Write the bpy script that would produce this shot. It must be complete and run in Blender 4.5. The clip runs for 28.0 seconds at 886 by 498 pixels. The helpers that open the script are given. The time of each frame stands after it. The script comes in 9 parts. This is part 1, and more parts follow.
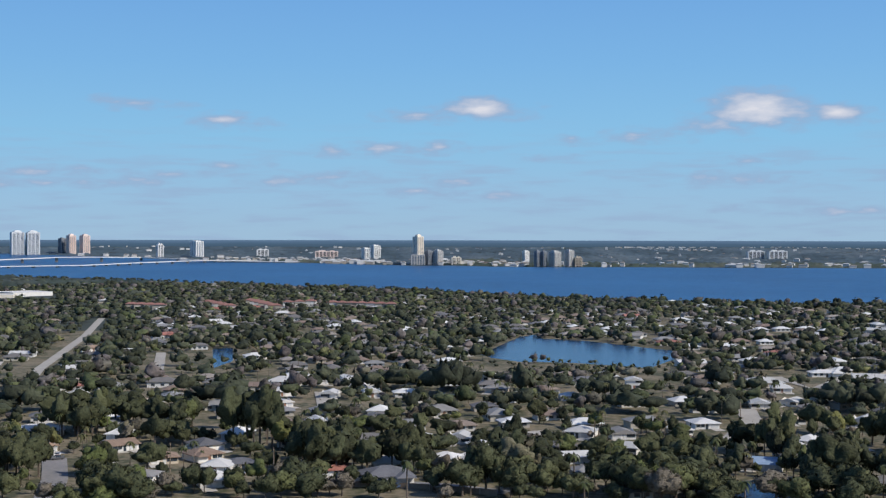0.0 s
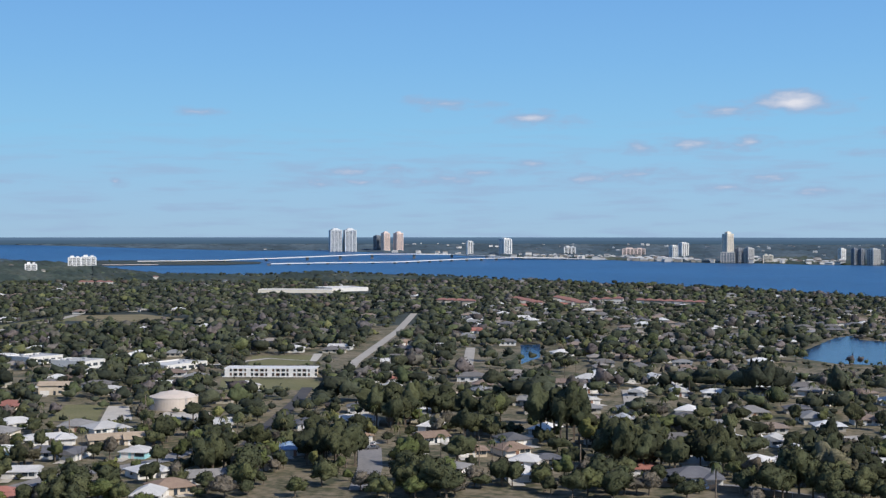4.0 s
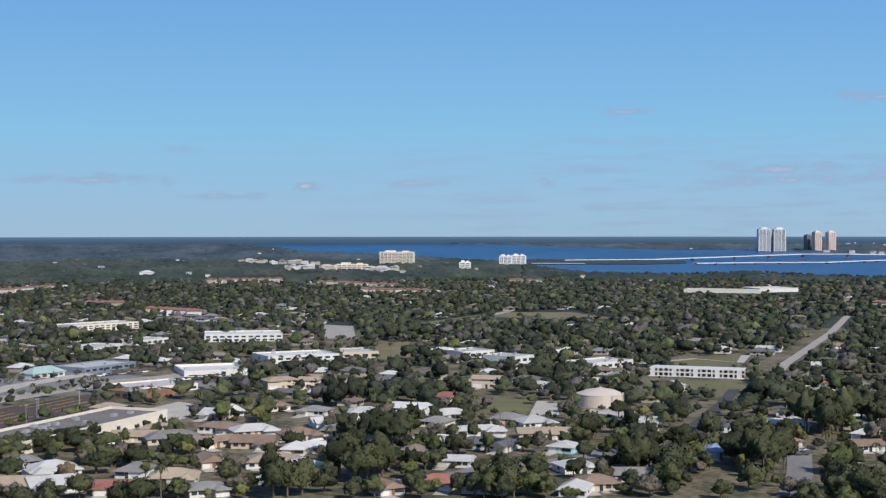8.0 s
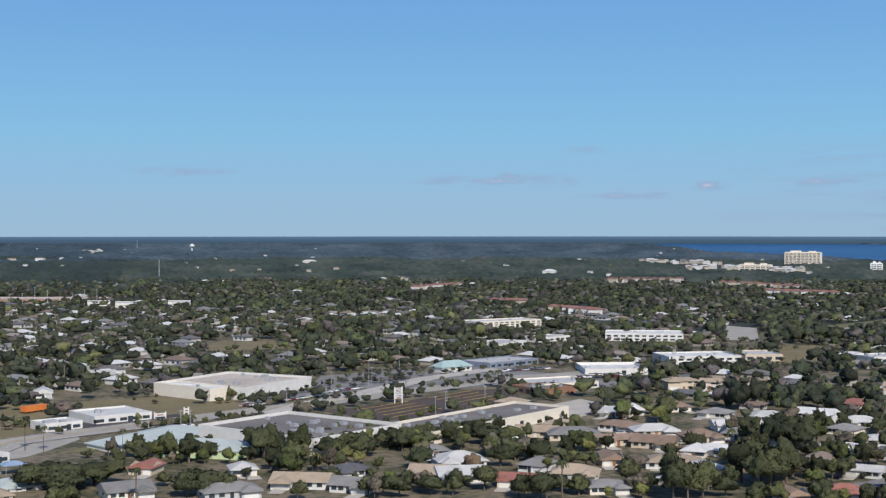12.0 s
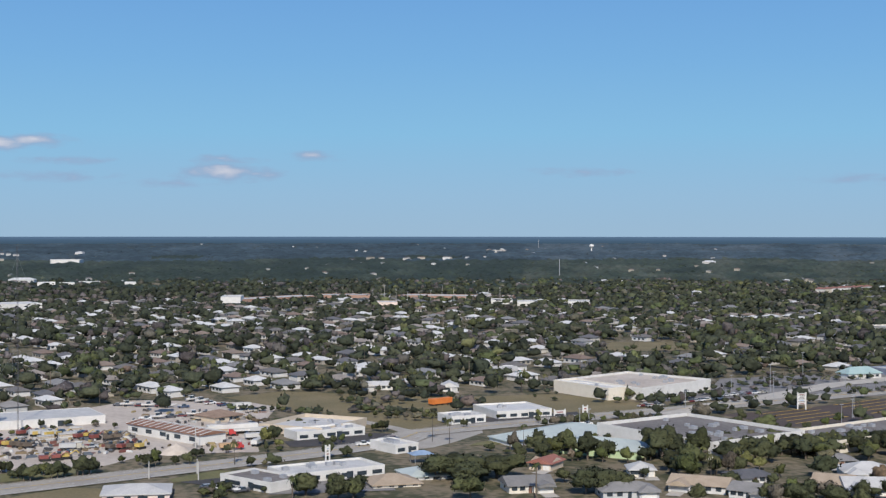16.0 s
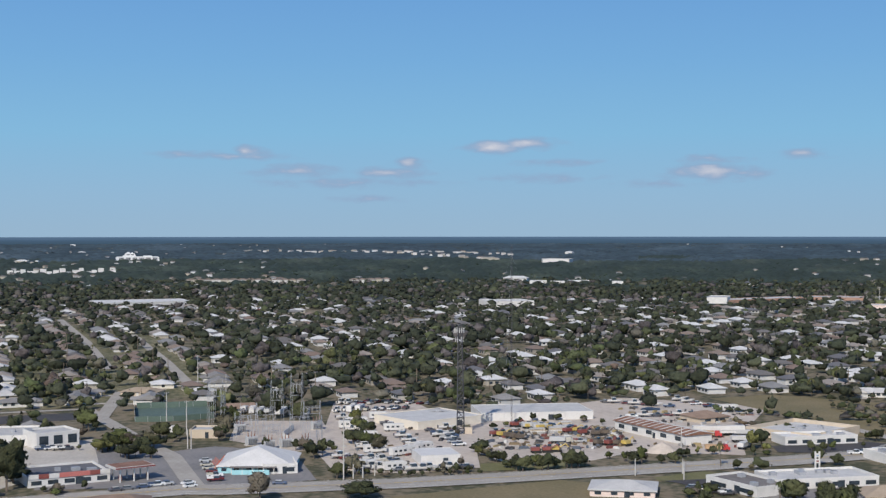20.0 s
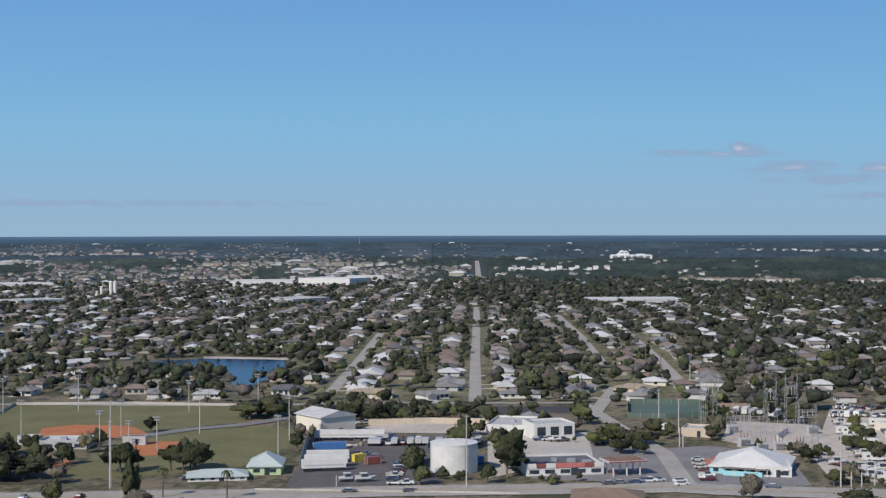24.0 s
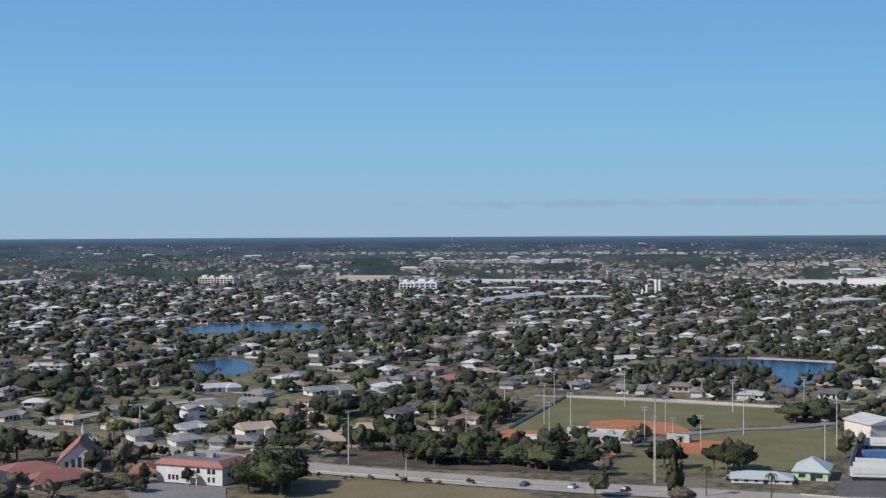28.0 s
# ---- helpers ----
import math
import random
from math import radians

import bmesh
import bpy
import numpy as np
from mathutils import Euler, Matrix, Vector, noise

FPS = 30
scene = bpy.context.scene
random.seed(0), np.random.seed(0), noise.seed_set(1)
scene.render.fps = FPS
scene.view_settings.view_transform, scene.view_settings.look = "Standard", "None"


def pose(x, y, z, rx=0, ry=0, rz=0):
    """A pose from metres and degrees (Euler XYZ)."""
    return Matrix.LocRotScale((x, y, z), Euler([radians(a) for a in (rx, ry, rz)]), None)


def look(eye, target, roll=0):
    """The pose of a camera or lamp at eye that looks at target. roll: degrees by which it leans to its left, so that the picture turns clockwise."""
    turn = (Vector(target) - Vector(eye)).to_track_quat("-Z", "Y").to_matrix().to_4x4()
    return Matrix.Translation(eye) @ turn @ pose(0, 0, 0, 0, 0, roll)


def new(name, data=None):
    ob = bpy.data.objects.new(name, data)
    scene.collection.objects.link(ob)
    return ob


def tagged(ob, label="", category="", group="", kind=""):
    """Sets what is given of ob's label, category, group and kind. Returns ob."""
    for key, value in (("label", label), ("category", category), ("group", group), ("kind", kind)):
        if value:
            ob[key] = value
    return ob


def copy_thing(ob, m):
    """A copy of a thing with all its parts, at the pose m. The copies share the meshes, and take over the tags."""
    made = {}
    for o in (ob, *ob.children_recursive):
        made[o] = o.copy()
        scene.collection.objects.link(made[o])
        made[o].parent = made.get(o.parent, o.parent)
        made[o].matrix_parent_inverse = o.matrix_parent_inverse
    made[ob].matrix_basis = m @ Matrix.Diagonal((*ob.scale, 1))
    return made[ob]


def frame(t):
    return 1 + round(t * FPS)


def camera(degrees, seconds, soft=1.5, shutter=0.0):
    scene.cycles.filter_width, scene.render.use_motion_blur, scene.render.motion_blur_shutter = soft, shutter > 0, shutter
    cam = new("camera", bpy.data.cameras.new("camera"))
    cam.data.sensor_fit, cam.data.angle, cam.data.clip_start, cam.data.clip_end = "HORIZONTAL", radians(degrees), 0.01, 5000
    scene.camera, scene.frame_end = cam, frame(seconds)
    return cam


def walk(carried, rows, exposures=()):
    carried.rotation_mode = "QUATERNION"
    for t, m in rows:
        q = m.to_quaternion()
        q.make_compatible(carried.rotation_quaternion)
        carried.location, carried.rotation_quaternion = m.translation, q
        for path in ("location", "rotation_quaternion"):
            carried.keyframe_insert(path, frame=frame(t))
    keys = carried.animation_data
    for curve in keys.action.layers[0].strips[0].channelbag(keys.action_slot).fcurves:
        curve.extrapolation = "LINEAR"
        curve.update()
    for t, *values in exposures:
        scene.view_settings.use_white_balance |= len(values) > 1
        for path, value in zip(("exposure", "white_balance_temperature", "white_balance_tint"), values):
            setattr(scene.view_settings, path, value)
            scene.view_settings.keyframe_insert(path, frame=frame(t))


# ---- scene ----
# Drone view over a flat river town: the camera hangs at one place and turns to its left.
# Bearings are degrees to the left of +y, distances are metres along flat ground as the camera sees it.
EYE = 80.0
cam = camera(35.63, 28.0, soft=1.33)
TURNS = [  # seconds, bearing, pitch, lean
    (0.0, 0.00, -0.62, 0.10),
    (0.5, 0.48, -0.62, 0.07),
    (1.0, 0.96, -0.62, 0.06),
    (1.5, 1.81, -0.63, 0.06),
    (2.0, 3.58, -0.65, 0.06),
    (2.5, 5.86, -0.68, 0.05),
    (3.0, 8.14, -0.71, 0.05),
    (3.5, 10.43, -0.73, 0.04),
    (5.5, 19.47, -0.78, -0.04),
    (6.0, 21.73, -0.79, -0.05),
    (6.5, 23.99, -0.78, -0.04),
    (7.0, 26.13, -0.78, -0.04),
    (7.5, 28.21, -0.77, -0.04),
    (8.0, 30.27, -0.77, -0.05),
    (8.5, 32.33, -0.77, -0.05),
    (9.0, 34.41, -0.77, -0.05),
    (9.5, 36.48, -0.77, -0.04),
    (10.0, 38.54, -0.77, -0.04),
    (10.5, 40.61, -0.77, -0.04),
    (11.0, 42.68, -0.78, -0.03),
    (11.5, 44.74, -0.78, -0.02),
    (12.0, 46.82, -0.78, -0.02),
    (12.5, 48.89, -0.77, -0.01),
    (14.5, 57.11, -0.77, 0.05),
    (15.0, 59.18, -0.77, 0.06),
    (15.5, 61.22, -0.77, 0.05),
    (16.0, 63.29, -0.77, 0.04),
    (16.5, 65.48, -0.76, 0.02),
    (17.0, 68.03, -0.76, 0.01),
    (17.5, 70.59, -0.77, 0.01),
    (18.0, 73.14, -0.77, 0.00),
    (18.5, 75.69, -0.77, -0.01),
    (19.0, 78.23, -0.77, -0.02),
    (19.5, 80.78, -0.77, -0.03),
    (20.0, 83.30, -0.77, -0.04),
    (20.5, 85.84, -0.78, -0.06),
    (21.0, 88.37, -0.79, -0.07),
    (21.5, 90.92, -0.79, -0.09),
    (23.5, 101.02, -0.81, -0.14),
    (24.0, 103.56, -0.81, -0.12),
    (24.5, 106.10, -0.81, -0.12),
    (25.0, 108.64, -0.80, -0.12),
    (25.5, 111.18, -0.80, -0.13),
    (26.0, 113.73, -0.79, -0.14),
    (26.5, 116.28, -0.79, -0.15),
    (27.0, 118.84, -0.78, -0.17),
    (27.5, 121.62, -0.77, -0.21),
    (28.0, 125.89, -0.76, -0.28),
]
walk(cam, [(t, pose(0, 0, EYE, 90 + p, 0, b) @ pose(0, 0, 0, 0, 0, l)) for t, b, p, l in TURNS], [(0, 0.08), (3, 0.15), (8, 0.07), (13, 0.03), (17, 0.0), (20, -0.06), (24, -0.09), (28, -0.04)])

# ---- sky, sun ----
SUN_BEARING, SUN_HEIGHT = -116.0, 37.0
world = bpy.data.worlds.new("sky")
scene.world = world
world.use_nodes = True
wt = world.node_tree
wt.nodes.clear()


def wnode(kind, operation="", interpolation_type="", data_type="", blend_type=""):
    n = wt.nodes.new(kind)
    if operation:
        n.operation = operation
    if interpolation_type:
        n.interpolation_type = interpolation_type
    if data_type:
        n.data_type = data_type
    if blend_type:
        n.blend_type = blend_type
    return n


def wlink(a, b):
    wt.links.new(a, b)


def wmath(op, a, b=None, c=None):
    n = wnode("ShaderNodeMath", operation=op)
    for i, v in enumerate((a, b, c)):
        if v is None:
            continue
        if isinstance(v, (int, float)):
            n.inputs[i].default_value = v
        else:
            wlink(v, n.inputs[i])
    return n.outputs[0]


sky = wnode("ShaderNodeTexSky")
sky.sky_type, sky.sun_disc = "NISHITA", False
sky.sun_elevation = radians(SUN_HEIGHT)
sky.sun_rotation = radians(-SUN_BEARING)
sky.altitude, sky.air_density, sky.dust_density, sky.ozone_density = 100, 0.75, 0.1, 3.0
coord = wnode("ShaderNodeTexCoord")
split = wnode("ShaderNodeSeparateXYZ")
wlink(coord.outputs["Generated"], split.inputs[0])
sx, sy, sz = split.outputs
bearing = wmath("MULTIPLY", wmath("ARCTAN2", wmath("MULTIPLY", sx, -1.0), sy), 57.2958)
height = wmath("MULTIPLY", wmath("ARCSINE", sz), 57.2958)
polar = wnode("ShaderNodeCombineXYZ")
wlink(bearing, polar.inputs[0])
wlink(height, polar.inputs[1])
# fair-weather clouds: bearing, height, half width, half height, density
CLOUDS = [
    (-12.81, 5.29, 1.76, 0.75, 1.0), (-15.90, 4.99, 0.94, 0.40, 0.9), (-11.13, 4.63, 1.41, 0.40, 0.55), (-1.54, 5.31, 1.29, 0.42, 0.95), (0.92, 5.02, 1.41, 0.31, 0.5),
    (13.28, 5.41, 0.94, 0.28, 0.55), (11.22, 5.32, 0.59, 0.19, 0.3), (9.06, 4.74, 1.17, 0.33, 0.65), (4.78, 3.56, 0.70, 0.26, 0.6), (2.63, 3.62, 1.29, 0.31, 0.55), (0.10, 3.67, 0.82, 0.26, 0.65),
    (-5.28, 4.02, 0.59, 0.21, 0.55), (-8.17, 4.18, 1.29, 0.33, 0.45), (-12.49, 3.08, 0.94, 0.21, 0.45), (-11.82, 2.38, 1.88, 0.31, 0.5), (16.31, 2.56, 2.00, 0.28, 0.5), (16.63, 2.15, 2.23, 0.21, 0.45),
    (13.01, 2.19, 1.29, 0.28, 0.5), (11.45, 2.55, 1.88, 0.19, 0.35), (9.06, 2.92, 1.06, 0.16, 0.35),
]
CLOUDS += [
    (6.64, 2.24, 1.64, 0.23, 0.4), (4.55, 2.49, 1.29, 0.23, 0.45), (-0.37, 2.27, 1.06, 0.26, 0.6), (1.04, 1.85, 1.41, 0.23, 0.5), (-2.48, 1.71, 1.06, 0.23, 0.5),
    (-4.35, 3.23, 0.94, 0.14, 0.3), (35.98, 1.88, 0.52, 0.16, 0.75), (26.07, 2.04, 0.28, 0.16, 0.6), (23.01, 4.97, 0.70, 0.16, 0.3), (45.26, 2.17, 2.58, 0.21, 0.35),
    (31.53, 2.00, 1.17, 0.16, 0.3), (39.67, 1.50, 1.06, 0.14, 0.3), (58.00, 2.47, 0.94, 0.14, 0.35), (44.65, 2.25, 1.64, 0.16, 0.35), (41.06, 3.35, 0.47, 0.14, 0.35),
    (81.36, 3.52, 0.82, 0.28, 0.9), (79.80, 3.68, 0.82, 0.23, 0.75), (78.79, 2.91, 1.06, 0.16, 0.35), (72.45, 2.49, 1.29, 0.31, 0.85), (72.34, 3.00, 0.82, 0.19, 0.5), (68.71, 3.15, 0.70, 0.19, 0.6),
]
CLOUDS += [
    (79.69, 2.26, 1.53, 0.19, 0.3), (74.66, 2.01, 1.06, 0.14, 0.3), (58.02, 2.51, 1.29, 0.16, 0.4), (91.50, 3.32, 0.40, 0.23, 0.8), (92.80, 3.18, 1.53, 0.16, 0.4),
    (89.35, 2.52, 1.29, 0.28, 0.6), (85.62, 2.46, 1.06, 0.23, 0.75), (84.79, 2.88, 0.52, 0.21, 0.7), (87.60, 2.11, 2.35, 0.23, 0.4), (86.67, 1.36, 0.94, 0.14, 0.3), (79.87, 2.25, 1.17, 0.16, 0.3),
    (91.32, 3.29, 0.59, 0.23, 0.6), (92.29, 3.13, 1.76, 0.14, 0.4), (119.85, 1.17, 5.87, 0.14, 0.25), (112.01, 1.15, 0.47, 0.12, 0.5), (-15.92, 1.04, 1.88, 0.23, 0.4), (-11.94, 1.14, 0.82, 0.19, 0.4),
]
shift = wnode("ShaderNodeTexNoise")
shift.inputs["Scale"].default_value, shift.inputs["Detail"].default_value = 1.0, 5.0
shift.inputs["Roughness"].default_value = 0.52
stretch = wnode("ShaderNodeVectorMath", operation="MULTIPLY")
stretch.inputs[1].default_value = (0.8, 2.4, 1)
wlink(polar.outputs[0], stretch.inputs[0])
wlink(stretch.outputs[0], shift.inputs["Vector"])
puff = None
for a, e, w, h, k in CLOUDS:
    off = wnode("ShaderNodeVectorMath", operation="SUBTRACT")
    off.inputs[1].default_value = (a, e - 0.25 * h, 0)
    wlink(polar.outputs[0], off.inputs[0])
    size = wnode("ShaderNodeVectorMath", operation="DIVIDE")
    size.inputs[1].default_value = (w * 1.7, h * 1.5, 1)
    wlink(off.outputs[0], size.inputs[0])
    far = wnode("ShaderNodeVectorMath", operation="LENGTH")
    wlink(size.outputs[0], far.inputs[0])
    m = wmath("MULTIPLY", wmath("SUBTRACT", 1.0, far.outputs["Value"]), k)
    puff = m if puff is None else wmath("MAXIMUM", puff, m)
    under = wnode("ShaderNodeVectorMath", operation="SUBTRACT")
    under.inputs[1].default_value = (a - 0.25 * w, e - 0.55 * h, 0)
    wlink(polar.outputs[0], under.inputs[0])
    wide = wnode("ShaderNodeVectorMath", operation="DIVIDE")
    wide.inputs[1].default_value = (w * 2.5, h * 1.2 + 0.1, 1)
    wlink(under.outputs[0], wide.inputs[0])
    away = wnode("ShaderNodeVectorMath", operation="LENGTH")
    wlink(wide.outputs[0], away.inputs[0])
    puff = wmath("MAXIMUM", puff, wmath("MULTIPLY", wmath("SUBTRACT", 1.0, away.outputs["Value"]), 0.34 + 0.22 * k))
body = wmath("ADD", wmath("MAXIMUM", puff, 0.0), wmath("MULTIPLY", wmath("SUBTRACT", shift.outputs["Fac"], 0.5), 1.0))
inside = wnode("ShaderNodeMapRange", interpolation_type="SMOOTHSTEP")
inside.inputs["From Min"].default_value, inside.inputs["From Max"].default_value = 0.0, 0.12
wlink(puff, inside.inputs["Value"])
cover = wnode("ShaderNodeMapRange", interpolation_type="SMOOTHSTEP")
cover.inputs["From Min"].default_value, cover.inputs["From Max"].default_value = 0.04, 0.62
wlink(body, cover.inputs["Value"])
# thin streaks low over the horizon
streak = wnode("ShaderNodeTexNoise")
streak.inputs["Scale"].default_value, streak.inputs["Detail"].default_value = 1.0, 4.0
long = wnode("ShaderNodeVectorMath", operation="MULTIPLY")
long.inputs[1].default_value = (0.30, 2.6, 1)
wlink(polar.outputs[0], long.inputs[0])
wlink(long.outputs[0], streak.inputs["Vector"])
thin = wnode("ShaderNodeMapRange", interpolation_type="SMOOTHSTEP")
thin.inputs["From Min"].default_value, thin.inputs["From Max"].default_value = 0.44, 0.70
wlink(streak.outputs["Fac"], thin.inputs["Value"])
band = wnode("ShaderNodeMapRange", interpolation_type="SMOOTHSTEP")
band.inputs["From Min"].default_value, band.inputs["From Max"].default_value = 5.2, 2.4
wlink(height, band.inputs["Value"])
side = wnode("ShaderNodeMapRange", interpolation_type="SMOOTHSTEP")
side.inputs["From Min"].default_value, side.inputs["From Max"].default_value = 42.0, 22.0
wlink(bearing, side.inputs["Value"])
veil = wmath("MULTIPLY", wmath("MULTIPLY", thin.outputs[0], band.outputs[0]), wmath("MULTIPLY", side.outputs[0], 0.5))
amount = wmath("MAXIMUM", wmath("MULTIPLY", wmath("MULTIPLY", cover.outputs[0], inside.outputs[0]), 0.95), veil)
# cloud tops white, bases grey-violet
top = wnode("ShaderNodeMapRange")
top.inputs["From Min"].default_value, top.inputs["From Max"].default_value = 0.38, 0.95
wlink(body, top.inputs["Value"])
white = wnode("ShaderNodeMix", data_type="RGBA")
white.inputs["A"].default_value = (2.9, 3.95, 5.8, 1)
white.inputs["B"].default_value = (6.9, 6.9, 7.5, 1)
wlink(top.outputs[0], white.inputs["Factor"])
# the low sky is an even haze all round the horizon; higher up the clear sky takes over
low_sky = wnode("ShaderNodeValToRGB")
for i, (e, c) in enumerate(((0.0, (0.325, 0.487, 0.650)), (1.5, (0.300, 0.495, 0.690)), (4.0, (0.240, 0.500, 0.745)), (7.0, (0.190, 0.430, 0.735)), (10.5, (0.150, 0.358, 0.700)))):
    el = low_sky.color_ramp.elements[i] if i < 2 else low_sky.color_ramp.elements.new(e / 15)
    el.position, el.color = e / 15, (*[10 * v for v in c], 1)
wlink(wmath("DIVIDE", height, 15.0), low_sky.inputs[0])
clear = wnode("ShaderNodeMapRange", interpolation_type="SMOOTHSTEP")
clear.inputs["From Min"].default_value, clear.inputs["From Max"].default_value = 11.0, 30.0
wlink(height, clear.inputs["Value"])
tint = wnode("ShaderNodeMix", data_type="RGBA")
wlink(clear.outputs[0], tint.inputs["Factor"])
wlink(low_sky.outputs[0], tint.inputs["A"])
bright = wnode("ShaderNodeVectorMath", operation="MULTIPLY")
bright.inputs[1].default_value = (1.25, 1.32, 1.5)
wlink(sky.outputs[0], bright.inputs[0])
wlink(bright.outputs[0], tint.inputs["B"])
mixed = wnode("ShaderNodeMix", data_type="RGBA")
wlink(amount, mixed.inputs["Factor"])
wlink(tint.outputs["Result"], mixed.inputs["A"])
wlink(white.outputs["Result"], mixed.inputs["B"])
back = wnode("ShaderNodeBackground")
back.inputs["Strength"].default_value = 0.1
wlink(mixed.outputs["Result"], back.inputs["Color"])
wlink(back.outputs[0], wnode("ShaderNodeOutputWorld").inputs[0])

sun = new("sun", bpy.data.lights.new("sun", "SUN"))
sun.data.energy, sun.data.angle, sun.data.color = 4.2, radians(0.53), (1.0, 0.93, 0.83)
sun.matrix_world = look((0, 0, 0), (-math.cos(radians(SUN_HEIGHT)) * -math.sin(radians(SUN_BEARING)), -math.cos(radians(SUN_HEIGHT)) * math.cos(radians(SUN_BEARING)), -math.sin(radians(SUN_HEIGHT))))
sun.location = (0, 0, 900)


# ---- materials ----
def surface(name, a, b, scale=0.3, rough=0.8, bump=0.0, fine=None, metal=0.0, tint=None, spec=None, own=0.0, sharp=0.25):
    """Two colours mixed by noise at a large and a fine scale, in metres. tint: a third colour that the mesh's own tint brings in."""
    m = bpy.data.materials.new(name)
    m.use_nodes = True
    n, l = m.node_tree.nodes, m.node_tree.links
    bsdf = n["Principled BSDF"]
    bsdf.inputs["Roughness"].default_value, bsdf.inputs["Metallic"].default_value = rough, metal
    if spec is not None:
        bsdf.inputs["Specular IOR Level"].default_value = spec
    geo = n.new("ShaderNodeNewGeometry")
    big, small = n.new("ShaderNodeTexNoise"), n.new("ShaderNodeTexNoise")
    big.inputs["Scale"].default_value, big.inputs["Detail"].default_value = scale, 4.0
    small.inputs["Scale"].default_value, small.inputs["Detail"].default_value = fine or scale * 9, 3.0
    for t in (big, small):
        l.new(geo.outputs["Position"], t.inputs["Vector"])
    add = n.new("ShaderNodeMath")
    add.operation = "ADD"
    l.new(big.outputs["Fac"], add.inputs[0])
    l.new(small.outputs["Fac"], add.inputs[1])
    ramp = n.new("ShaderNodeMapRange")
    ramp.inputs["From Min"].default_value, ramp.inputs["From Max"].default_value = 1.0 - sharp, 1.0 + sharp
    l.new(add.outputs[0], ramp.inputs["Value"])
    mix = n.new("ShaderNodeMix")
    mix.data_type = "RGBA"
    mix.inputs["A"].default_value, mix.inputs["B"].default_value = (*a, 1), (*b, 1)
    l.new(ramp.outputs[0], mix.inputs["Factor"])
    out = mix.outputs["Result"]
    if tint:
        att = n.new("ShaderNodeAttribute")
        att.attribute_name = "tint"
        mix2 = n.new("ShaderNodeMix")
        mix2.data_type = "RGBA"
        mix2.inputs["B"].default_value = (*tint, 1)
        l.new(att.outputs["Fac"], mix2.inputs["Factor"])
        l.new(out, mix2.inputs["A"])
        out = mix2.outputs["Result"]
    if own:
        info = n.new("ShaderNodeObjectInfo")
        vary = n.new("ShaderNodeMapRange")
        vary.inputs["To Min"].default_value, vary.inputs["To Max"].default_value = 1 - own, 1 + own
        l.new(info.outputs["Random"], vary.inputs["Value"])
        scaled = n.new("ShaderNodeVectorMath")
        scaled.operation = "SCALE"
        l.new(out, scaled.inputs[0])
        l.new(vary.outputs[0], scaled.inputs["Scale"])
        out = scaled.outputs[0]
    l.new(out, bsdf.inputs["Base Color"])
    if bump:
        bp = n.new("ShaderNodeBump")
        bp.inputs["Strength"].default_value, bp.inputs["Distance"].default_value = bump, 0.3
        l.new(small.outputs["Fac"], bp.inputs["Height"])
        l.new(bp.outputs[0], bsdf.inputs["Normal"])
    return m


def palette(name, steps, rough=0.8, scale=0.4, by_object=False):
    """A material whose colour is picked by the mesh's own tint, or by chance for each object, in even steps."""
    m = surface(name, (1, 1, 1), (0.8, 0.8, 0.8), scale, rough)
    n, l = m.node_tree.nodes, m.node_tree.links
    att, ramp, mul = n.new("ShaderNodeAttribute"), n.new("ShaderNodeValToRGB"), n.new("ShaderNodeMix")
    att.attribute_name = "tint"
    ramp.color_ramp.interpolation = "CONSTANT"
    for i, c in enumerate(steps):
        e = ramp.color_ramp.elements[i] if i < 2 else ramp.color_ramp.elements.new(i / len(steps))
        e.position, e.color = i / len(steps), (*c, 1)
    mul.data_type, mul.blend_type = "RGBA", "MULTIPLY"
    mul.inputs["Factor"].default_value = 1.0
    l.new(n.new("ShaderNodeObjectInfo").outputs["Random"] if by_object else att.outputs["Fac"], ramp.inputs[0])
    bsdf = n["Principled BSDF"]
    was = bsdf.inputs["Base Color"].links[0].from_socket
    l.new(was, mul.inputs["A"])
    l.new(ramp.outputs[0], mul.inputs["B"])
    l.new(mul.outputs["Result"], bsdf.inputs["Base Color"])
    return m


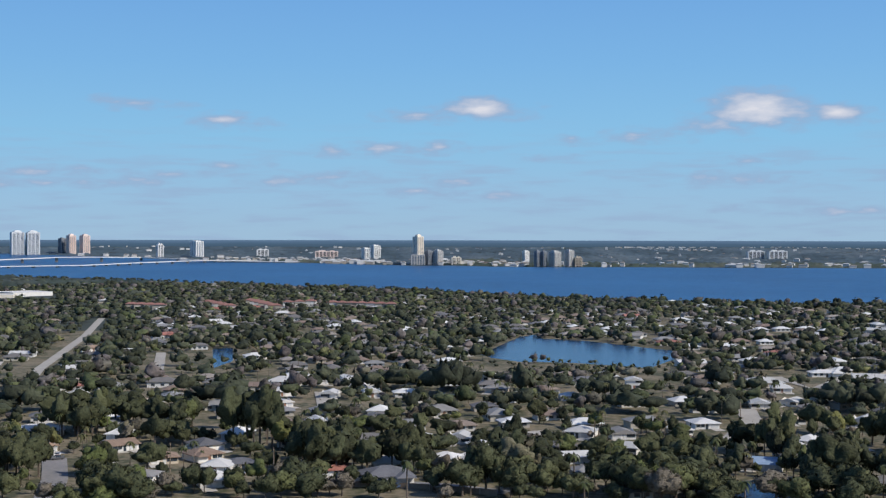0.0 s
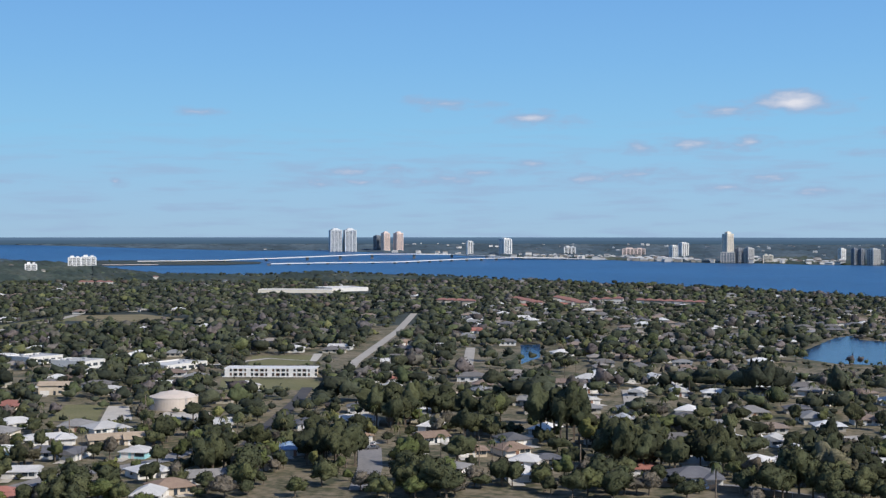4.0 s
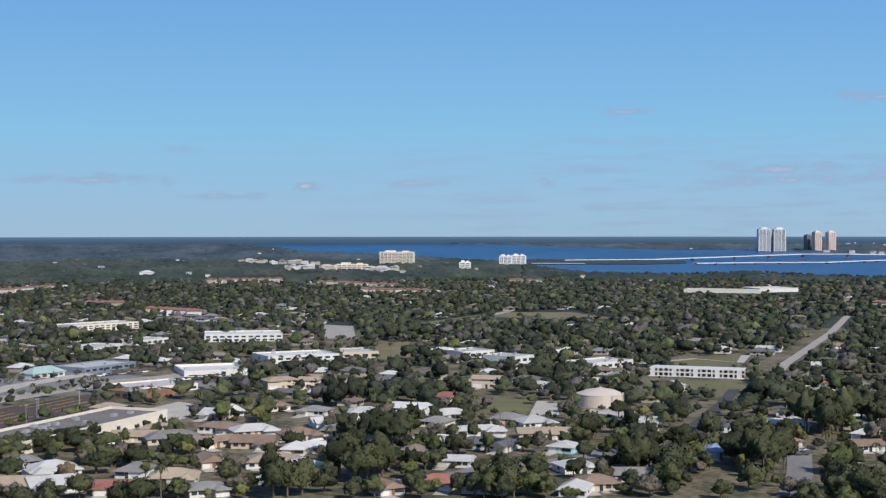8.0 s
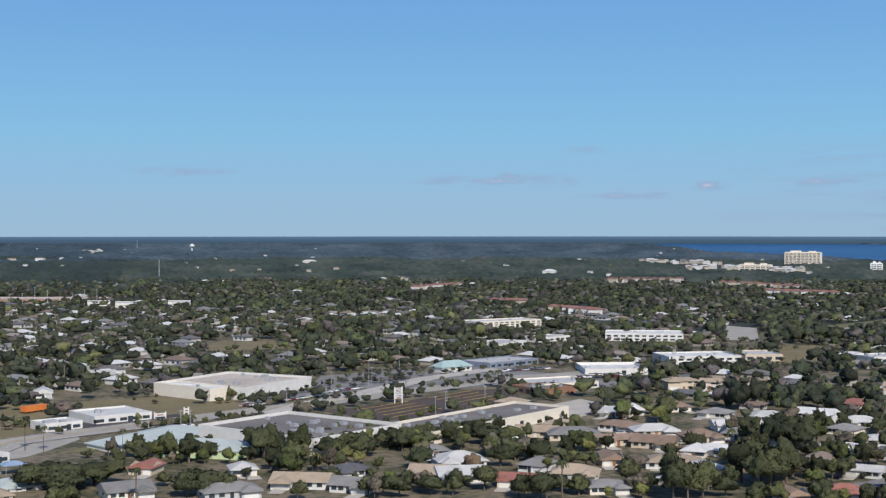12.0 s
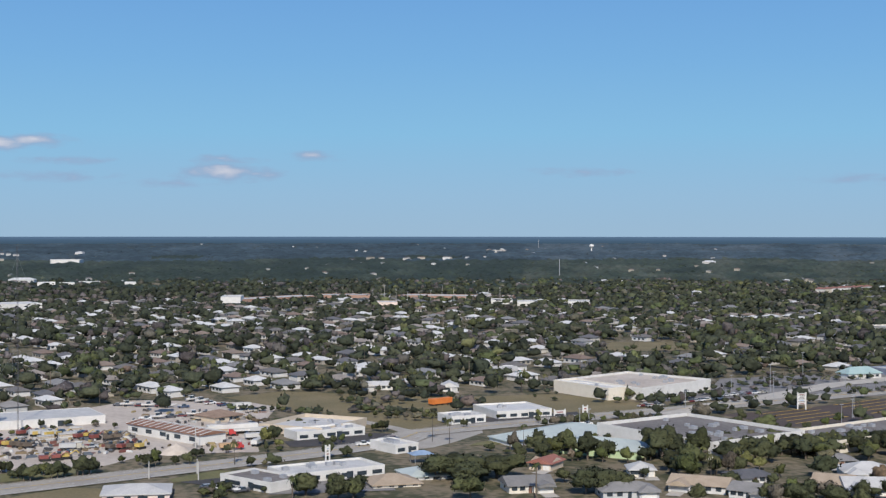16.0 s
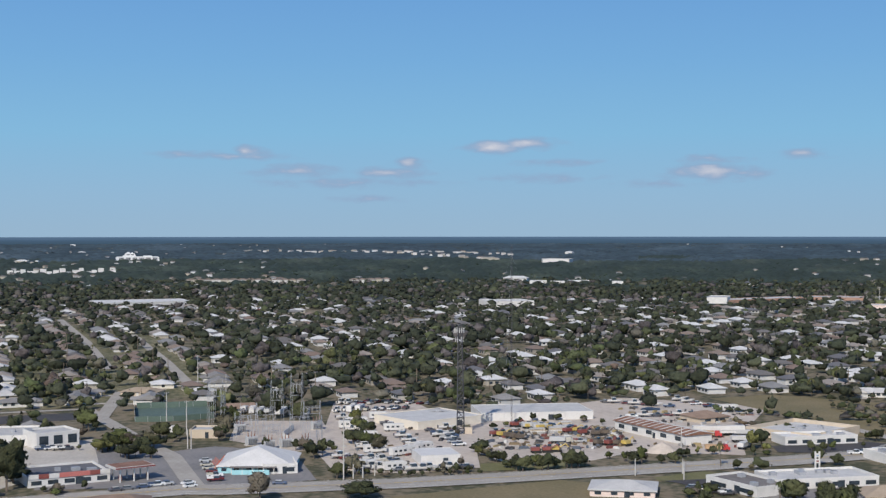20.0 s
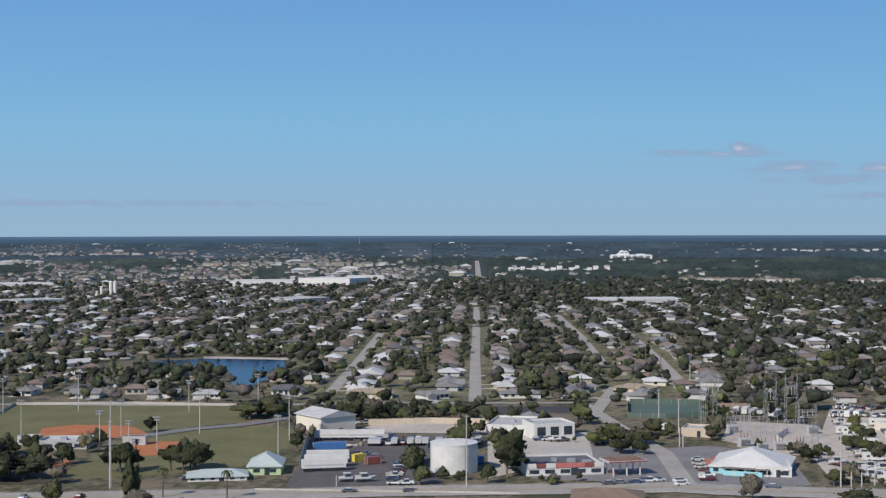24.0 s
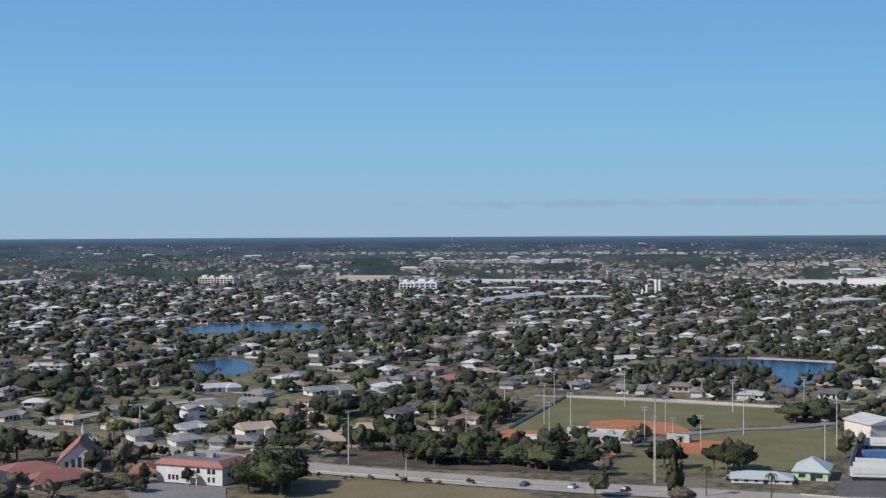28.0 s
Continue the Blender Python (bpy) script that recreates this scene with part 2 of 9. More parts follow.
M = {
    "ground": surface("ground_soil_and_grass", (0.054, 0.056, 0.023), (0.195, 0.158, 0.102), 0.05, 0.95, fine=0.3, sharp=0.14),
    "grass": surface("mown_grass", (0.110, 0.112, 0.038), (0.180, 0.164, 0.074), 0.05, 0.95, fine=0.9),
    "lawn": surface("patchy_lawn", (0.070, 0.072, 0.026), (0.215, 0.190, 0.110), 0.06, 0.95, fine=0.35, sharp=0.16),
    "dry_grass": surface("dry_grass", (0.145, 0.122, 0.056), (0.22, 0.175, 0.092), 0.05, 0.95, fine=0.9),
    "clay": surface("orange_clay", (0.40, 0.13, 0.045), (0.48, 0.18, 0.075), 0.1, 0.95),
    "asphalt": surface("worn_asphalt", (0.17, 0.165, 0.165), (0.25, 0.235, 0.225), 0.08, 0.9),
    "yard_asphalt": surface("oil_stained_asphalt", (0.085, 0.078, 0.076), (0.135, 0.122, 0.116), 0.09, 0.9, fine=0.7),
    "dark_asphalt": surface("dark_asphalt", (0.045, 0.043, 0.045), (0.075, 0.068, 0.065), 0.06, 0.9),
    "road": surface("pale_road", (0.31, 0.285, 0.25), (0.40, 0.37, 0.325), 0.08, 0.9),
    "litter": surface("shaded_leaf_litter", (0.042, 0.038, 0.024), (0.115, 0.095, 0.062), 0.1, 0.95, fine=0.8),
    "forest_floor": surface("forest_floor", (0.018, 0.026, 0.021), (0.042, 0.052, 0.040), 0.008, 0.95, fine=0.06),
    "concrete": surface("pale_concrete", (0.40, 0.37, 0.325), (0.52, 0.48, 0.42), 0.1, 0.9),
    "shell": surface("crushed_shell_yard", (0.42, 0.36, 0.305), (0.55, 0.485, 0.42), 0.05, 0.95),
    "brown_lot": surface("dark_brown_parking", (0.06, 0.042, 0.036), (0.095, 0.07, 0.058), 0.05, 0.9),
    "white": surface("white_stucco", (0.58, 0.565, 0.535), (0.69, 0.675, 0.645), 0.3, 0.8),
    "cream": surface("cream_stucco", (0.66, 0.60, 0.50), (0.74, 0.68, 0.58), 0.3, 0.8),
    "beige": surface("beige_stucco", (0.50, 0.42, 0.32), (0.58, 0.49, 0.385), 0.3, 0.8),
    "pink": surface("pink_stucco", (0.68, 0.54, 0.48), (0.75, 0.62, 0.55), 0.3, 0.8),
    "brick_wall": surface("peach_and_brick_wall", (0.34, 0.20, 0.145), (0.42, 0.27, 0.20), 0.25, 0.85),
    "aqua": surface("aqua_paint", (0.28, 0.55, 0.60), (0.35, 0.62, 0.66), 0.3, 0.7),
    "grey_wall": surface("grey_stucco", (0.42, 0.42, 0.42), (0.50, 0.50, 0.49), 0.3, 0.8),
    "green_wall": surface("pale_green_wall", (0.42, 0.54, 0.30), (0.50, 0.61, 0.37), 0.3, 0.8),
    "glass": surface("dark_window_glass", (0.025, 0.035, 0.045), (0.05, 0.065, 0.08), 0.4, 0.12),
    "blue_glass": surface("blue_tower_glass", (0.07, 0.11, 0.17), (0.11, 0.16, 0.23), 0.1, 0.25),
    "roof_grey": surface("grey_shingles", (0.19, 0.185, 0.18), (0.27, 0.26, 0.25), 0.3, 0.9, own=0.15),
    "roof_dark": surface("charcoal_shingles", (0.085, 0.088, 0.10), (0.135, 0.135, 0.145), 0.3, 0.9, own=0.15),
    "roof_brown": surface("brown_shingles", (0.21, 0.145, 0.105), (0.30, 0.215, 0.16), 0.3, 0.9, own=0.15),
    "roof_tan": surface("tan_shingles", (0.33, 0.26, 0.185), (0.42, 0.335, 0.25), 0.3, 0.9, own=0.12),
    "roof_red": surface("terracotta_tiles", (0.28, 0.115, 0.086), (0.35, 0.152, 0.118), 0.4, 0.85, own=0.15),
    "roof_white": surface("white_metal_roof", (0.52, 0.51, 0.49), (0.64, 0.625, 0.60), 0.2, 0.6, own=0.15),
    "roof_light": surface("pale_grey_roof", (0.41, 0.405, 0.395), (0.53, 0.52, 0.50), 0.25, 0.75, own=0.12),
    "roof_blue": surface("blue_tarpaulin", (0.20, 0.29, 0.42), (0.30, 0.39, 0.52), 0.4, 0.55),
    "roof_teal": surface("teal_metal_roof", (0.30, 0.42, 0.41), (0.38, 0.49, 0.47), 0.2, 0.5),
    "roof_sage": surface("sage_metal_roof", (0.42, 0.47, 0.45), (0.50, 0.55, 0.52), 0.2, 0.55),
    "roof_flat": surface("grey_membrane_roof", (0.15, 0.138, 0.132), (0.225, 0.208, 0.198), 0.05, 0.9, fine=0.6, spec=0.2),
    "rust": surface("rusted_roof", (0.17, 0.075, 0.045), (0.28, 0.16, 0.11), 0.3, 0.8),
    "steel": surface("galvanised_steel", (0.30, 0.31, 0.33), (0.40, 0.41, 0.43), 0.4, 0.6, metal=0.15),
    "dark_steel": surface("dark_steel", (0.06, 0.06, 0.065), (0.10, 0.10, 0.11), 0.4, 0.6, metal=0.4),
    "pole": surface("weathered_pole", (0.42, 0.40, 0.37), (0.54, 0.52, 0.48), 0.4, 0.8),
    "wood_pole": surface("wooden_pole", (0.15, 0.115, 0.085), (0.22, 0.175, 0.135), 0.5, 0.9),
    "bark": surface("bark", (0.10, 0.078, 0.058), (0.17, 0.135, 0.105), 0.6, 0.95),
    "palm": surface("palm_fronds", (0.035, 0.050, 0.016), (0.075, 0.085, 0.030), 0.3, 0.7, tint=(0.14, 0.115, 0.05), spec=0.3),
    "tower_pale": surface("pale_blue_grey_tower_wall", (0.54, 0.56, 0.57), (0.63, 0.65, 0.655), 0.2, 0.7),
    "tower_white": surface("bright_white_tower_wall", (0.66, 0.66, 0.65), (0.76, 0.755, 0.74), 0.2, 0.8),
    "junk": palette("yard_clutter_colours", [(0.30, 0.28, 0.26), (0.05, 0.05, 0.055), (0.20, 0.15, 0.09), (0.45, 0.44, 0.42), (0.15, 0.055, 0.045), (0.09, 0.08, 0.07), (0.34, 0.27, 0.14), (0.10, 0.12, 0.15), (0.58, 0.57, 0.55)], 0.8),
    "tank_tan": surface("tan_tank_paint", (0.55, 0.47, 0.40), (0.62, 0.54, 0.47), 0.2, 0.7),
    "screen_green": surface("dark_green_mesh", (0.075, 0.115, 0.095), (0.11, 0.155, 0.125), 0.3, 0.7),
    "tower_wall": surface("blue_grey_tower_wall", (0.16, 0.18, 0.21), (0.24, 0.26, 0.29), 0.2, 0.6),
    "orange": surface("orange_sheet", (0.62, 0.17, 0.035), (0.72, 0.23, 0.055), 0.4, 0.6),
    "red": surface("red_paint", (0.20, 0.06, 0.05), (0.27, 0.09, 0.075), 0.4, 0.4),
    "blue_fascia": surface("grey_blue_fascia", (0.17, 0.20, 0.27), (0.24, 0.27, 0.33), 0.3, 0.7),
    "pink_sign": surface("faded_red_panel", (0.46, 0.14, 0.12), (0.54, 0.19, 0.16), 0.4, 0.5),
    "orange_red": surface("orange_red_paint", (0.48, 0.11, 0.06), (0.56, 0.16, 0.09), 0.4, 0.6),
    "yellow": surface("yellow_paint", (0.50, 0.36, 0.09), (0.58, 0.43, 0.13), 0.4, 0.5),
    "bright_blue": surface("blue_container_paint", (0.05, 0.15, 0.36), (0.08, 0.20, 0.43), 0.4, 0.5),
    "bright_red": surface("bright_red_paint", (0.42, 0.035, 0.035), (0.50, 0.06, 0.055), 0.4, 0.4),
    "timber": surface("sawn_timber", (0.42, 0.27, 0.15), (0.52, 0.35, 0.21), 0.6, 0.85),
    "bright_yellow": surface("yellow_container_paint", (0.62, 0.48, 0.06), (0.70, 0.56, 0.10), 0.4, 0.5),
    "marking": surface("road_paint", (0.60, 0.59, 0.55), (0.72, 0.71, 0.68), 0.5, 0.8),
    "yellow_mark": surface("yellow_road_paint", (0.55, 0.36, 0.05), (0.62, 0.42, 0.08), 0.5, 0.8),
    "tyre": surface("rubber", (0.018, 0.018, 0.018), (0.03, 0.03, 0.03), 2.0, 0.9),
    "vehicle": palette("vehicle_paint", [(0.75, 0.75, 0.74), (0.45, 0.46, 0.47), (0.09, 0.09, 0.10), (0.16, 0.17, 0.19), (0.14, 0.025, 0.025), (0.05, 0.08, 0.15), (0.50, 0.47, 0.40), (0.80, 0.80, 0.79)], 0.35, 0.4, True),
    "far_roof": palette("far_roofs", [(0.62, 0.62, 0.61), (0.24, 0.24, 0.24), (0.16, 0.152, 0.147), (0.215, 0.160, 0.130), (0.255, 0.200, 0.162), (0.29, 0.257, 0.227), (0.15, 0.142, 0.137), (0.14, 0.14, 0.15), (0.27, 0.135, 0.11)], 0.85),
    "far_wall": palette("far_walls", [(0.64, 0.63, 0.61), (0.46, 0.42, 0.35), (0.52, 0.50, 0.47), (0.36, 0.33, 0.28)], 0.85),
}


def water_material():
    m = surface("river_water", (0.008, 0.060, 0.165), (0.020, 0.102, 0.245), 0.0025, 0.40, fine=0.03)
    n, l = m.node_tree.nodes, m.node_tree.links
    wave, bp = n.new("ShaderNodeTexNoise"), n.new("ShaderNodeBump")
    geo = n.new("ShaderNodeNewGeometry")
    wave.inputs["Scale"].default_value, wave.inputs["Detail"].default_value = 0.35, 5.0
    bp.inputs["Strength"].default_value, bp.inputs["Distance"].default_value = 0.7, 0.6
    l.new(geo.outputs["Position"], wave.inputs["Vector"])
    l.new(wave.outputs["Fac"], bp.inputs["Height"])
    l.new(bp.outputs[0], n["Principled BSDF"].inputs["Normal"])
    n["Principled BSDF"].inputs["IOR"].default_value = 1.33
    n["Principled BSDF"].inputs["Specular IOR Level"].default_value = 0.5
    return m


def foliage(name, steps, spread=0.45, bump=1.0, coarse=0.10, fine=1.1):
    """Leaves whose hue is picked by the plant's own tint, mottled at two scales and from spray to spray."""
    m = bpy.data.materials.new(name)
    m.use_nodes = True
    n, l = m.node_tree.nodes, m.node_tree.links
    bsdf = n["Principled BSDF"]
    bsdf.inputs["Roughness"].default_value, bsdf.inputs["Specular IOR Level"].default_value = 0.85, 0.2
    geo, att, ramp = n.new("ShaderNodeNewGeometry"), n.new("ShaderNodeAttribute"), n.new("ShaderNodeValToRGB")
    att.attribute_name = "tint"
    for i, (p, c) in enumerate(steps):
        e = ramp.color_ramp.elements[i] if i < 2 else ramp.color_ramp.elements.new(p)
        e.position, e.color = p, (*c, 1)
    l.new(att.outputs["Fac"], ramp.inputs[0])
    value = geo.outputs["Random Per Island"]
    total = None
    for scale, weight in ((coarse, 1.1), (fine, 1.5)):
        tex = n.new("ShaderNodeTexNoise")
        tex.inputs["Scale"].default_value, tex.inputs["Detail"].default_value = scale, 3.0
        l.new(geo.outputs["Position"], tex.inputs["Vector"])
        k = n.new("ShaderNodeMath")
        k.operation, k.inputs[1].default_value = "MULTIPLY_ADD", weight
        l.new(tex.outputs["Fac"], k.inputs[0])
        if total is None:
            k.inputs[2].default_value = -0.3 - spread
        else:
            l.new(total, k.inputs[2])
        total = k.outputs[0]
    each = n.new("ShaderNodeMath")
    each.operation, each.inputs[1].default_value = "MULTIPLY_ADD", spread * 2
    l.new(value, each.inputs[0])
    l.new(total, each.inputs[2])
    scaled = n.new("ShaderNodeVectorMath")
    scaled.operation = "SCALE"
    l.new(ramp.outputs[0], scaled.inputs[0])
    l.new(each.outputs[0], scaled.inputs["Scale"])
    l.new(scaled.outputs[0], bsdf.inputs["Base Color"])
    bp = n.new("ShaderNodeBump")
    bp.inputs["Strength"].default_value, bp.inputs["Distance"].default_value = bump, 0.6
    l.new(tex.outputs["Fac"], bp.inputs["Height"])
    l.new(bp.outputs[0], bsdf.inputs["Normal"])
    return m


# dark oak, olive, fresh green, yellow-green, grey-brown half bare, rusty
HUES = ((0.0, (0.034, 0.040, 0.021)), (0.25, (0.060, 0.064, 0.030)), (0.45, (0.068, 0.082, 0.028)), (0.62, (0.122, 0.122, 0.042)), (0.8, (0.102, 0.089, 0.070)), (1.0, (0.125, 0.088, 0.054)))
M["leaf"] = foliage("oak_foliage", HUES)
# far crowns reuse these hues, shifted to blue as painted haze
M["far_leaf"] = foliage("hazed_oak_foliage", [(p, (r * 0.95, g * 0.98, b * 1.25)) for p, (r, g, b) in HUES], 0.4, 1.0, 0.04, 0.6)
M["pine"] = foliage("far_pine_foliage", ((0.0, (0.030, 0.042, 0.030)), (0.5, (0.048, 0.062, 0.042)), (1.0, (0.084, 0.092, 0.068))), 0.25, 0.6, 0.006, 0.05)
# farthest pines: the blue haze of distance is put into their colour
M["hazed_pine"] = foliage("hazed_pine_foliage", ((0.0, (0.040, 0.060, 0.070)), (0.5, (0.056, 0.081, 0.096)), (1.0, (0.082, 0.106, 0.118))), 0.25, 0.5, 0.006, 0.03)
M["water"] = water_material()
M["pond"] = surface("still_pond_water", (0.006, 0.032, 0.088), (0.010, 0.044, 0.112), 0.03, 0.22, 0.3, fine=0.5, spec=0.3)

# ---- the lie of the land ----
FLAT, RIM, FARTHEST = 3500.0, 4800.0, 8200.0


def at(a, d, up=0.0):
    """The place at a bearing and a distance. Past FLAT the land is drawn together towards the rim, where it rises to
    the skyline, shaped to fit the camera's view. Returns it with its scale.
    """
    if d <= FLAT:
        r, z, s = d, 0.0, 1.0
    else:
        u = (1 / FLAT - 1 / min(d, FARTHEST)) / (1 / FLAT - 1 / FARTHEST)
        r = FLAT + (RIM - FLAT) * u
        z = EYE * (1 - r / min(d, FARTHEST))
        s = r / d
    b = radians(a)
    return Vector((-math.sin(b) * r, math.cos(b) * r, z + up * s)), s


def flat(a, d):
    p, s = at(a, d)
    return p.x, p.y


# what is taken: a raster of the plan, 3 m a cell
CELL, X0, Y0, NX, NY = 3.0, -3600.0, -3300.0, 1700, 2320
taken = np.zeros((NX, NY), np.uint8)


def mark(points, code=1, grow=0.0):
    """Marks a polygon of plan points as taken."""
    pts = np.array(points, float)
    if grow:
        c = pts.mean(0)
        v = pts - c
        pts = c + v * (1 + grow / np.maximum(np.linalg.norm(v, axis=1), 1))[:, None]
    lo = np.floor((pts.min(0) - (X0, Y0)) / CELL).astype(int).clip(0, (NX - 1, NY - 1))
    hi = np.ceil((pts.max(0) - (X0, Y0)) / CELL).astype(int).clip(0, (NX - 1, NY - 1))
    xs = X0 + (np.arange(lo[0], hi[0] + 1) + 0.5) * CELL
    ys = Y0 + (np.arange(lo[1], hi[1] + 1) + 0.5) * CELL
    gx, gy = np.meshgrid(xs, ys, indexing="ij")
    inside_it = np.zeros(gx.shape, bool)
    for (ax, ay), (bx, by) in zip(pts, np.roll(pts, -1, 0)):
        if ay != by:
            inside_it ^= ((ay > gy) != (by > gy)) & (gx < (bx - ax) * (gy - ay) / (by - ay) + ax)
    taken[lo[0]:hi[0] + 1, lo[1]:hi[1] + 1][inside_it] = code


def keep_low(points):
    """Free ground kept to low plants, so that the camera sees what lies behind."""
    was = taken.copy()
    mark([flat(a, d) for a, d in points], 4)
    np.copyto(taken, was, where=was > 0)


def free(x, y, r=0.0):
    i, j = int((x - X0) / CELL), int((y - Y0) / CELL)
    k = int(r / CELL)
    return not taken[max(i - k, 0):i + k + 1, max(j - k, 0):j + k + 1].any()


# ---- mesh tools ----
class Shape:
    """Collects boxes, roofs and tubes into one mesh."""

    def __init__(self):
        self.v, self.f, self.k, self.tints = [], [], [], []
        self.slot, self.t = 0, 0.0

    def add(self, verts, faces):
        o = len(self.v)
        self.v += [tuple(p) for p in verts]
        self.f += [[o + i for i in q] for q in faces]
        self.k += [self.slot] * len(faces)
        self.tints += [self.t] * len(verts)

    def box(self, x, y, z, w, d, h, turn=0.0, top=1.0):
        """w along x, d along y, from z up; its middle over (x, y). top: how far the top is drawn in."""
        c, s = math.cos(turn), math.sin(turn)
        vs = []
        for zz, k in ((z, 1.0), (z + h, top)):
            for px, py in ((-w, -d), (w, -d), (w, d), (-w, d)):
                px, py = px * k / 2, py * k / 2
                vs.append((x + c * px - s * py, y + s * px + c * py, zz))
        self.add(vs, [(3, 2, 1, 0), (4, 5, 6, 7), (0, 1, 5, 4), (1, 2, 6, 5), (2, 3, 7, 6), (3, 0, 4, 7)])
        return self

    def hip(self, x, y, z, w, d, rise, ridge=0.5, thick=0.2):
        """A hipped (ridge < 1) or gabled (ridge = 1) roof whose ridge runs along the longer side."""
        if w >= d:
            r = (w - d) / 2 if ridge < 1 else w / 2
            r = max(r, w * 0.08) if ridge < 1 else r
            ra, rb = (x - r, y, z + rise), (x + r, y, z + rise)
        else:
            r = (d - w) / 2 if ridge < 1 else d / 2
            r = max(r, d * 0.08) if ridge < 1 else r
            ra, rb = (x, y - r, z + rise), (x, y + r, z + rise)
        q = [(x - w / 2, y - d / 2), (x + w / 2, y - d / 2), (x + w / 2, y + d / 2), (x - w / 2, y + d / 2)]
        vs = [(*p, z - thick) for p in q] + [(*p, z) for p in q] + [ra, rb]
        fs = [(3, 2, 1, 0), (0, 1, 5, 4), (1, 2, 6, 5), (2, 3, 7, 6), (3, 0, 4, 7)]
        if w >= d:
            fs += [(4, 5, 9, 8), (6, 7, 8, 9), (5, 6, 9), (7, 4, 8)]
        else:
            fs += [(5, 6, 9, 8), (7, 4, 8, 9), (4, 5, 8), (6, 7, 9)]
        self.add(vs, fs)
        return self

    def tube(self, p, q, r, r2=None, n=8):
        p, q = Vector(p), Vector(q)
        r2 = r if r2 is None else r2
        m = (q - p).to_track_quat("Z", "Y").to_matrix()
        vs = []
        for o, rr in ((p, r), (q, r2)):
            vs += [o + m @ Vector((rr * math.cos(i * math.tau / n), rr * math.sin(i * math.tau / n), 0)) for i in range(n)]
        self.add(vs, [(i, (i + 1) % n, n + (i + 1) % n, n + i) for i in range(n)] + [tuple(range(n - 1, -1, -1)), tuple(range(n, 2 * n))])
        return self

    def mesh(self, name, mats):
        me = bpy.data.meshes.new(name)
        me.from_pydata(self.v, [], self.f)
        for m in mats if isinstance(mats, (list, tuple)) else [mats]:
            me.materials.append(M[m])
        if any(self.k):
            me.polygons.foreach_set("material_index", self.k)
        if any(self.tints):
            me.attributes.new("tint", "FLOAT", "POINT").data.foreach_set("value", self.tints)
        me.update()
        return me


def part(name, shape, mats, parent, label="", kind=""):
    """Links a shape as one mesh under a thing."""
    ob = new(name, shape.mesh(name, mats))
    ob.parent = parent
    return tagged(ob, label, "", "", kind)


def thing(name, m, label, category, group=""):
    ob = new(name)
    ob.matrix_world = m
    ob.empty_display_size = 1.0
    return tagged(ob, label, category, group)


def structure(name, shape, mats, label="", category="ground", kind="structure"):
    return tagged(new(name, shape.mesh(name, mats)), label, category, "", kind)


LAYERS = [0.03, 0.24]


def lot(name, corners, mat, z=0.04, label="", category="pavement", code=1):
    """A flat patch of ground with corners given as bearing and distance."""
    s = Shape()
    LAYERS[0] += 0.003
    pts = [flat(a, d) for a, d in corners]
    s.add([(x, y, LAYERS[0]) for x, y in pts], [tuple(range(len(pts)))])
    if code:
        mark(pts, code)
    return structure(name, s, mat, label, category)


def road(name, line, width, mat="road", z=0.08, label="", taken_extra=0.0, category="road"):
    """A strip along a line of bearings and distances."""
    pts = [Vector((*flat(a, d), 0)) for a, d in line]
    s, left, right = Shape(), [], []
    LAYERS[1] += 0.003
    z = LAYERS[1]
    for i, p in enumerate(pts):
        g = (pts[min(i + 1, len(pts) - 1)] - pts[max(i - 1, 0)]).normalized()
        side = Vector((-g.y, g.x, 0)) * width / 2
        left.append(p + side)
        right.append(p - side)
    s.add([(p.x, p.y, z) for p in left + right], [(len(pts) + i, len(pts) + i + 1, i + 1, i) for i in range(len(pts) - 1)])
    taken_extra = max(taken_extra, 2.5)
    for i in range(len(pts) - 1):
        k = 1 + 2 * taken_extra / width
        a, b, c, d = left[i], left[i + 1], right[i + 1], right[i]
        mid1, mid2 = (a + d) / 2, (b + c) / 2
        mark([(mid1 + (a - mid1) * k)[:2], (mid2 + (b - mid2) * k)[:2], (mid2 + (c - mid2) * k)[:2], (mid1 + (d - mid1) * k)[:2]])
    return structure(name, s, mat, label, category), pts


def sheet(name, near, far, mat, up, label, category, steps=14, code=2, stride=0.25):
    """A sheet between a near and a far shore, each a line of bearings and distances sorted by bearing."""
    na, fa = np.array(near), np.array(far)
    lo, hi = max(na[0, 0], fa[0, 0]), min(na[-1, 0], fa[-1, 0])
    cols = np.arange(lo, hi + 0.01, stride)
    s = Shape()
    vs = []
    for a in cols:
        n, f = 1 / np.interp(a, na[:, 0], na[:, 1]), 1 / np.interp(a, fa[:, 0], fa[:, 1])
        f = min(f, n - 1e-7)
        for k in range(steps + 1):
            vs.append(at(a, 1 / (n + (f - n) * k / steps), up)[0])
    m = steps + 1
    s.add(vs, [(i * m + k, i * m + k + 1, (i + 1) * m + k + 1, (i + 1) * m + k) for i in range(len(cols) - 1) for k in range(steps)])
    for i in range(len(cols) - 1 if code else 0):
        mark([vs[i * m][:2], vs[i * m + steps][:2], vs[(i + 1) * m + steps][:2], vs[(i + 1) * m][:2]], code)
    return structure(name, s, mat, label, category)


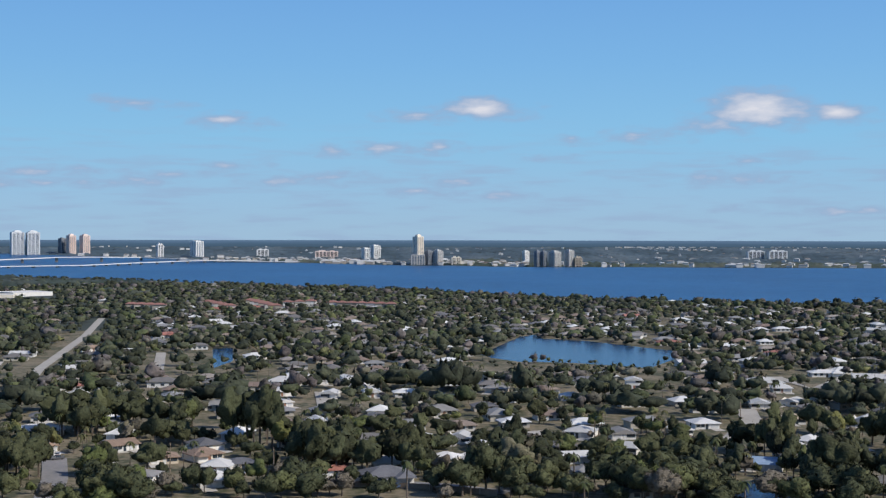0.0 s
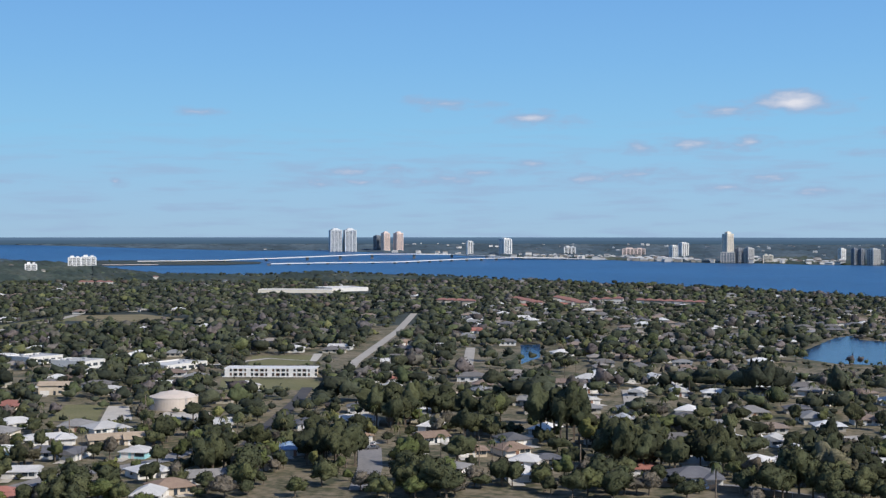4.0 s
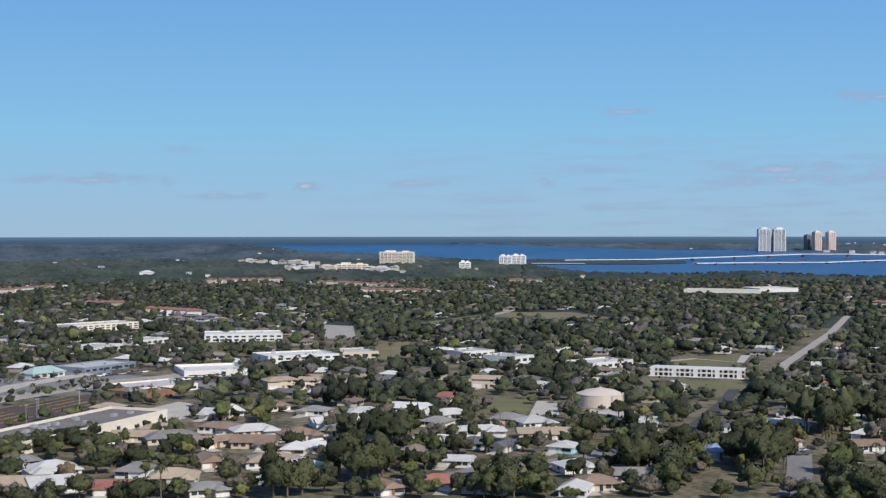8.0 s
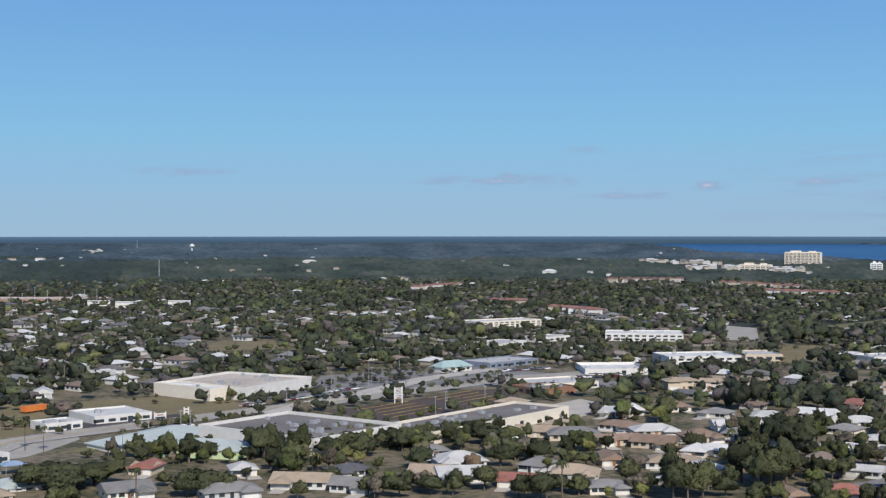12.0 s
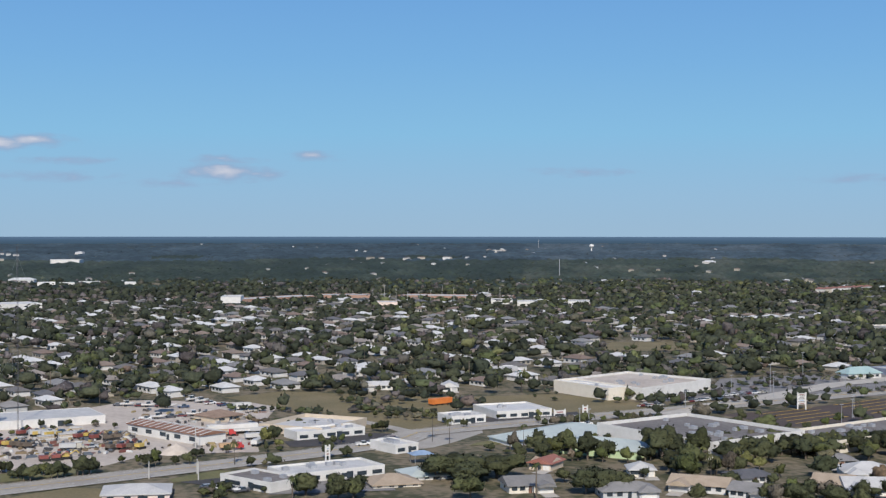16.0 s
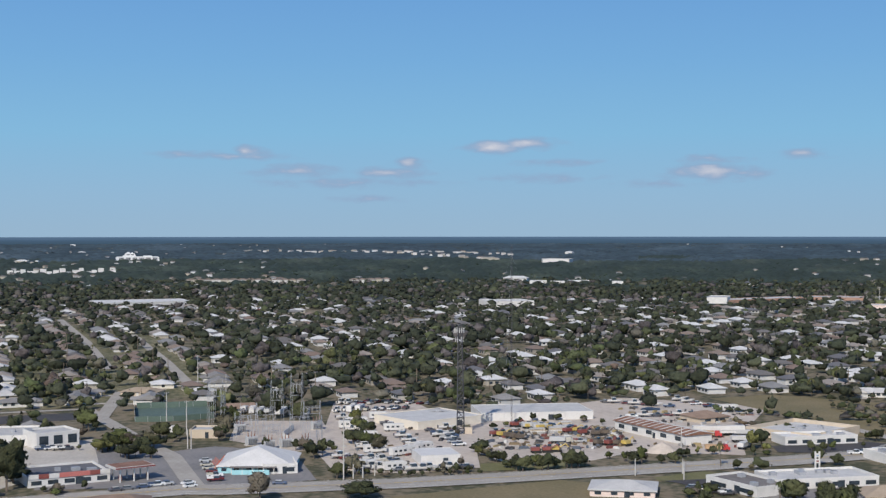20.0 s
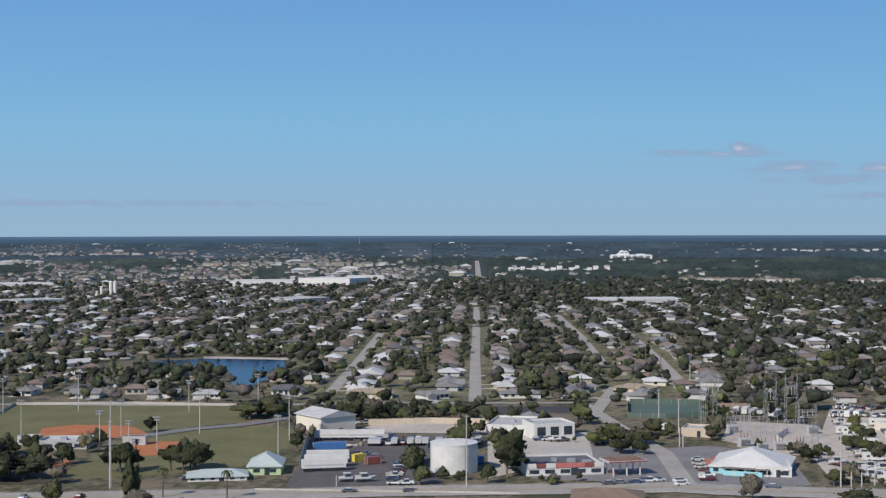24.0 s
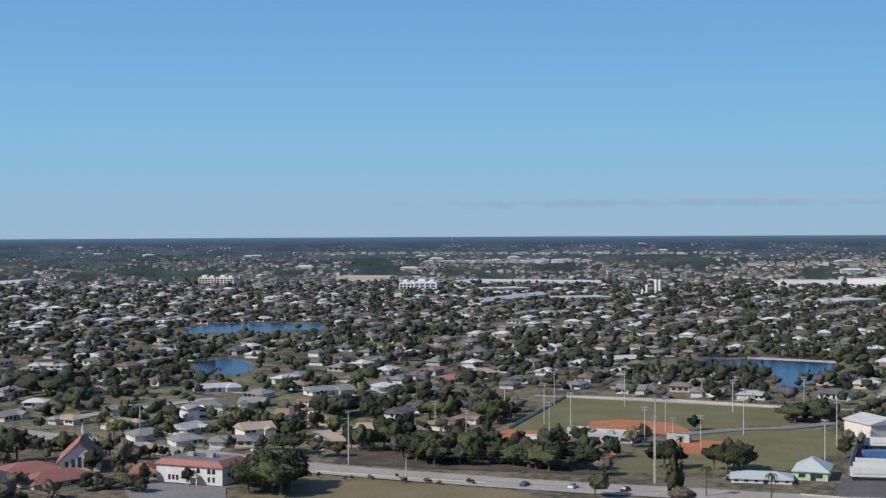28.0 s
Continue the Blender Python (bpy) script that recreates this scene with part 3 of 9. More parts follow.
# ---- ground and water ----
def ground_sheet():
    radii = [0, 150, 300, 420, 600, 900, 1300, 1800, 2400, 3000] + [1 / (1 / FLAT + (1 / FARTHEST - 1 / FLAT) * k / 16) for k in range(17)]
    s, n = Shape(), 180
    for d in radii:
        s.v += [tuple(at(360 * i / n, d)[0]) for i in range(n)]
    s.tints = [0.0] * len(s.v)
    for k in range(len(radii) - 1):
        for i in range(n):
            s.f.append([k * n + i, (k + 1) * n + i, (k + 1) * n + (i + 1) % n, k * n + (i + 1) % n])
            s.k.append(0)
    return structure("ground", s, "ground", "sandy ground with thin grass", "ground")


ground_sheet()


def skyline():
    """The last land before the horizon, kilometres off: a plain glowing band all round, its blue haze painted in."""
    m = bpy.data.materials.new("hazed_land_glow")
    m.use_nodes = True
    n, l = m.node_tree.nodes, m.node_tree.links
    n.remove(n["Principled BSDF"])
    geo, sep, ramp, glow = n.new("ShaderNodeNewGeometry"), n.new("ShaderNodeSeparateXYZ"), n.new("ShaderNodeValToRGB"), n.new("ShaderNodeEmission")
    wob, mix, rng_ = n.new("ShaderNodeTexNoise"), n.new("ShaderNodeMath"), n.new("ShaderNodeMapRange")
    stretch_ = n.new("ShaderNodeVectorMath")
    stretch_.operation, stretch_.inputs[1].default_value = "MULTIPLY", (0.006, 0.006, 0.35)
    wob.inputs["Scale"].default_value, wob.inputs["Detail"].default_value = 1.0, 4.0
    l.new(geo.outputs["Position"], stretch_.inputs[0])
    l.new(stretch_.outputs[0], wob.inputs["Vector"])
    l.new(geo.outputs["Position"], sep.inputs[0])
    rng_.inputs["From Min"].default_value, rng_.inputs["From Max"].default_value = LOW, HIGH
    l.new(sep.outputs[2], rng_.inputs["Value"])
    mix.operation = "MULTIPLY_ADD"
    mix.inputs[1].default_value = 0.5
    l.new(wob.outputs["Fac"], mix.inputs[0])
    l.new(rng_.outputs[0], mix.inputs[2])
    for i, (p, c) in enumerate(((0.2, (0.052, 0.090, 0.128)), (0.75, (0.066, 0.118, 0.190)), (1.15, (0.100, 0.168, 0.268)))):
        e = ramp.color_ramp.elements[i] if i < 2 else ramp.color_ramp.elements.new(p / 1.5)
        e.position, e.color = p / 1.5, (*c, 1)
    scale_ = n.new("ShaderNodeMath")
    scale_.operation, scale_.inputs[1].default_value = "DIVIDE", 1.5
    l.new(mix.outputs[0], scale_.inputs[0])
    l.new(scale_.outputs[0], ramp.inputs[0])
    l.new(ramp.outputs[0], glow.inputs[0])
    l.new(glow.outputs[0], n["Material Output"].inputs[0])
    M["haze"] = m
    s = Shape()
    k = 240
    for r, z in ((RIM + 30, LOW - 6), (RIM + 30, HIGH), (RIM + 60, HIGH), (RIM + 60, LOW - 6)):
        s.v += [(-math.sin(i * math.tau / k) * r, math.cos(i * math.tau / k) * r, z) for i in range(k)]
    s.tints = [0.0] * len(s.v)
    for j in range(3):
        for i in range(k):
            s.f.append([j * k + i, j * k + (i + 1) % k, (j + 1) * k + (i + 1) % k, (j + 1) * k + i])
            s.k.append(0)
    return structure("backdrop", s, "haze", "glowing backdrop of distant land with painted blue haze", "backdrop")


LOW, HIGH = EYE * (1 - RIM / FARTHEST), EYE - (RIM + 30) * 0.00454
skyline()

NEAR_SHORE = [
    (-24, 1475), (-17.83, 1641), (-11.95, 1617), (-6.92, 1656), (-2.73, 1744), (1.97, 1927), (6.64, 2075), (12.35, 2404), (17.82, 2680),
    (20.59, 2503), (24.05, 2585), (26.14, 3016), (28.02, 3564), (29.89, 3924), (32.71, 4582), (35.98, 5229), (38.30, 7752), (39.67, 8463),
]
FAR_SHORE = [
    (-24, 2900), (-17.82, 3423), (-11.95, 3362), (-7.38, 3354), (-5.06, 3330), (-2.25, 3365), (-0.38, 3475), (1.50, 3468), (3.38, 3592), (5.94, 3802), (9.40, 3967),
    (11.45, 4328), (13.46, 4876), (17.82, 5468), (17.43, 5688), (21.05, 5640), (25.21, 6552), (29.89, 8224), (34.58, 9077), (38.29, 9199), (39.67, 9255),
]
# dark sheets in the gaps of the far woods, shade put into their colour
sheet("forest_floor", [(11, 1180), (38, 1100)], [(a, d - 12) for a, d in NEAR_SHORE], "forest_floor", 0.012, "dark ground sheet under far woods, shade put into its colour", "ground", 10, 0, 0.5)
sheet("forest_floor", [(a, d + 12) for a, d in FAR_SHORE], [(-24, 8190), (40, 8190)], "forest_floor", 0.4, "dark ground sheet under far woods, shade put into its colour", "ground", 20, 0, 0.25)
sheet("forest_floor", [(38, 1100), (60, 1500), (92, 1500), (95, 2080), (150, 2080)], [(38, 8190), (150, 8190)], "forest_floor", 0.012, "dark ground sheet under far woods, shade put into its colour", "ground", 20, 0, 1.0)
sheet("water", NEAR_SHORE, FAR_SHORE, "water", 0.6, "broad blue river under a light wind", "river", 20)


ISLAND_NEAR = [(20.25, 3354), (21.74, 3233), (24.05, 3221), (26.14, 3214), (27.55, 3212)]
ISLAND_FAR = [(20.25, 3533), (21.74, 3652), (24.05, 3779), (26.14, 3772), (27.55, 3770)]
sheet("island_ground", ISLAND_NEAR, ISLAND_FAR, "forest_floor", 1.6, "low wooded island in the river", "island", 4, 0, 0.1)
sheet("causeway", [(24.39, 3220), (26.61, 3213)], [(24.39, 3295), (26.61, 3289)], "shell", 2.4, "pale sandy causeway edge", "island", 2, 0, 0.1)


def on_island(a, d):
    return ISLAND_NEAR[0][0] < a < ISLAND_NEAR[-1][0] and np.interp(a, [p[0] for p in ISLAND_NEAR], [p[1] for p in ISLAND_NEAR]) < d < np.interp(a, [p[0] for p in ISLAND_FAR], [p[1] for p in ISLAND_FAR])


def pond(name, corners, label):
    s = Shape()
    pts = [flat(a, d) for a, d in corners]
    s.add([(x, y, 0.02) for x, y in pts], [tuple(range(len(pts)))])
    mark(pts, 2)
    return structure(name, s, "pond", label, "pond")


pond("pond_water", [(-1.56, 916), (-2.38, 991), (-3.20, 1074), (-3.78, 1099), (-4.18, 1058), (-6.00, 1039), (-7.39, 1005), (-9.46, 962), (-9.58, 897), (-8.55, 834), (-6.47, 851), (-5.07, 863), (-3.20, 864), (-2.03, 891)], "blue boat basin among houses")
pond("canal_water", [(9.45, 831), (9.49, 970), (8.67, 978), (8.67, 874)], "short blue canal between gardens")
pond("ditch_water", [(-11.30, 432), (-11.98, 456), (-14.21, 465), (-15.09, 454), (-14.65, 434), (-13.10, 427)], "dark still ditch under trees")
pond("lake_water", [(116.34, 804), (115.99, 853), (113.43, 870), (110.62, 856), (109.80, 844), (110.10, 771), (111.09, 736), (111.56, 705), (112.26, 710), (112.38, 788), (114.36, 791)], "blue lake with sandy rim behind houses")
pond("lake_water", [(136.13, 789), (136.01, 860), (134.9, 880), (133.85, 855), (133.75, 803), (134.4, 780)], "small blue lake among houses")
pond("lake_water", [(136.46, 1109), (136.45, 1188), (134.17, 1221), (130.92, 1193), (130.81, 1130), (133.71, 1109)], "long narrow lake among houses")
lot("bank", [(113.43, 870), (110.62, 856), (109.68, 847), (109.56, 862), (113.43, 886)], "shell", 0.24, "pale sandy lake bank", "bank")

# ---- roads ----
main_line = road("road", [(143.77, 581), (137.17, 511), (131.19, 465), (126.50, 445), (123.21, 435), (119.70, 427), (115.10, 422), (110.63, 418), (105.93, 420), (98.96, 424), (94.01, 431), (92.27, 429), (85.28, 434), (80.57, 445), (74.75, 465), (69.10, 492), (65.45, 517), (64.31, 543), (61.97, 559), (59.61, 574), (54.92, 612), (50.30, 656), (45.80, 715), (43.62, 750), (42.41, 757), (38.77, 800)], 17, "road", 0.09, "wide pale asphalt road with turn lanes")[1]
lot("junction", [(67.4, 503), (65.2, 499), (63.7, 507), (62.7, 522), (61.6, 545), (61.8, 562), (64.0, 549), (65.2, 532), (67.6, 515)], "road", 0.10, "wide pale asphalt junction", "road")
road("road", [(64.3, 538), (65.3, 556), (66.8, 578), (68.2, 596)], 6.0, "road", 0.07, "pale lane beside a rough field")
road("road", [(93.57, 438), (94.45, 497), (96.01, 548), (97.25, 604), (97.82, 636)], 6.5, "road", 0.07, "side street past a shopping yard")
road("road", [(97.82, 636), (102.18, 633), (105.92, 635), (112.03, 632), (117.61, 648), (122.13, 666)], 5, "road", 0.07, "narrow street along a playing field")
STREETS = []
for line in (
    [(102.23, 633), (102.23, 839), (102.18, 1129)], [(108.27, 672), (107.09, 836), (106.15, 1064)], [(97.25, 604), (96.46, 701)], [(96.91, 815), (97.82, 1022), (98.84, 1285)],
    [(102.18, 1143), (102.16, 1415)], [(93.58, 709), (94.68, 857), (96.02, 1084)],
):
    STREETS.append(road("road", line, 6.2, "road", 0.06, "straight pale residential street", 1.0)[1])
road("road", [(102.09, 2344), (102.13, 3079), (102.18, 4486)], 10, "road", 0.06, "distant straight avenue")
road("road", [(102.09, 2344), (101.02, 2166), (99.42, 1996)], 9, "road", 0.06, "distant straight avenue")
# the north side
road("road", [(16.07, 424), (15.74, 465), (15.75, 507)], 8.5, "asphalt", 0.06, "grey residential street ending in a turning circle")
# the dark asphalt of this street carries the shade of its trees
road("road", [(20.81, 517), (19.90, 571), (18.77, 648), (18.32, 706)], 6, "dark_asphalt", 0.06, "street with tree shade painted into its dark asphalt")
road("road", [(16.86, 758), (16.31, 847), (15.43, 959), (14.55, 1111), (13.91, 1335)], 6.5, "road", 0.06, "pale wide residential street", 7.0)
road("road", [(11.74, 784), (11.61, 881), (11.56, 943)], 6.5, "road", 0.06, "pale residential street", 6.0)
road("road", [(33.66, 427), (30.84, 438), (28.49, 464), (26.14, 474), (24.04, 490), (23.35, 506)], 8, "asphalt", 0.06, "grey residential street")
road("road", [(4.77, 628), (4.89, 673), (4.96, 698)], 9, "road", 0.06, "pale residential street")
road("road", [(-10.62, 541), (-11.97, 553), (-12.64, 607), (-12.42, 645)], 9, "road", 0.06, "pale residential street")
road("road", [(-2.74, 550), (-3.91, 531), (-4.85, 544), (-3.68, 558)], 9, "road", 0.06, "pale residential street")
road("road", [(-13.53, 795), (-15.07, 737), (-16.38, 806)], 8, "road", 0.06, "pale residential street")
road("road", [(-14.43, 528), (-16.39, 558), (-17.04, 531)], 8, "road", 0.06, "pale residential street")
road("road", [(5.71, 439), (3.37, 446), (-0.16, 436), (-2.74, 425)], 7, "asphalt", 0.06, "grey lane along a fence")
road("road", [(31.19, 1136), (29.90, 1191), (28.72, 1261), (27.55, 1358)], 9, "road", 0.06, "pale curving drive by a lawn")
road("road", [(22.19, 831), (19.90, 869), (18.09, 848), (17.87, 899)], 6, "concrete", 0.06, "pale curving garden path")
road("road", [(140.73, 618), (137.16, 652), (135.33, 669)], 8, "road", 0.06, "pale residential street")
road("road", [(127.90, 540), (129.78, 557), (131.18, 546)], 9, "road", 0.06, "pale residential street")

# ---- yards, lots, fields ----
lot("lawn", [(109.5, 655), (103.0, 642), (96.5, 645), (92.5, 690), (93.0, 900), (96.5, 1180), (102.0, 1250), (106.5, 1080), (110.0, 860)], "lawn", 0.03, "yellow-green lawns of a bungalow quarter", "lawn", 0)
lot("lawn", [(128.0, 520), (124.0, 600), (124.5, 760), (133.0, 780), (143.0, 720), (143.0, 540), (136.0, 510)], "lawn", 0.03, "yellow-green lawns of a bungalow quarter", "lawn", 0)
lot("parking_lot", [(51.99, 610), (50.72, 597), (49.34, 579), (47.94, 582), (45.60, 619), (43.60, 658), (43.84, 701), (46.07, 683), (48.87, 637)], "brown_lot", 0.05, "dark brown empty parking lot with yellow lines", "parking lot")
lot("parking_lot", [(53.24, 652), (49.80, 682), (47.00, 741), (43.72, 789), (43.95, 833), (47.00, 792), (50.95, 746), (53.24, 703)], "asphalt", 0.045, "grey parking lot with planted islands", "parking lot")
road("drive", [(53.92, 602), (52.10, 642), (49.80, 682), (47.47, 741), (44.66, 793)], 13, "concrete", 0.05, "pale concrete mall drive", category="drive")
lot("parking_lot", [(41.06, 688), (39.23, 727), (44.20, 800), (48.11, 778), (48.11, 676), (44.20, 717)], "asphalt", 0.045, "grey parking lot with planted islands", "parking lot")
lot("service_yard", [(47.94, 512), (44.66, 546), (40.90, 596), (40.31, 641), (41.13, 656), (47.71, 548)], "concrete", 0.05, "pale concrete service lane behind shops", "pavement")
lot("parking_lot", [(55.39, 644), (51.45, 672), (46.91, 712), (48.04, 793), (51.91, 759), (52.37, 699)], "asphalt", 0.05, "grey store parking lot with lamp posts", "parking lot")
lot("yard", [(87.86, 458), (84.81, 453), (81.75, 464), (82.10, 546), (84.34, 637), (87.85, 639), (88.56, 499)], "shell", 0.05, "pale gravel vehicle yard", "yard")
lot("yard", [(81.98, 497), (80.57, 471), (77.07, 481), (75.44, 501), (70.89, 501), (71.11, 550), (70.00, 641), (75.91, 664), (82.22, 587)], "shell", 0.055, "pale sandy machinery yard", "yard")
lot("yard", [(92.15, 531), (89.49, 500), (87.62, 512), (88.32, 581), (91.80, 585)], "shell", 0.05, "gravel floor of a power substation", "yard")
lot("forecourt", [(94.78, 430), (88.56, 443), (89.49, 500), (92.72, 517), (94.55, 507)], "asphalt", 0.05, "grey restaurant parking lot", "parking lot")
lot("forecourt", [(99.87, 442), (93.87, 437), (94.55, 507), (95.89, 552), (99.87, 482)], "asphalt", 0.045, "grey shop parking lot", "parking lot")
lot("truck_yard", [(110.16, 428), (103.58, 433), (103.82, 530), (107.10, 544), (108.98, 529), (109.69, 460)], "yard_asphalt", 0.05, "brownish asphalt truck yard", "yard")
lot("yard", [(107.33, 544), (101.72, 539), (101.72, 579), (105.92, 582)], "shell", 0.05, "sandy storage yard", "yard")
lot("yard", [(101.72, 442), (97.36, 489), (97.59, 545), (101.72, 525)], "concrete", 0.05, "pale concrete workshop yard", "yard")
lot("tennis_court", [(95.9, 590), (92.8, 596), (93.0, 640), (95.9, 640)], "screen_green", 0.05, "dark green tennis court", "court")
mark([flat(96.4, 588), flat(92.4, 594), flat(92.4, 545), flat(96.4, 552)], 1)
lot("pavement", [(101.49, 597), (98.16, 602), (98.27, 625), (101.72, 622)], "dark_asphalt", 0.05, "dark asphalt apron", "pavement")
lot("playing_field", [(123.91, 498), (123.20, 579), (120.85, 663), (111.95, 635), (111.73, 580), (116.46, 556)], "grass", 0.04, "mown green baseball outfield", "lawn")
lot("playing_field", [(119.47, 458), (116.46, 547), (111.95, 572), (109.76, 556), (109.76, 514), (111.95, 468), (116.24, 456)], "grass", 0.042, "mown green baseball outfield", "lawn")
road("path", [(116.69, 540), (113.96, 560), (111.73, 570), (108.89, 599)], 7, "asphalt", 0.06, "grey path between ball fields", category="path")
lot("verge", [(133.98, 419), (131.19, 453), (127.91, 440), (123.21, 424), (121.80, 412), (127.92, 397)], "dry_grass", 0.04, "dry grass field beside the road", "lawn")
lot("verge", [(85.52, 413), (78.47, 442), (76.83, 437), (77.30, 406), (83.87, 396)], "dry_grass", 0.04, "dry grass field beside the road", "lawn")
lot("field", [(72.34, 666), (70.00, 688), (62.96, 658), (62.72, 590), (64.36, 548), (66.24, 555), (68.82, 606)], "dry_grass", 0.03, "rough dry grass field", "field")
lot("field", [(54.92, 614), (58.20, 597), (63.38, 658), (58.68, 675), (54.92, 645)], "dry_grass", 0.035, "rough dry grass field", "field")
lot("lawn", [(33.19, 843), (31.43, 872), (31.66, 992), (33.07, 968)], "dry_grass", 0.04, "bright dry lawn", "lawn")
lot("lawn", [(28.72, 602), (26.84, 595), (26.49, 651), (28.02, 657)], "grass", 0.04, "mown green lawn", "lawn")
lot("court", [(26.73, 592), (25.44, 598), (25.56, 644), (26.38, 647)], "concrete", 0.05, "pale concrete court", "pavement")
lot("parking_lot", [(35.17, 1022), (33.89, 1020), (34.00, 1153), (35.24, 1176)], "road", 0.05, "pale parking lot behind trees", "parking lot")
lot("lawn", [(27.90, 1269), (25.21, 1240), (23.00, 1261), (24.98, 1352), (27.55, 1348)], "dry_grass", 0.03, "open lawn between trees", "lawn")
lot("lawn", [(31.31, 1123), (29.66, 1206), (27.55, 1286), (27.78, 1358), (31.31, 1192)], "grass", 0.03, "open lawn beside a drive", "lawn")
lot("court", [(24.28, 599), (22.42, 592), (22.31, 615), (24.16, 620)], "concrete", 0.05, "pale concrete apron by a tank", "pavement")
lot("lawn", [(21.96, 689), (17.75, 698), (17.91, 744), (21.87, 752)], "grass", 0.03, "mown lawn before the flats", "lawn")
lot("lawn", [(20.81, 823), (18.09, 830), (18.09, 890), (20.59, 891)], "grass", 0.03, "mown lawn", "lawn")
lot("lawn", [(56.80, 914), (53.07, 938), (53.77, 999), (56.33, 994)], "dry_grass", 0.03, "open dry meadow", "lawn")
lot("forecourt", [(72.14, 431), (70.55, 450), (73.03, 460), (74.37, 446)], "dark_asphalt", 0.05, "dark asphalt parking lot", "parking lot")
lot("forecourt", [(69.64, 510), (66.41, 513), (64.55, 537), (66.18, 544), (69.87, 524)], "dark_asphalt", 0.05, "dark asphalt parking lot", "parking lot")
lot("forecourt", [(62.20, 562), (57.26, 580), (57.73, 610), (61.97, 584)], "dark_asphalt", 0.05, "dark asphalt parking lot", "parking lot")
lot("forecourt", [(70.55, 419), (65.25, 423), (65.60, 448), (70.10, 447)], "asphalt", 0.05, "grey asphalt court behind shops", "parking lot")
lot("verge", [(74.37, 444), (70.55, 456), (72.59, 464), (74.59, 450)], "grass", 0.055, "green road verge", "lawn")
lot("verge", [(81.75, 456), (77.30, 468), (77.53, 484), (81.75, 471)], "grass", 0.06, "green road verge", "lawn")
lot("verge", [(62.2, 511), (61.9, 518), (60.2, 534), (59.7, 530), (61.1, 513)], "grass", 0.06, "green road verge", "lawn")
for a in ([(123.77, 516), (121.75, 517), (121.91, 549), (123.20, 553), (123.76, 542)], [(120.04, 556), (117.38, 543), (115.55, 548), (116.35, 576), (118.53, 585), (119.81, 579)], [(116.92, 499), (113.96, 498), (113.56, 513), (114.41, 529), (116.00, 533)], [(119.51, 484), (118.77, 487), (118.77, 496), (119.42, 496)]):
    lot("infield", a, "clay", 0.07, "orange clay baseball infield", "infield")


lot("forecourt", [(139.09, 444), (137.63, 447), (134.90, 435), (134.91, 416), (138.76, 422)], "asphalt", 0.05, "grey parish parking lot", "parking lot")
mark([flat(141.63, 428), flat(138.98, 444), flat(134.21, 426), flat(134.45, 398), flat(141.20, 410)], 5)
# litter under the copse, toned darker to carry the shade of its trees
lot("copse_floor", [(130.6, 476), (126.5, 463), (122.0, 454), (119.0, 452), (118.6, 458), (119.47, 470), (123.20, 500), (129.31, 516)], "litter", 0.05, "brown leaf litter under a roadside copse, tree shade painted in", "ground", 0)
# the copse along the road stays free of houses
mark([flat(131.19, 463), flat(120.87, 440), flat(119.47, 457), flat(123.20, 498), flat(129.31, 516)], 5)


# ---- buildings ----
def stand(a1, d1, a2, d2):
    """The pose of a building whose front runs from one ground point to another, its scale, its width."""
    (p, s), (q, _) = at(a1, d1), at(a2, d2)
    if (q - p).cross(p + q).z < 0:
        p, q = q, p
    g = q - p
    w = math.hypot(g.x, g.y)
    mid = (p + q) / 2
    # the local y points away from the eye
    yaw = math.atan2(g.y, g.x)
    away = Vector((-math.sin(yaw), math.cos(yaw)))
    if away.dot(Vector((mid.x, mid.y))) < 0:
        yaw += math.pi
    return Matrix.Translation((mid.x, mid.y, mid.z)) @ Matrix.Rotation(yaw, 4, "Z"), s, w


def plot(m, w, d, grow=1.5):
    pts = [m @ Vector(c) for c in ((-w / 2, 0, 0), (w / 2, 0, 0), (w / 2, d, 0), (-w / 2, d, 0))]
    mark([p[:2] for p in pts], 1, grow)


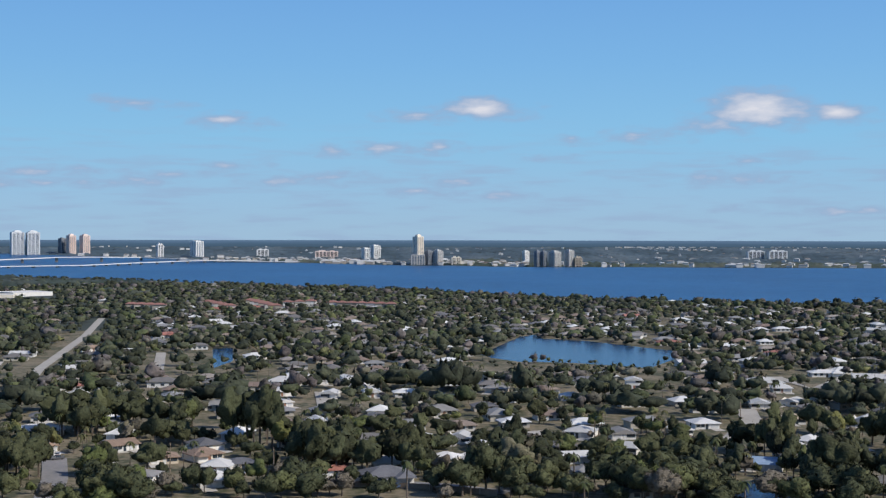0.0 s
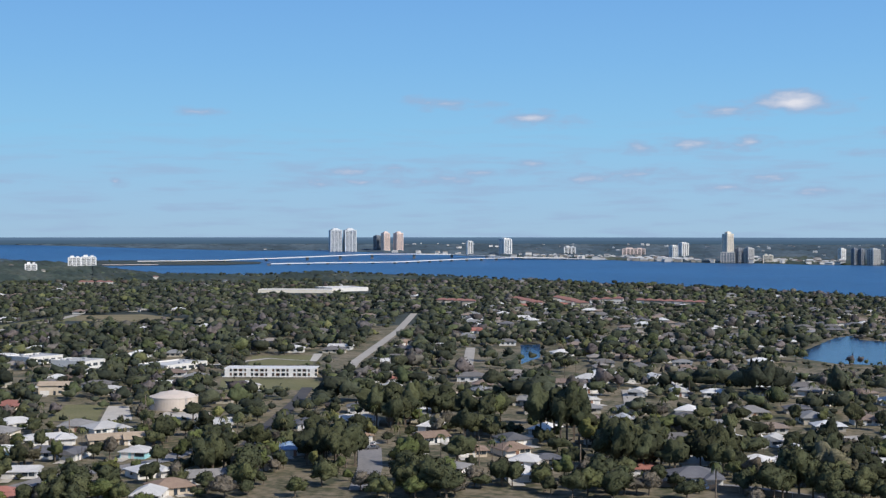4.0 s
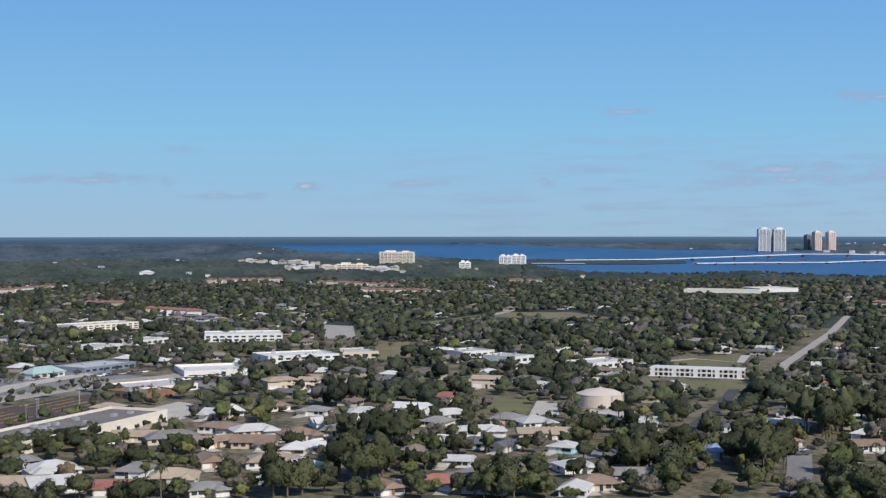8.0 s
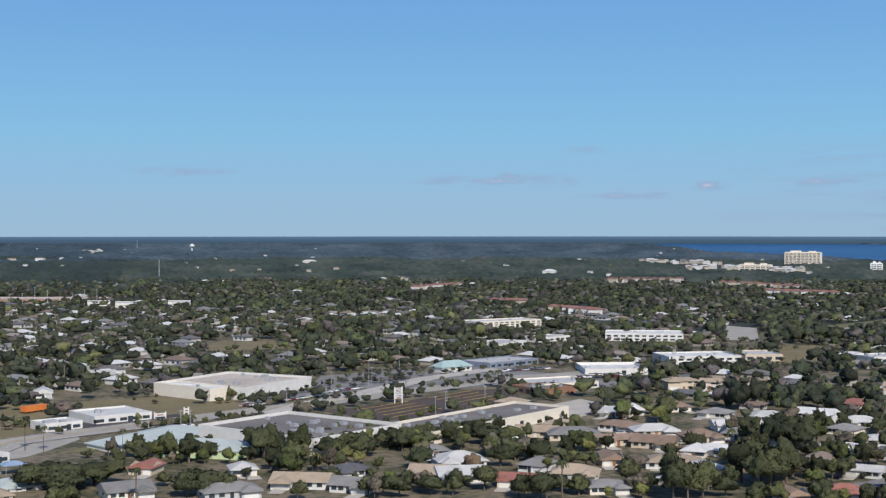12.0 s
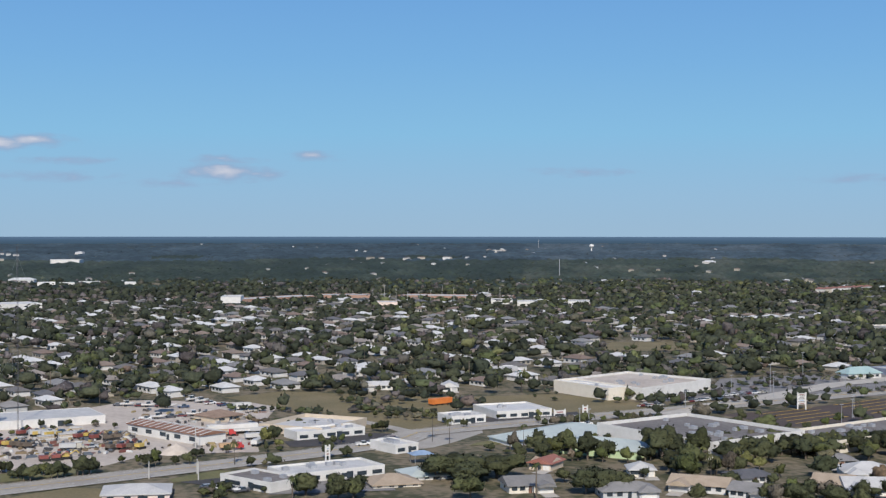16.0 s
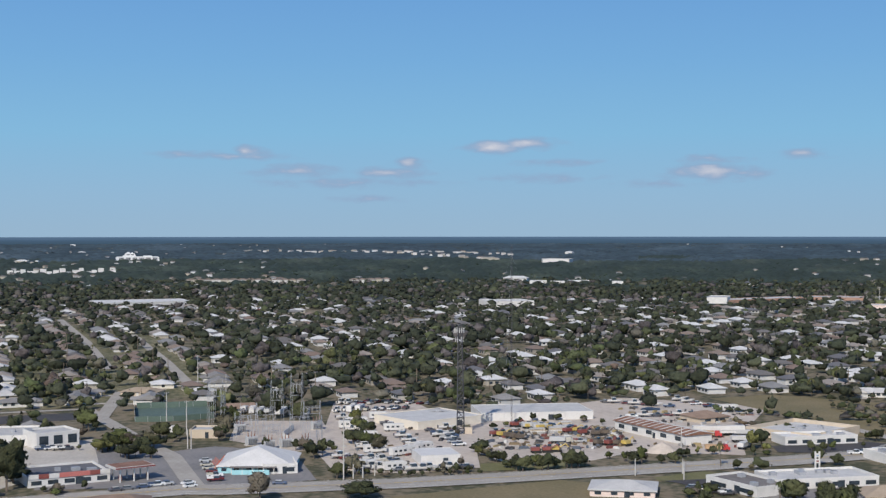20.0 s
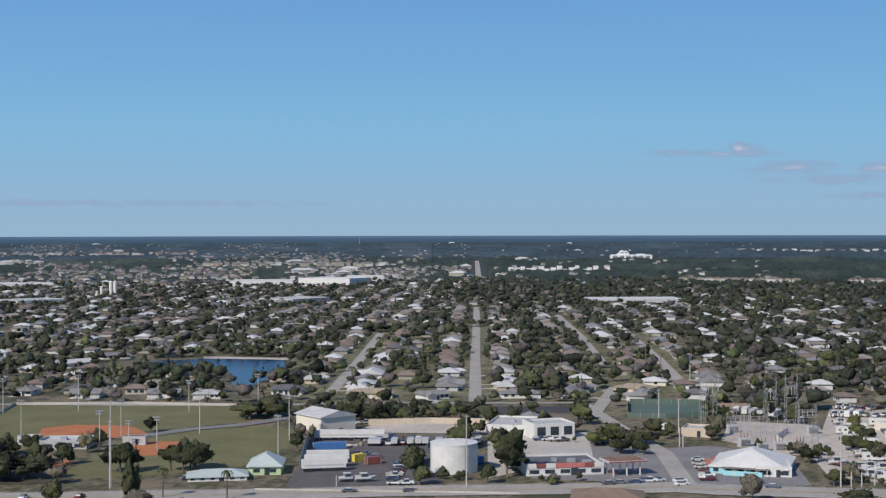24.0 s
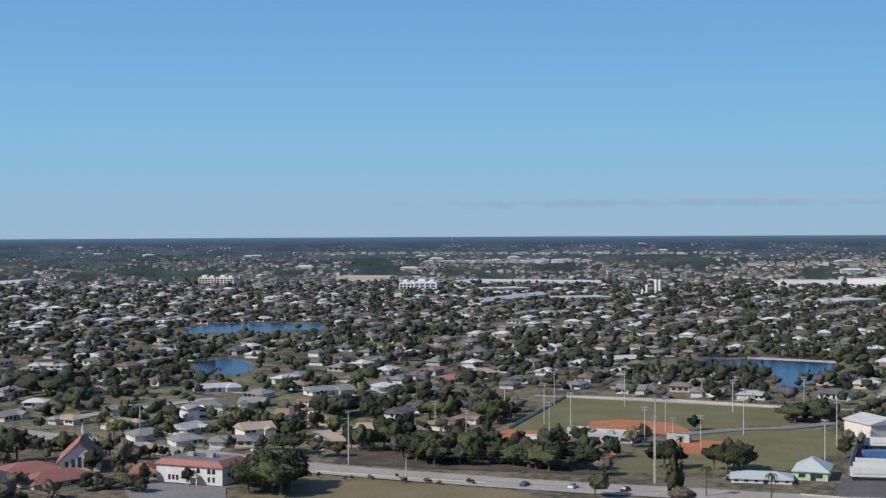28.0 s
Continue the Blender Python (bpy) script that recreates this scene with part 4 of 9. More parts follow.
def flat_building(a1, d1, a2, d2, h, depth, wall="white", roof="roof_flat", name="shop_building", label="", windows=0, category="building", parapet=0.8, units=3, window_height=0.5, bays=1, door=True, window_mat="glass", far_top=True):
    """A flat-roofed block with a parapet, roof units, doors and rows of window bands."""
    m, s, w = stand(a1, d1, a2, d2)
    if far_top:
        # the height was taken to the far edge of the roof
        h = max(3.4 if windows < 2 else 5.6, h - (EYE - h) * depth / d1 * 0.9)
    h, depth = h * s, depth * s
    ob = thing(name, m, label, category)
    plot(m, w, depth)
    if d1 < 1900:
        reach = -9 - d1 * 0.02
        mark([(m @ Vector((k * w / 2, y, 0)))[:2] for k, y in ((-1, 0), (1, 0), (0.95, reach), (-0.95, reach))], 4)
    wall_ob = part("wall", Shape().box(0, depth / 2, -0.3, w, depth, h + 0.3 - parapet), wall, ob)
    t = min(0.35, w / 30)
    rim = Shape()
    for x, y, ww, dd in ((0, t / 2 - 0.06, w + 0.12, t), (0, depth - t / 2 + 0.06, w + 0.12, t), (-w / 2 + t / 2 - 0.06, depth / 2, t, depth - 2 * t), (w / 2 - t / 2 + 0.06, depth / 2, t, depth - 2 * t)):
        rim.box(x, y, h - parapet, ww, dd, parapet)
    part("parapet", rim, wall, ob)
    part("roof", Shape().box(0, depth / 2, h - parapet, w - 2 * t, depth - 2 * t, 0.12), roof, ob)
    rng = random.Random(round(a1 * 100 + d1))
    for i in range(units):
        u = rng.uniform(1.5, 2.8)
        part("roof_unit", Shape().box(rng.uniform(-0.42, 0.42) * w, rng.uniform(0.2, 0.85) * depth, h - parapet + 0.12, u, u * 0.8, 1.1), "steel", ob)
    if windows:
        fh = (h - parapet) / windows
        for k in range(windows):
            n = max(2, min(12, int(w / 5 / bays)))
            for i in range(n):
                x = (i + 0.5) / n * w - w / 2
                part("window", Shape().box(x, -0.02, k * fh + fh * 0.28, w / n * 0.62, 0.14, fh * window_height), window_mat, ob)
    if door:
        part("door", Shape().box(w * 0.12, -0.03, 0, min(2.4, w / 8), 0.16, min(2.4, h * 0.7)), "glass", ob)
    return ob


def tower(a1, d1, a2, d2, h, depth, wall="white", glass="blue_glass", bays=4, label="", balconies=True, crown=0.0, floors=None, name="apartment_tower", turn=0.0):
    """A tall block: piers and floor slabs before recessed glass, with a crown and roof rooms."""
    m, s, w = stand(a1, d1, a2, d2)
    h, depth = h * s, depth * s
    if turn:
        # set at an angle: the same width is seen of two faces
        k = radians(abs(turn))
        m = m @ Matrix.Translation((0, depth / 2, 0)) @ Matrix.Rotation(radians(turn), 4, "Z")
        w = w / (math.cos(k) + math.sin(k) * 0.9)
        depth = w * 0.9
        m = m @ Matrix.Translation((0, -depth / 2, 0))
    fh = 3.3 * s
    floors = floors or max(3, int(h / fh))
    fh = h / floors
    ob = thing(name, m, label, "high-rise" if h > 25 else "building")
    part("core", Shape().box(0, depth / 2 + 0.6, -2, w - 1.2, depth - 1.2, h + 2), glass, ob, "recessed dark glazing")
    piers = Shape()
    for i in range(bays + 1):
        x = -w / 2 + i * w / bays
        for y in (0.5, depth - 0.5 + 0.6):
            piers.box(x * 0.98, y, -2, w / bays * 0.26, 1.4, h + 2)
    for i in range(3):
        for x in (-w / 2 + 0.5, w / 2 - 0.5):
            piers.box(x, depth * (0.2 + 0.3 * i) + 0.5, -2, 1.3, depth * 0.16, h + 2)
    part("pier", piers, wall, ob, "", "stuff")
    slabs = Shape()
    for k in range(1, floors + 1):
        slabs.box(0, depth / 2 + 0.5, k * fh - fh * 0.32, w - 0.1, depth + 0.4, fh * 0.32)
    part("floor_slab", slabs, wall, ob, "", "stuff")
    if balconies:
        b = Shape()
        for i in range(bays):
            for k in range(1, floors):
                b.box(-w / 2 + (i + 0.5) * w / bays, -0.4, k * fh - 0.1, w / bays * 0.55, 1.4, fh * 0.42)
        part("balcony", b, wall, ob, "", "stuff")
    part("roof", Shape().box(0, depth / 2 + 0.5, h, w, depth + 0.4, 1.2).box(-w * 0.2, depth / 2, h + 1.2, w * 0.3, depth * 0.5, 3.2 * s).box(w * 0.25, depth / 2, h + 1.2, w * 0.2, depth * 0.4, 2.4 * s), wall, ob)
    if crown:
        part("crown", Shape().box(0, depth / 2, h + 1.2, w * 0.6, depth * 0.6, crown * s).box(0, depth / 2, h + 1.2 + crown * s, w * 0.45, depth * 0.45, crown * 0.5 * s, 0, 0.6), wall, ob)
    return ob


WALLS = ("white", "cream", "white", "beige", "grey_wall")
ROOF_WORDS = {"roof_grey": "grey shingle", "roof_dark": "charcoal shingle", "roof_brown": "brown shingle", "roof_tan": "tan shingle", "roof_red": "terracotta tile", "roof_white": "white metal", "roof_light": "pale grey", "roof_blue": "blue tarpaulin-covered", "roof_teal": "teal metal", "roof_sage": "sage green metal"}
WALL_WORDS = {"white": "white", "cream": "cream", "beige": "beige", "grey_wall": "grey", "pink": "pink", "aqua": "aqua"}
drives = Shape()
houses_built = 0


def house(a, d, w, roof="roof_grey", wall=None, turn=None, depth=None, storeys=1, gable=None):
    """A bungalow whose front middle stands at that bearing and distance. turn: degrees from facing the eye."""
    global houses_built
    houses_built += 1
    rng = random.Random(int(a * 1000) + int(d))
    x, y = flat(a, d)
    turn = rng.choice((-24, -12, 8, 16, 26)) if turn is None else turn
    w = max(8.0, w)
    depth = depth or rng.uniform(8.5, 11.5)
    wall = wall or rng.choice(WALLS)
    gable = rng.random() < 0.45 if gable is None else gable
    m = Matrix.Translation((x, y, 0)) @ Matrix.Rotation(radians(a + turn), 4, "Z")
    plot(m, w, depth, 2.0)
    h = 2.35 * storeys
    ob = thing("house", m, "%s %s with a %s %s roof" % (WALL_WORDS[wall], "bungalow" if storeys == 1 else "two-storey house", ROOF_WORDS[roof], "gable" if gable else "hip"), "house", "houses of the town")
    part("wall", Shape().box(0, depth / 2, -0.2, w, depth, h + 0.2), wall, ob)
    rise = depth / 2 * rng.uniform(0.30, 0.44)
    r = Shape().hip(0, depth / 2, h + 0.1, w + 1.5, depth + 1.5, rise, 1.0 if gable else 0.5)
    wing = w > 11 and rng.random() < 0.7
    side = rng.choice((-1, 1))
    if wing:
        ww = w * 0.36
        r.hip(side * w * 0.3, 0.4, h + 0.1, ww + 0.8, depth * 0.75, ww * 0.24, 1.0 if gable else 0.5)
        part("wing_wall", Shape().box(side * w * 0.3, -0.9, -0.2, ww, 2.2, h + 0.2), wall, ob)
        front = -2.0
    else:
        front = 0.0
    part("roof", r, roof, ob)
    if gable:
        g = Shape()
        for k in (-1, 1):
            x0 = k * (w / 2 - 0.05)
            g.add([(x0 - 0.05, 0, h), (x0 - 0.05, depth, h), (x0 - 0.05, depth / 2, h + rise * 0.9), (x0 + 0.05, 0, h), (x0 + 0.05, depth, h), (x0 + 0.05, depth / 2, h + rise * 0.9)], [(0, 2, 1), (3, 4, 5), (0, 3, 5, 2), (1, 2, 5, 4), (0, 1, 4, 3)])
        part("gable_wall", g, wall, ob)
    part("garage_door", Shape().box(side * w * 0.3, front - 0.03, 0, min(4.6, w * 0.3), 0.12, 2.2), "white" if wall != "white" else "grey_wall", ob)
    part("front_door", Shape().box(-side * w * 0.02, -0.04, 0, 1.1, 0.14, 2.1), rng.choice(("rust", "glass", "white")), ob)
    for k in range(storeys):
        for i in (-0.2, -0.38):
            part("window", Shape().box(-side * i * w * -1, -0.04, 0.9 + 2.75 * k, 1.7, 0.14, 1.2), "glass", ob)
    part("window", Shape().box(-side * w / 2, depth * 0.5, 0.9, 0.14, 1.6, 1.2), "glass", ob)
    if rng.random() < 0.25:
        part("patio_slab", Shape().box(-side * w * 0.2, -1.6, -0.05, w * 0.4, 3.0, 0.15), "concrete", ob)
    # the drive runs from the garage to the street
    p0, p1 = m @ Vector((side * w * 0.3, front, 0)), m @ Vector((side * w * 0.3, front - 7, 0))
    mark([(m @ Vector((k * w / 2, y, 0)))[:2] for k, y in ((-1, 0), (1, 0), (0.9, -6), (-0.9, -6))], 4)
    gx = (m.to_3x3() @ Vector((2.3, 0, 0)))
    drives.add([(p0 - gx) + Vector((0, 0, 0.2)), (p0 + gx) + Vector((0, 0, 0.2)), (p1 + gx) + Vector((0, 0, 0.2)), (p1 - gx) + Vector((0, 0, 0.2))], [(0, 3, 2, 1)])
    mark([(p0 - gx)[:2], (p0 + gx)[:2], (p1 + gx)[:2], (p1 - gx)[:2]])
    return ob


def street_houses(pts, reach=16.5, step=23.0, start=8.0, roofs=("roof_grey", "roof_tan", "roof_brown", "roof_light", "roof_grey", "roof_white")):
    """Bungalows along both sides of a street, facing it."""
    rng = random.Random(len(pts) * 7 + int(pts[0].x))
    for p, q in zip(pts, pts[1:]):
        g = q - p
        n = g.length
        g.normalize()
        k = start
        while k < n - 6:
            for sgn in (-1, 1):
                if rng.random() < 0.13:
                    continue
                side = Vector((-g.y, g.x, 0)) * sgn
                c = p + g * (k + rng.uniform(-3, 3)) + side * rng.uniform(8.5, 12)
                centre = c + side * 6
                if math.hypot(c.x, c.y) < 1400 and free(centre.x, centre.y, 6):
                    # the front looks to the street
                    yaw = math.degrees(math.atan2(side.x, side.y)) * -1
                    a = math.degrees(math.atan2(-c.x, c.y))
                    if math.hypot(c.x, c.y) < 760:
                        house(a, math.hypot(c.x, c.y), rng.uniform(12, 15.5), rng.choice(roofs), None, yaw - a, rng.uniform(9, 11.5))
                    else:
                        plain_house(math.degrees(math.atan2(-centre.x, centre.y)), math.hypot(centre.x, centre.y), rng.uniform(12, 15.5), rng.uniform(9, 11), yaw - a, rng.choice((0.36, 0.38, 0.47, 0.5, 0.58, 0.6, 0.15, 0.05, 0.7)), rng.random())
            k += step

# ---- the far bank: downtown towers, bridges ----
tower(17.45, 5319, 16.90, 5309, 82.8, 26, "tower_pale", "blue_glass", 3, "pale grey twin apartment tower with balconies", crown=5, turn=14)
tower(16.85, 5308, 16.31, 5299, 82.6, 26, "tower_pale", "blue_glass", 3, "pale grey twin apartment tower with balconies", crown=5, turn=14)
tower(15.60, 5579, 15.27, 5574, 59.4, 24, "tower_wall", "glass", 3, "dark blue-grey glass apartment tower", turn=40)
tower(15.29, 5425, 14.92, 5419, 71.1, 24, "pink", "blue_glass", 3, "salmon pink apartment tower with pale crown", crown=4, turn=35)
tower(14.77, 5417, 14.37, 5412, 71.0, 24, "pink", "blue_glass", 3, "salmon pink apartment tower with pale crown", crown=4, turn=35)
tower(11.74, 4527, 11.47, 4525, 44.5, 20, "tower_white", "glass", 2, "slim white apartment tower", False, turn=20)
tower(10.38, 4622, 9.86, 4618, 53.0, 22, "tower_white", "blue_glass", 3, "white office tower with dark glazing", False, turn=42)
tower(1.24, 3531, 0.80, 3533, 72.4, 30, "cream", "blue_glass", 3, "tall cream apartment tower with a stepped crown", True, 4, turn=40)
tower(1.31, 3531, 0.75, 3533, 26.1, 34, "grey_wall", "blue_glass", 5, "glass podium block at a tower", False)
tower(0.75, 3533, 0.40, 3534, 34.8, 26, "tower_wall", "glass", 3, "blue-grey riverside apartment tower", turn=40)
tower(0.40, 3534, -0.02, 3536, 36.2, 26, "grey_wall", "glass", 3, "white and blue riverside apartment tower", turn=42)
tower(-3.82, 3377, -4.06, 3379, 37.4, 24, "tower_wall", "glass", 2, "dark riverside apartment block", turn=40)
tower(-4.08, 3379, -4.34, 3381, 36.0, 24, "tower_wall", "glass", 2, "dark riverside apartment block", turn=40)
tower(-4.43, 3382, -4.92, 3386, 36.1, 24, "grey_wall", "glass", 4, "grey and white riverside apartment block", turn=38)
tower(-5.08, 3388, -5.46, 3391, 38.9, 24, "grey_wall", "glass", 3, "grey and white riverside apartment block", turn=38)
tower(-5.50, 3392, -5.76, 3394, 22.3, 24, "beige", "glass", 2, "low beige riverside apartment block")
tower(-3.31, 3836, -3.59, 3839, 31.5, 22, "tower_white", "glass", 2, "white riverside apartment block", turn=35)
tower(-0.38, 3538, -0.75, 3540, 18.9, 22, "cream", "glass", 2, "small cream riverside hotel")
tower(3.38, 4122, 3.03, 4123, 35.5, 24, "tower_white", "glass", 3, "white downtown office block", False, turn=35)
tower(3.03, 4304, 2.60, 4306, 42.3, 24, "tower_white", "glass", 3, "white downtown office block", False, turn=35)
tower(5.29, 4499, 4.36, 4500, 22.1, 30, "pink", "glass", 6, "peach downtown civic building", False)
tower(7.68, 4718, 7.22, 4717, 25.1, 26, "tower_white", "glass", 3, "white downtown office block", False)
tower(-12.50, 4617, -13.13, 4634, 24.6, 40, "tower_white", "glass", 4, "white flat-roofed hospital block", False)
tower(-13.33, 4534, -14.02, 4553, 26.1, 40, "tower_white", "glass", 4, "white flat-roofed hospital block", False)
tower(32.90, 3276, 31.47, 3271, 28.2, 26, "cream", "glass", 9, "wide cream riverside apartment block with balconies")
tower(27.92, 3160, 27.43, 3160, 20.7, 22, "tower_white", "glass", 3, "white riverside hotel block")
tower(27.41, 3160, 26.84, 3161, 22.0, 22, "tower_white", "glass", 3, "white riverside hotel block")
tower(29.57, 2798, 29.14, 2798, 14.9, 18, "tower_white", "glass", 2, "small white apartment block")
tower(34.70, 2814, 33.41, 2808, 10.4, 18, "cream", "glass", 6, "low cream apartment block")
tower(96.58, 3676, 94.95, 3690, 10.6, 60, "tower_white", "glass", 6, "long white hospital block", False)
tower(96.24, 3819, 95.91, 3822, 17.2, 40, "tower_white", "glass", 2, "white hospital stair tower", False)
tower(135.96, 2063, 135.33, 2056, 11.8, 22, "cream", "glass", 5, "white four-storey apartment block", False, floors=4)
tower(135.23, 2055, 134.55, 2048, 11.8, 22, "cream", "glass", 5, "cream four-storey apartment block", False, floors=4)
tower(127.71, 1827, 127.10, 1824, 10.5, 40, "tower_white", "glass", 4, "white storage building with dark glass corner", False, floors=3)
tower(127.10, 1824, 126.18, 1821, 11.2, 40, "tower_white", "blue_glass", 4, "white storage building with dark glass corner", False, floors=3)


def long_roof(a1, d1, a2, d2, h, depth, label, wall="white", roof="roof_white", units=0):
    return flat_building(a1, d1, a2, d2, h, depth, wall, roof, "warehouse", label, 0, "warehouse", 0.5, units, 0.3, 3, False)


long_roof(81.36, 1432, 79.51, 1447, 8.3, 40, "white school under broad flat roofs")
long_roof(112.37, 1977, 109.79, 1969, 9.7, 60, "long white warehouse with flat roof")
long_roof(109.55, 2009, 107.44, 1965, 12.2, 60, "long white warehouse with flat roof")
long_roof(107.56, 2161, 106.03, 2160, 8.9, 60, "long white warehouse with flat roof")
long_roof(125.39, 2107, 119.18, 2020, 6.3, 60, "very long low white warehouse", "grey_wall")
long_roof(120.72, 1557, 118.85, 1582, 6.1, 50, "white shop hall with flat roof", "grey_wall")
for i in range(17):
    a = 100.85 - 0.25 * i
    long_roof(a, 2640 + 50 * math.sin(i * 1.9), a - (0.22 + 0.03 * math.sin(i * 2.7)), 2640 + 50 * math.sin(i * 1.9), 7.5 + 2.5 * math.sin(i * 4.1), 22, "white gabled shed in a long row")
long_roof(97.37, 1504, 93.58, 1524, 6.2, 60, "long pale store hall", "grey_wall")
long_roof(109.79, 1511, 108.26, 1558, 6.3, 50, "grey works hall under a flat roof", "grey_wall", "roof_light")
long_roof(130.33, 2217, 128.10, 2200, 9.1, 50, "pale beige flat warehouse", "beige", "roof_light")
long_roof(124.00, 1814, 122.24, 1845, 5.2, 50, "white warehouse hall with flat roof")
long_roof(143.72, 2269, 142.97, 2255, 6.5, 60, "white warehouse hall with flat roof")
long_roof(20.36, 1799, 17.32, 1784, 5.6, 34, "long pale school roof", "cream", "roof_light")
long_roof(17.32, 1817, 15.81, 1844, 7.1, 50, "white vaulted school hall")
long_roof(79.17, 3369, 78.12, 3372, 11.1, 60, "far white low flat store hall")
long_roof(79.14, 3334, 78.07, 3323, 12.3, 60, "far white low flat store hall")
long_roof(72.46, 1534, 71.64, 1532, 8.8, 40, "white school wing with flat roof", "white")
long_roof(71.64, 1544, 68.47, 1632, 4.6, 30, "long terracotta and white school wing", "brick_wall", "roof_light")
long_roof(68.47, 1632, 66.24, 1633, 5.2, 40, "long low mall of peach walls with white trim", "brick_wall", "roof_light")
long_roof(66.01, 1430, 65.18, 1431, 7.0, 30, "peach coloured flat store", "pink", "roof_light")
long_roof(65.18, 1634, 60.64, 1593, 4.4, 40, "long low red and white shops", "brick_wall", "roof_light")
for a1, a2, d in ((79.7, 79.0, 2010), (78.85, 78.25, 1985), (78.1, 77.25, 2020), (76.3, 75.85, 1990)):
    long_roof(a1, d, a2, d, 7.6, 26, "white shop hall among dark woods")
for a1, a2, d in ((61.3, 60.4, 1500), (60.2, 59.5, 1470), (58.1, 57.2, 1480)):
    long_roof(a1, d, a2, d, 6.0, 34, "pale grey flat hall among trees", "white", "roof_light")
for i in range(9):
    a, d = -7.61, 9095
    long_roof(a - 0.42 * i, d, a - 0.42 * i - 0.26, d, 8, 30, "white roof in a far row")


def bridge(name, line, deck, width, label, gap=120):
    """A road bridge on piers, its line given as bearing, distance and height of the deck."""
    pts = []
    for a, d, z in line:
        p, s = at(a, d)
        pts.append((Vector((p.x, p.y, p.z + z * s)), s))
    ob = thing(name, Matrix.Translation(pts[0][0]), label, "bridge")
    o = pts[0][0]
    s, piers, ring = Shape(), [], []
    for i, (p, k) in enumerate(pts):
        g = pts[min(i + 1, len(pts) - 1)][0] - pts[max(i - 1, 0)][0]
        side = Vector((-g.y, g.x, 0)).normalized() * width / 2 * k
        up = Vector((0, 0, deck * k))
        ring += [p - o - side, p - o + side, p - o + side + up, p - o - side + up]
    s.add(ring, [(4 * i + j, 4 * i + (j + 1) % 4, 4 * i + 4 + (j + 1) % 4, 4 * i + 4 + j) for i in range(len(pts) - 1) for j in range(4)])
    for (p, k), (q, _) in zip(pts, pts[1:]):
        g = q - p
        n = max(1, int(g.length / (gap * k)))
        for i in range(n):
            c = p + g * (i / n) - o
            piers.append(Shape().box(c.x, c.y, c.z - 26 * k, 7 * k, 5 * k, 26 * k + 0.2))
    part("deck", s, "white", ob)
    # piers are wide and dark-coloured to paint the shade beneath the deck
    for q in piers:
        part("pier", q, "asphalt", ob)
    return ob


bridge("bridge", [(25.21, 3568, 2.5), (21.74, 3586, 4), (18.33, 3752, 9), (15.66, 3934, 13), (13.91, 3962, 13), (12.35, 4155, 9), (9.40, 3889, 4), (5.94, 3802, 2)], 2.0, 20, "long pale concrete river bridge with an arched middle", 90)
bridge("bridge", [(19.91, 3195, 4), (17.5, 3290, 4), (14.7, 3357, 4), (12.35, 3600, 5), (10.5, 3760, 6), (9.13, 3930, 5), (7.56, 3990, 3)], 1.6, 14, "lower pale concrete river bridge on many piers", 45)

# ---- the shopping streets ----
flat_building(40.92, 765, 38.36, 771, 6.3, 38, "white", "roof_white", "shop_building", "white stepped-parapet store building", 1, parapet=1.5, bays=2, window_height=0.25)
flat_building(40.10, 1003, 36.92, 1004, 7.8, 34, "white", "roof_white", "office_building", "white two-storey office building with dark bays", 2, bays=1)
flat_building(37.50, 821, 34.59, 837, 7.1, 30, "white", "roof_white", "apartment_building", "white two-storey apartment row", 2, bays=1)
flat_building(34.43, 859, 32.95, 865, 6.7, 30, "beige", "roof_light", "store_building", "beige store with a pale flat roof", 1)
flat_building(45.40, 1115, 42.74, 1153, 7.4, 26, "cream", "roof_light", "apartment_building", "cream apartment building among palms", 3)
flat_building(44.74, 919, 43.35, 957, 5.4, 22, "white", "roof_light", "shop_building", "white shop building under a flat roof", 1)
flat_building(42.85, 983, 41.55, 1008, 4.1, 20, "white", "roof_light", "shop_building", "white low shop building among trees", 1)
flat_building(44.86, 796, 42.86, 828, 4.7, 24, "blue_fascia", "roof_light", "shop_building", "low drive-in with a blue roof edge", 1, units=2)
flat_building(42.86, 686, 40.37, 704, 3.7, 28, "cream", "roof_light", "shop_building", "cream strip shops beside a parking lot", 1)
flat_building(43.98, 684, 42.86, 667, 4.2, 24, "rust", "roof_flat", "shop_building", "dark red strip shops beside parking", 1)
flat_building(29.43, 856, 28.13, 872, 6.4, 22, "white", "roof_white", "apartment_building", "white low apartment row", 1)
flat_building(27.27, 794, 26.49, 808, 9.2, 24, "white", "roof_light", "apartment_building", "white two-storey apartment building", 2)
flat_building(25.56, 858, 24.63, 867, 4.2, 22, "white", "roof_white", "apartment_building", "white low apartment building among trees", 1)
flat_building(24.04, 794, 22.42, 820, 5.8, 22, "white", "roof_white", "apartment_building", "white low apartment building among trees", 1)

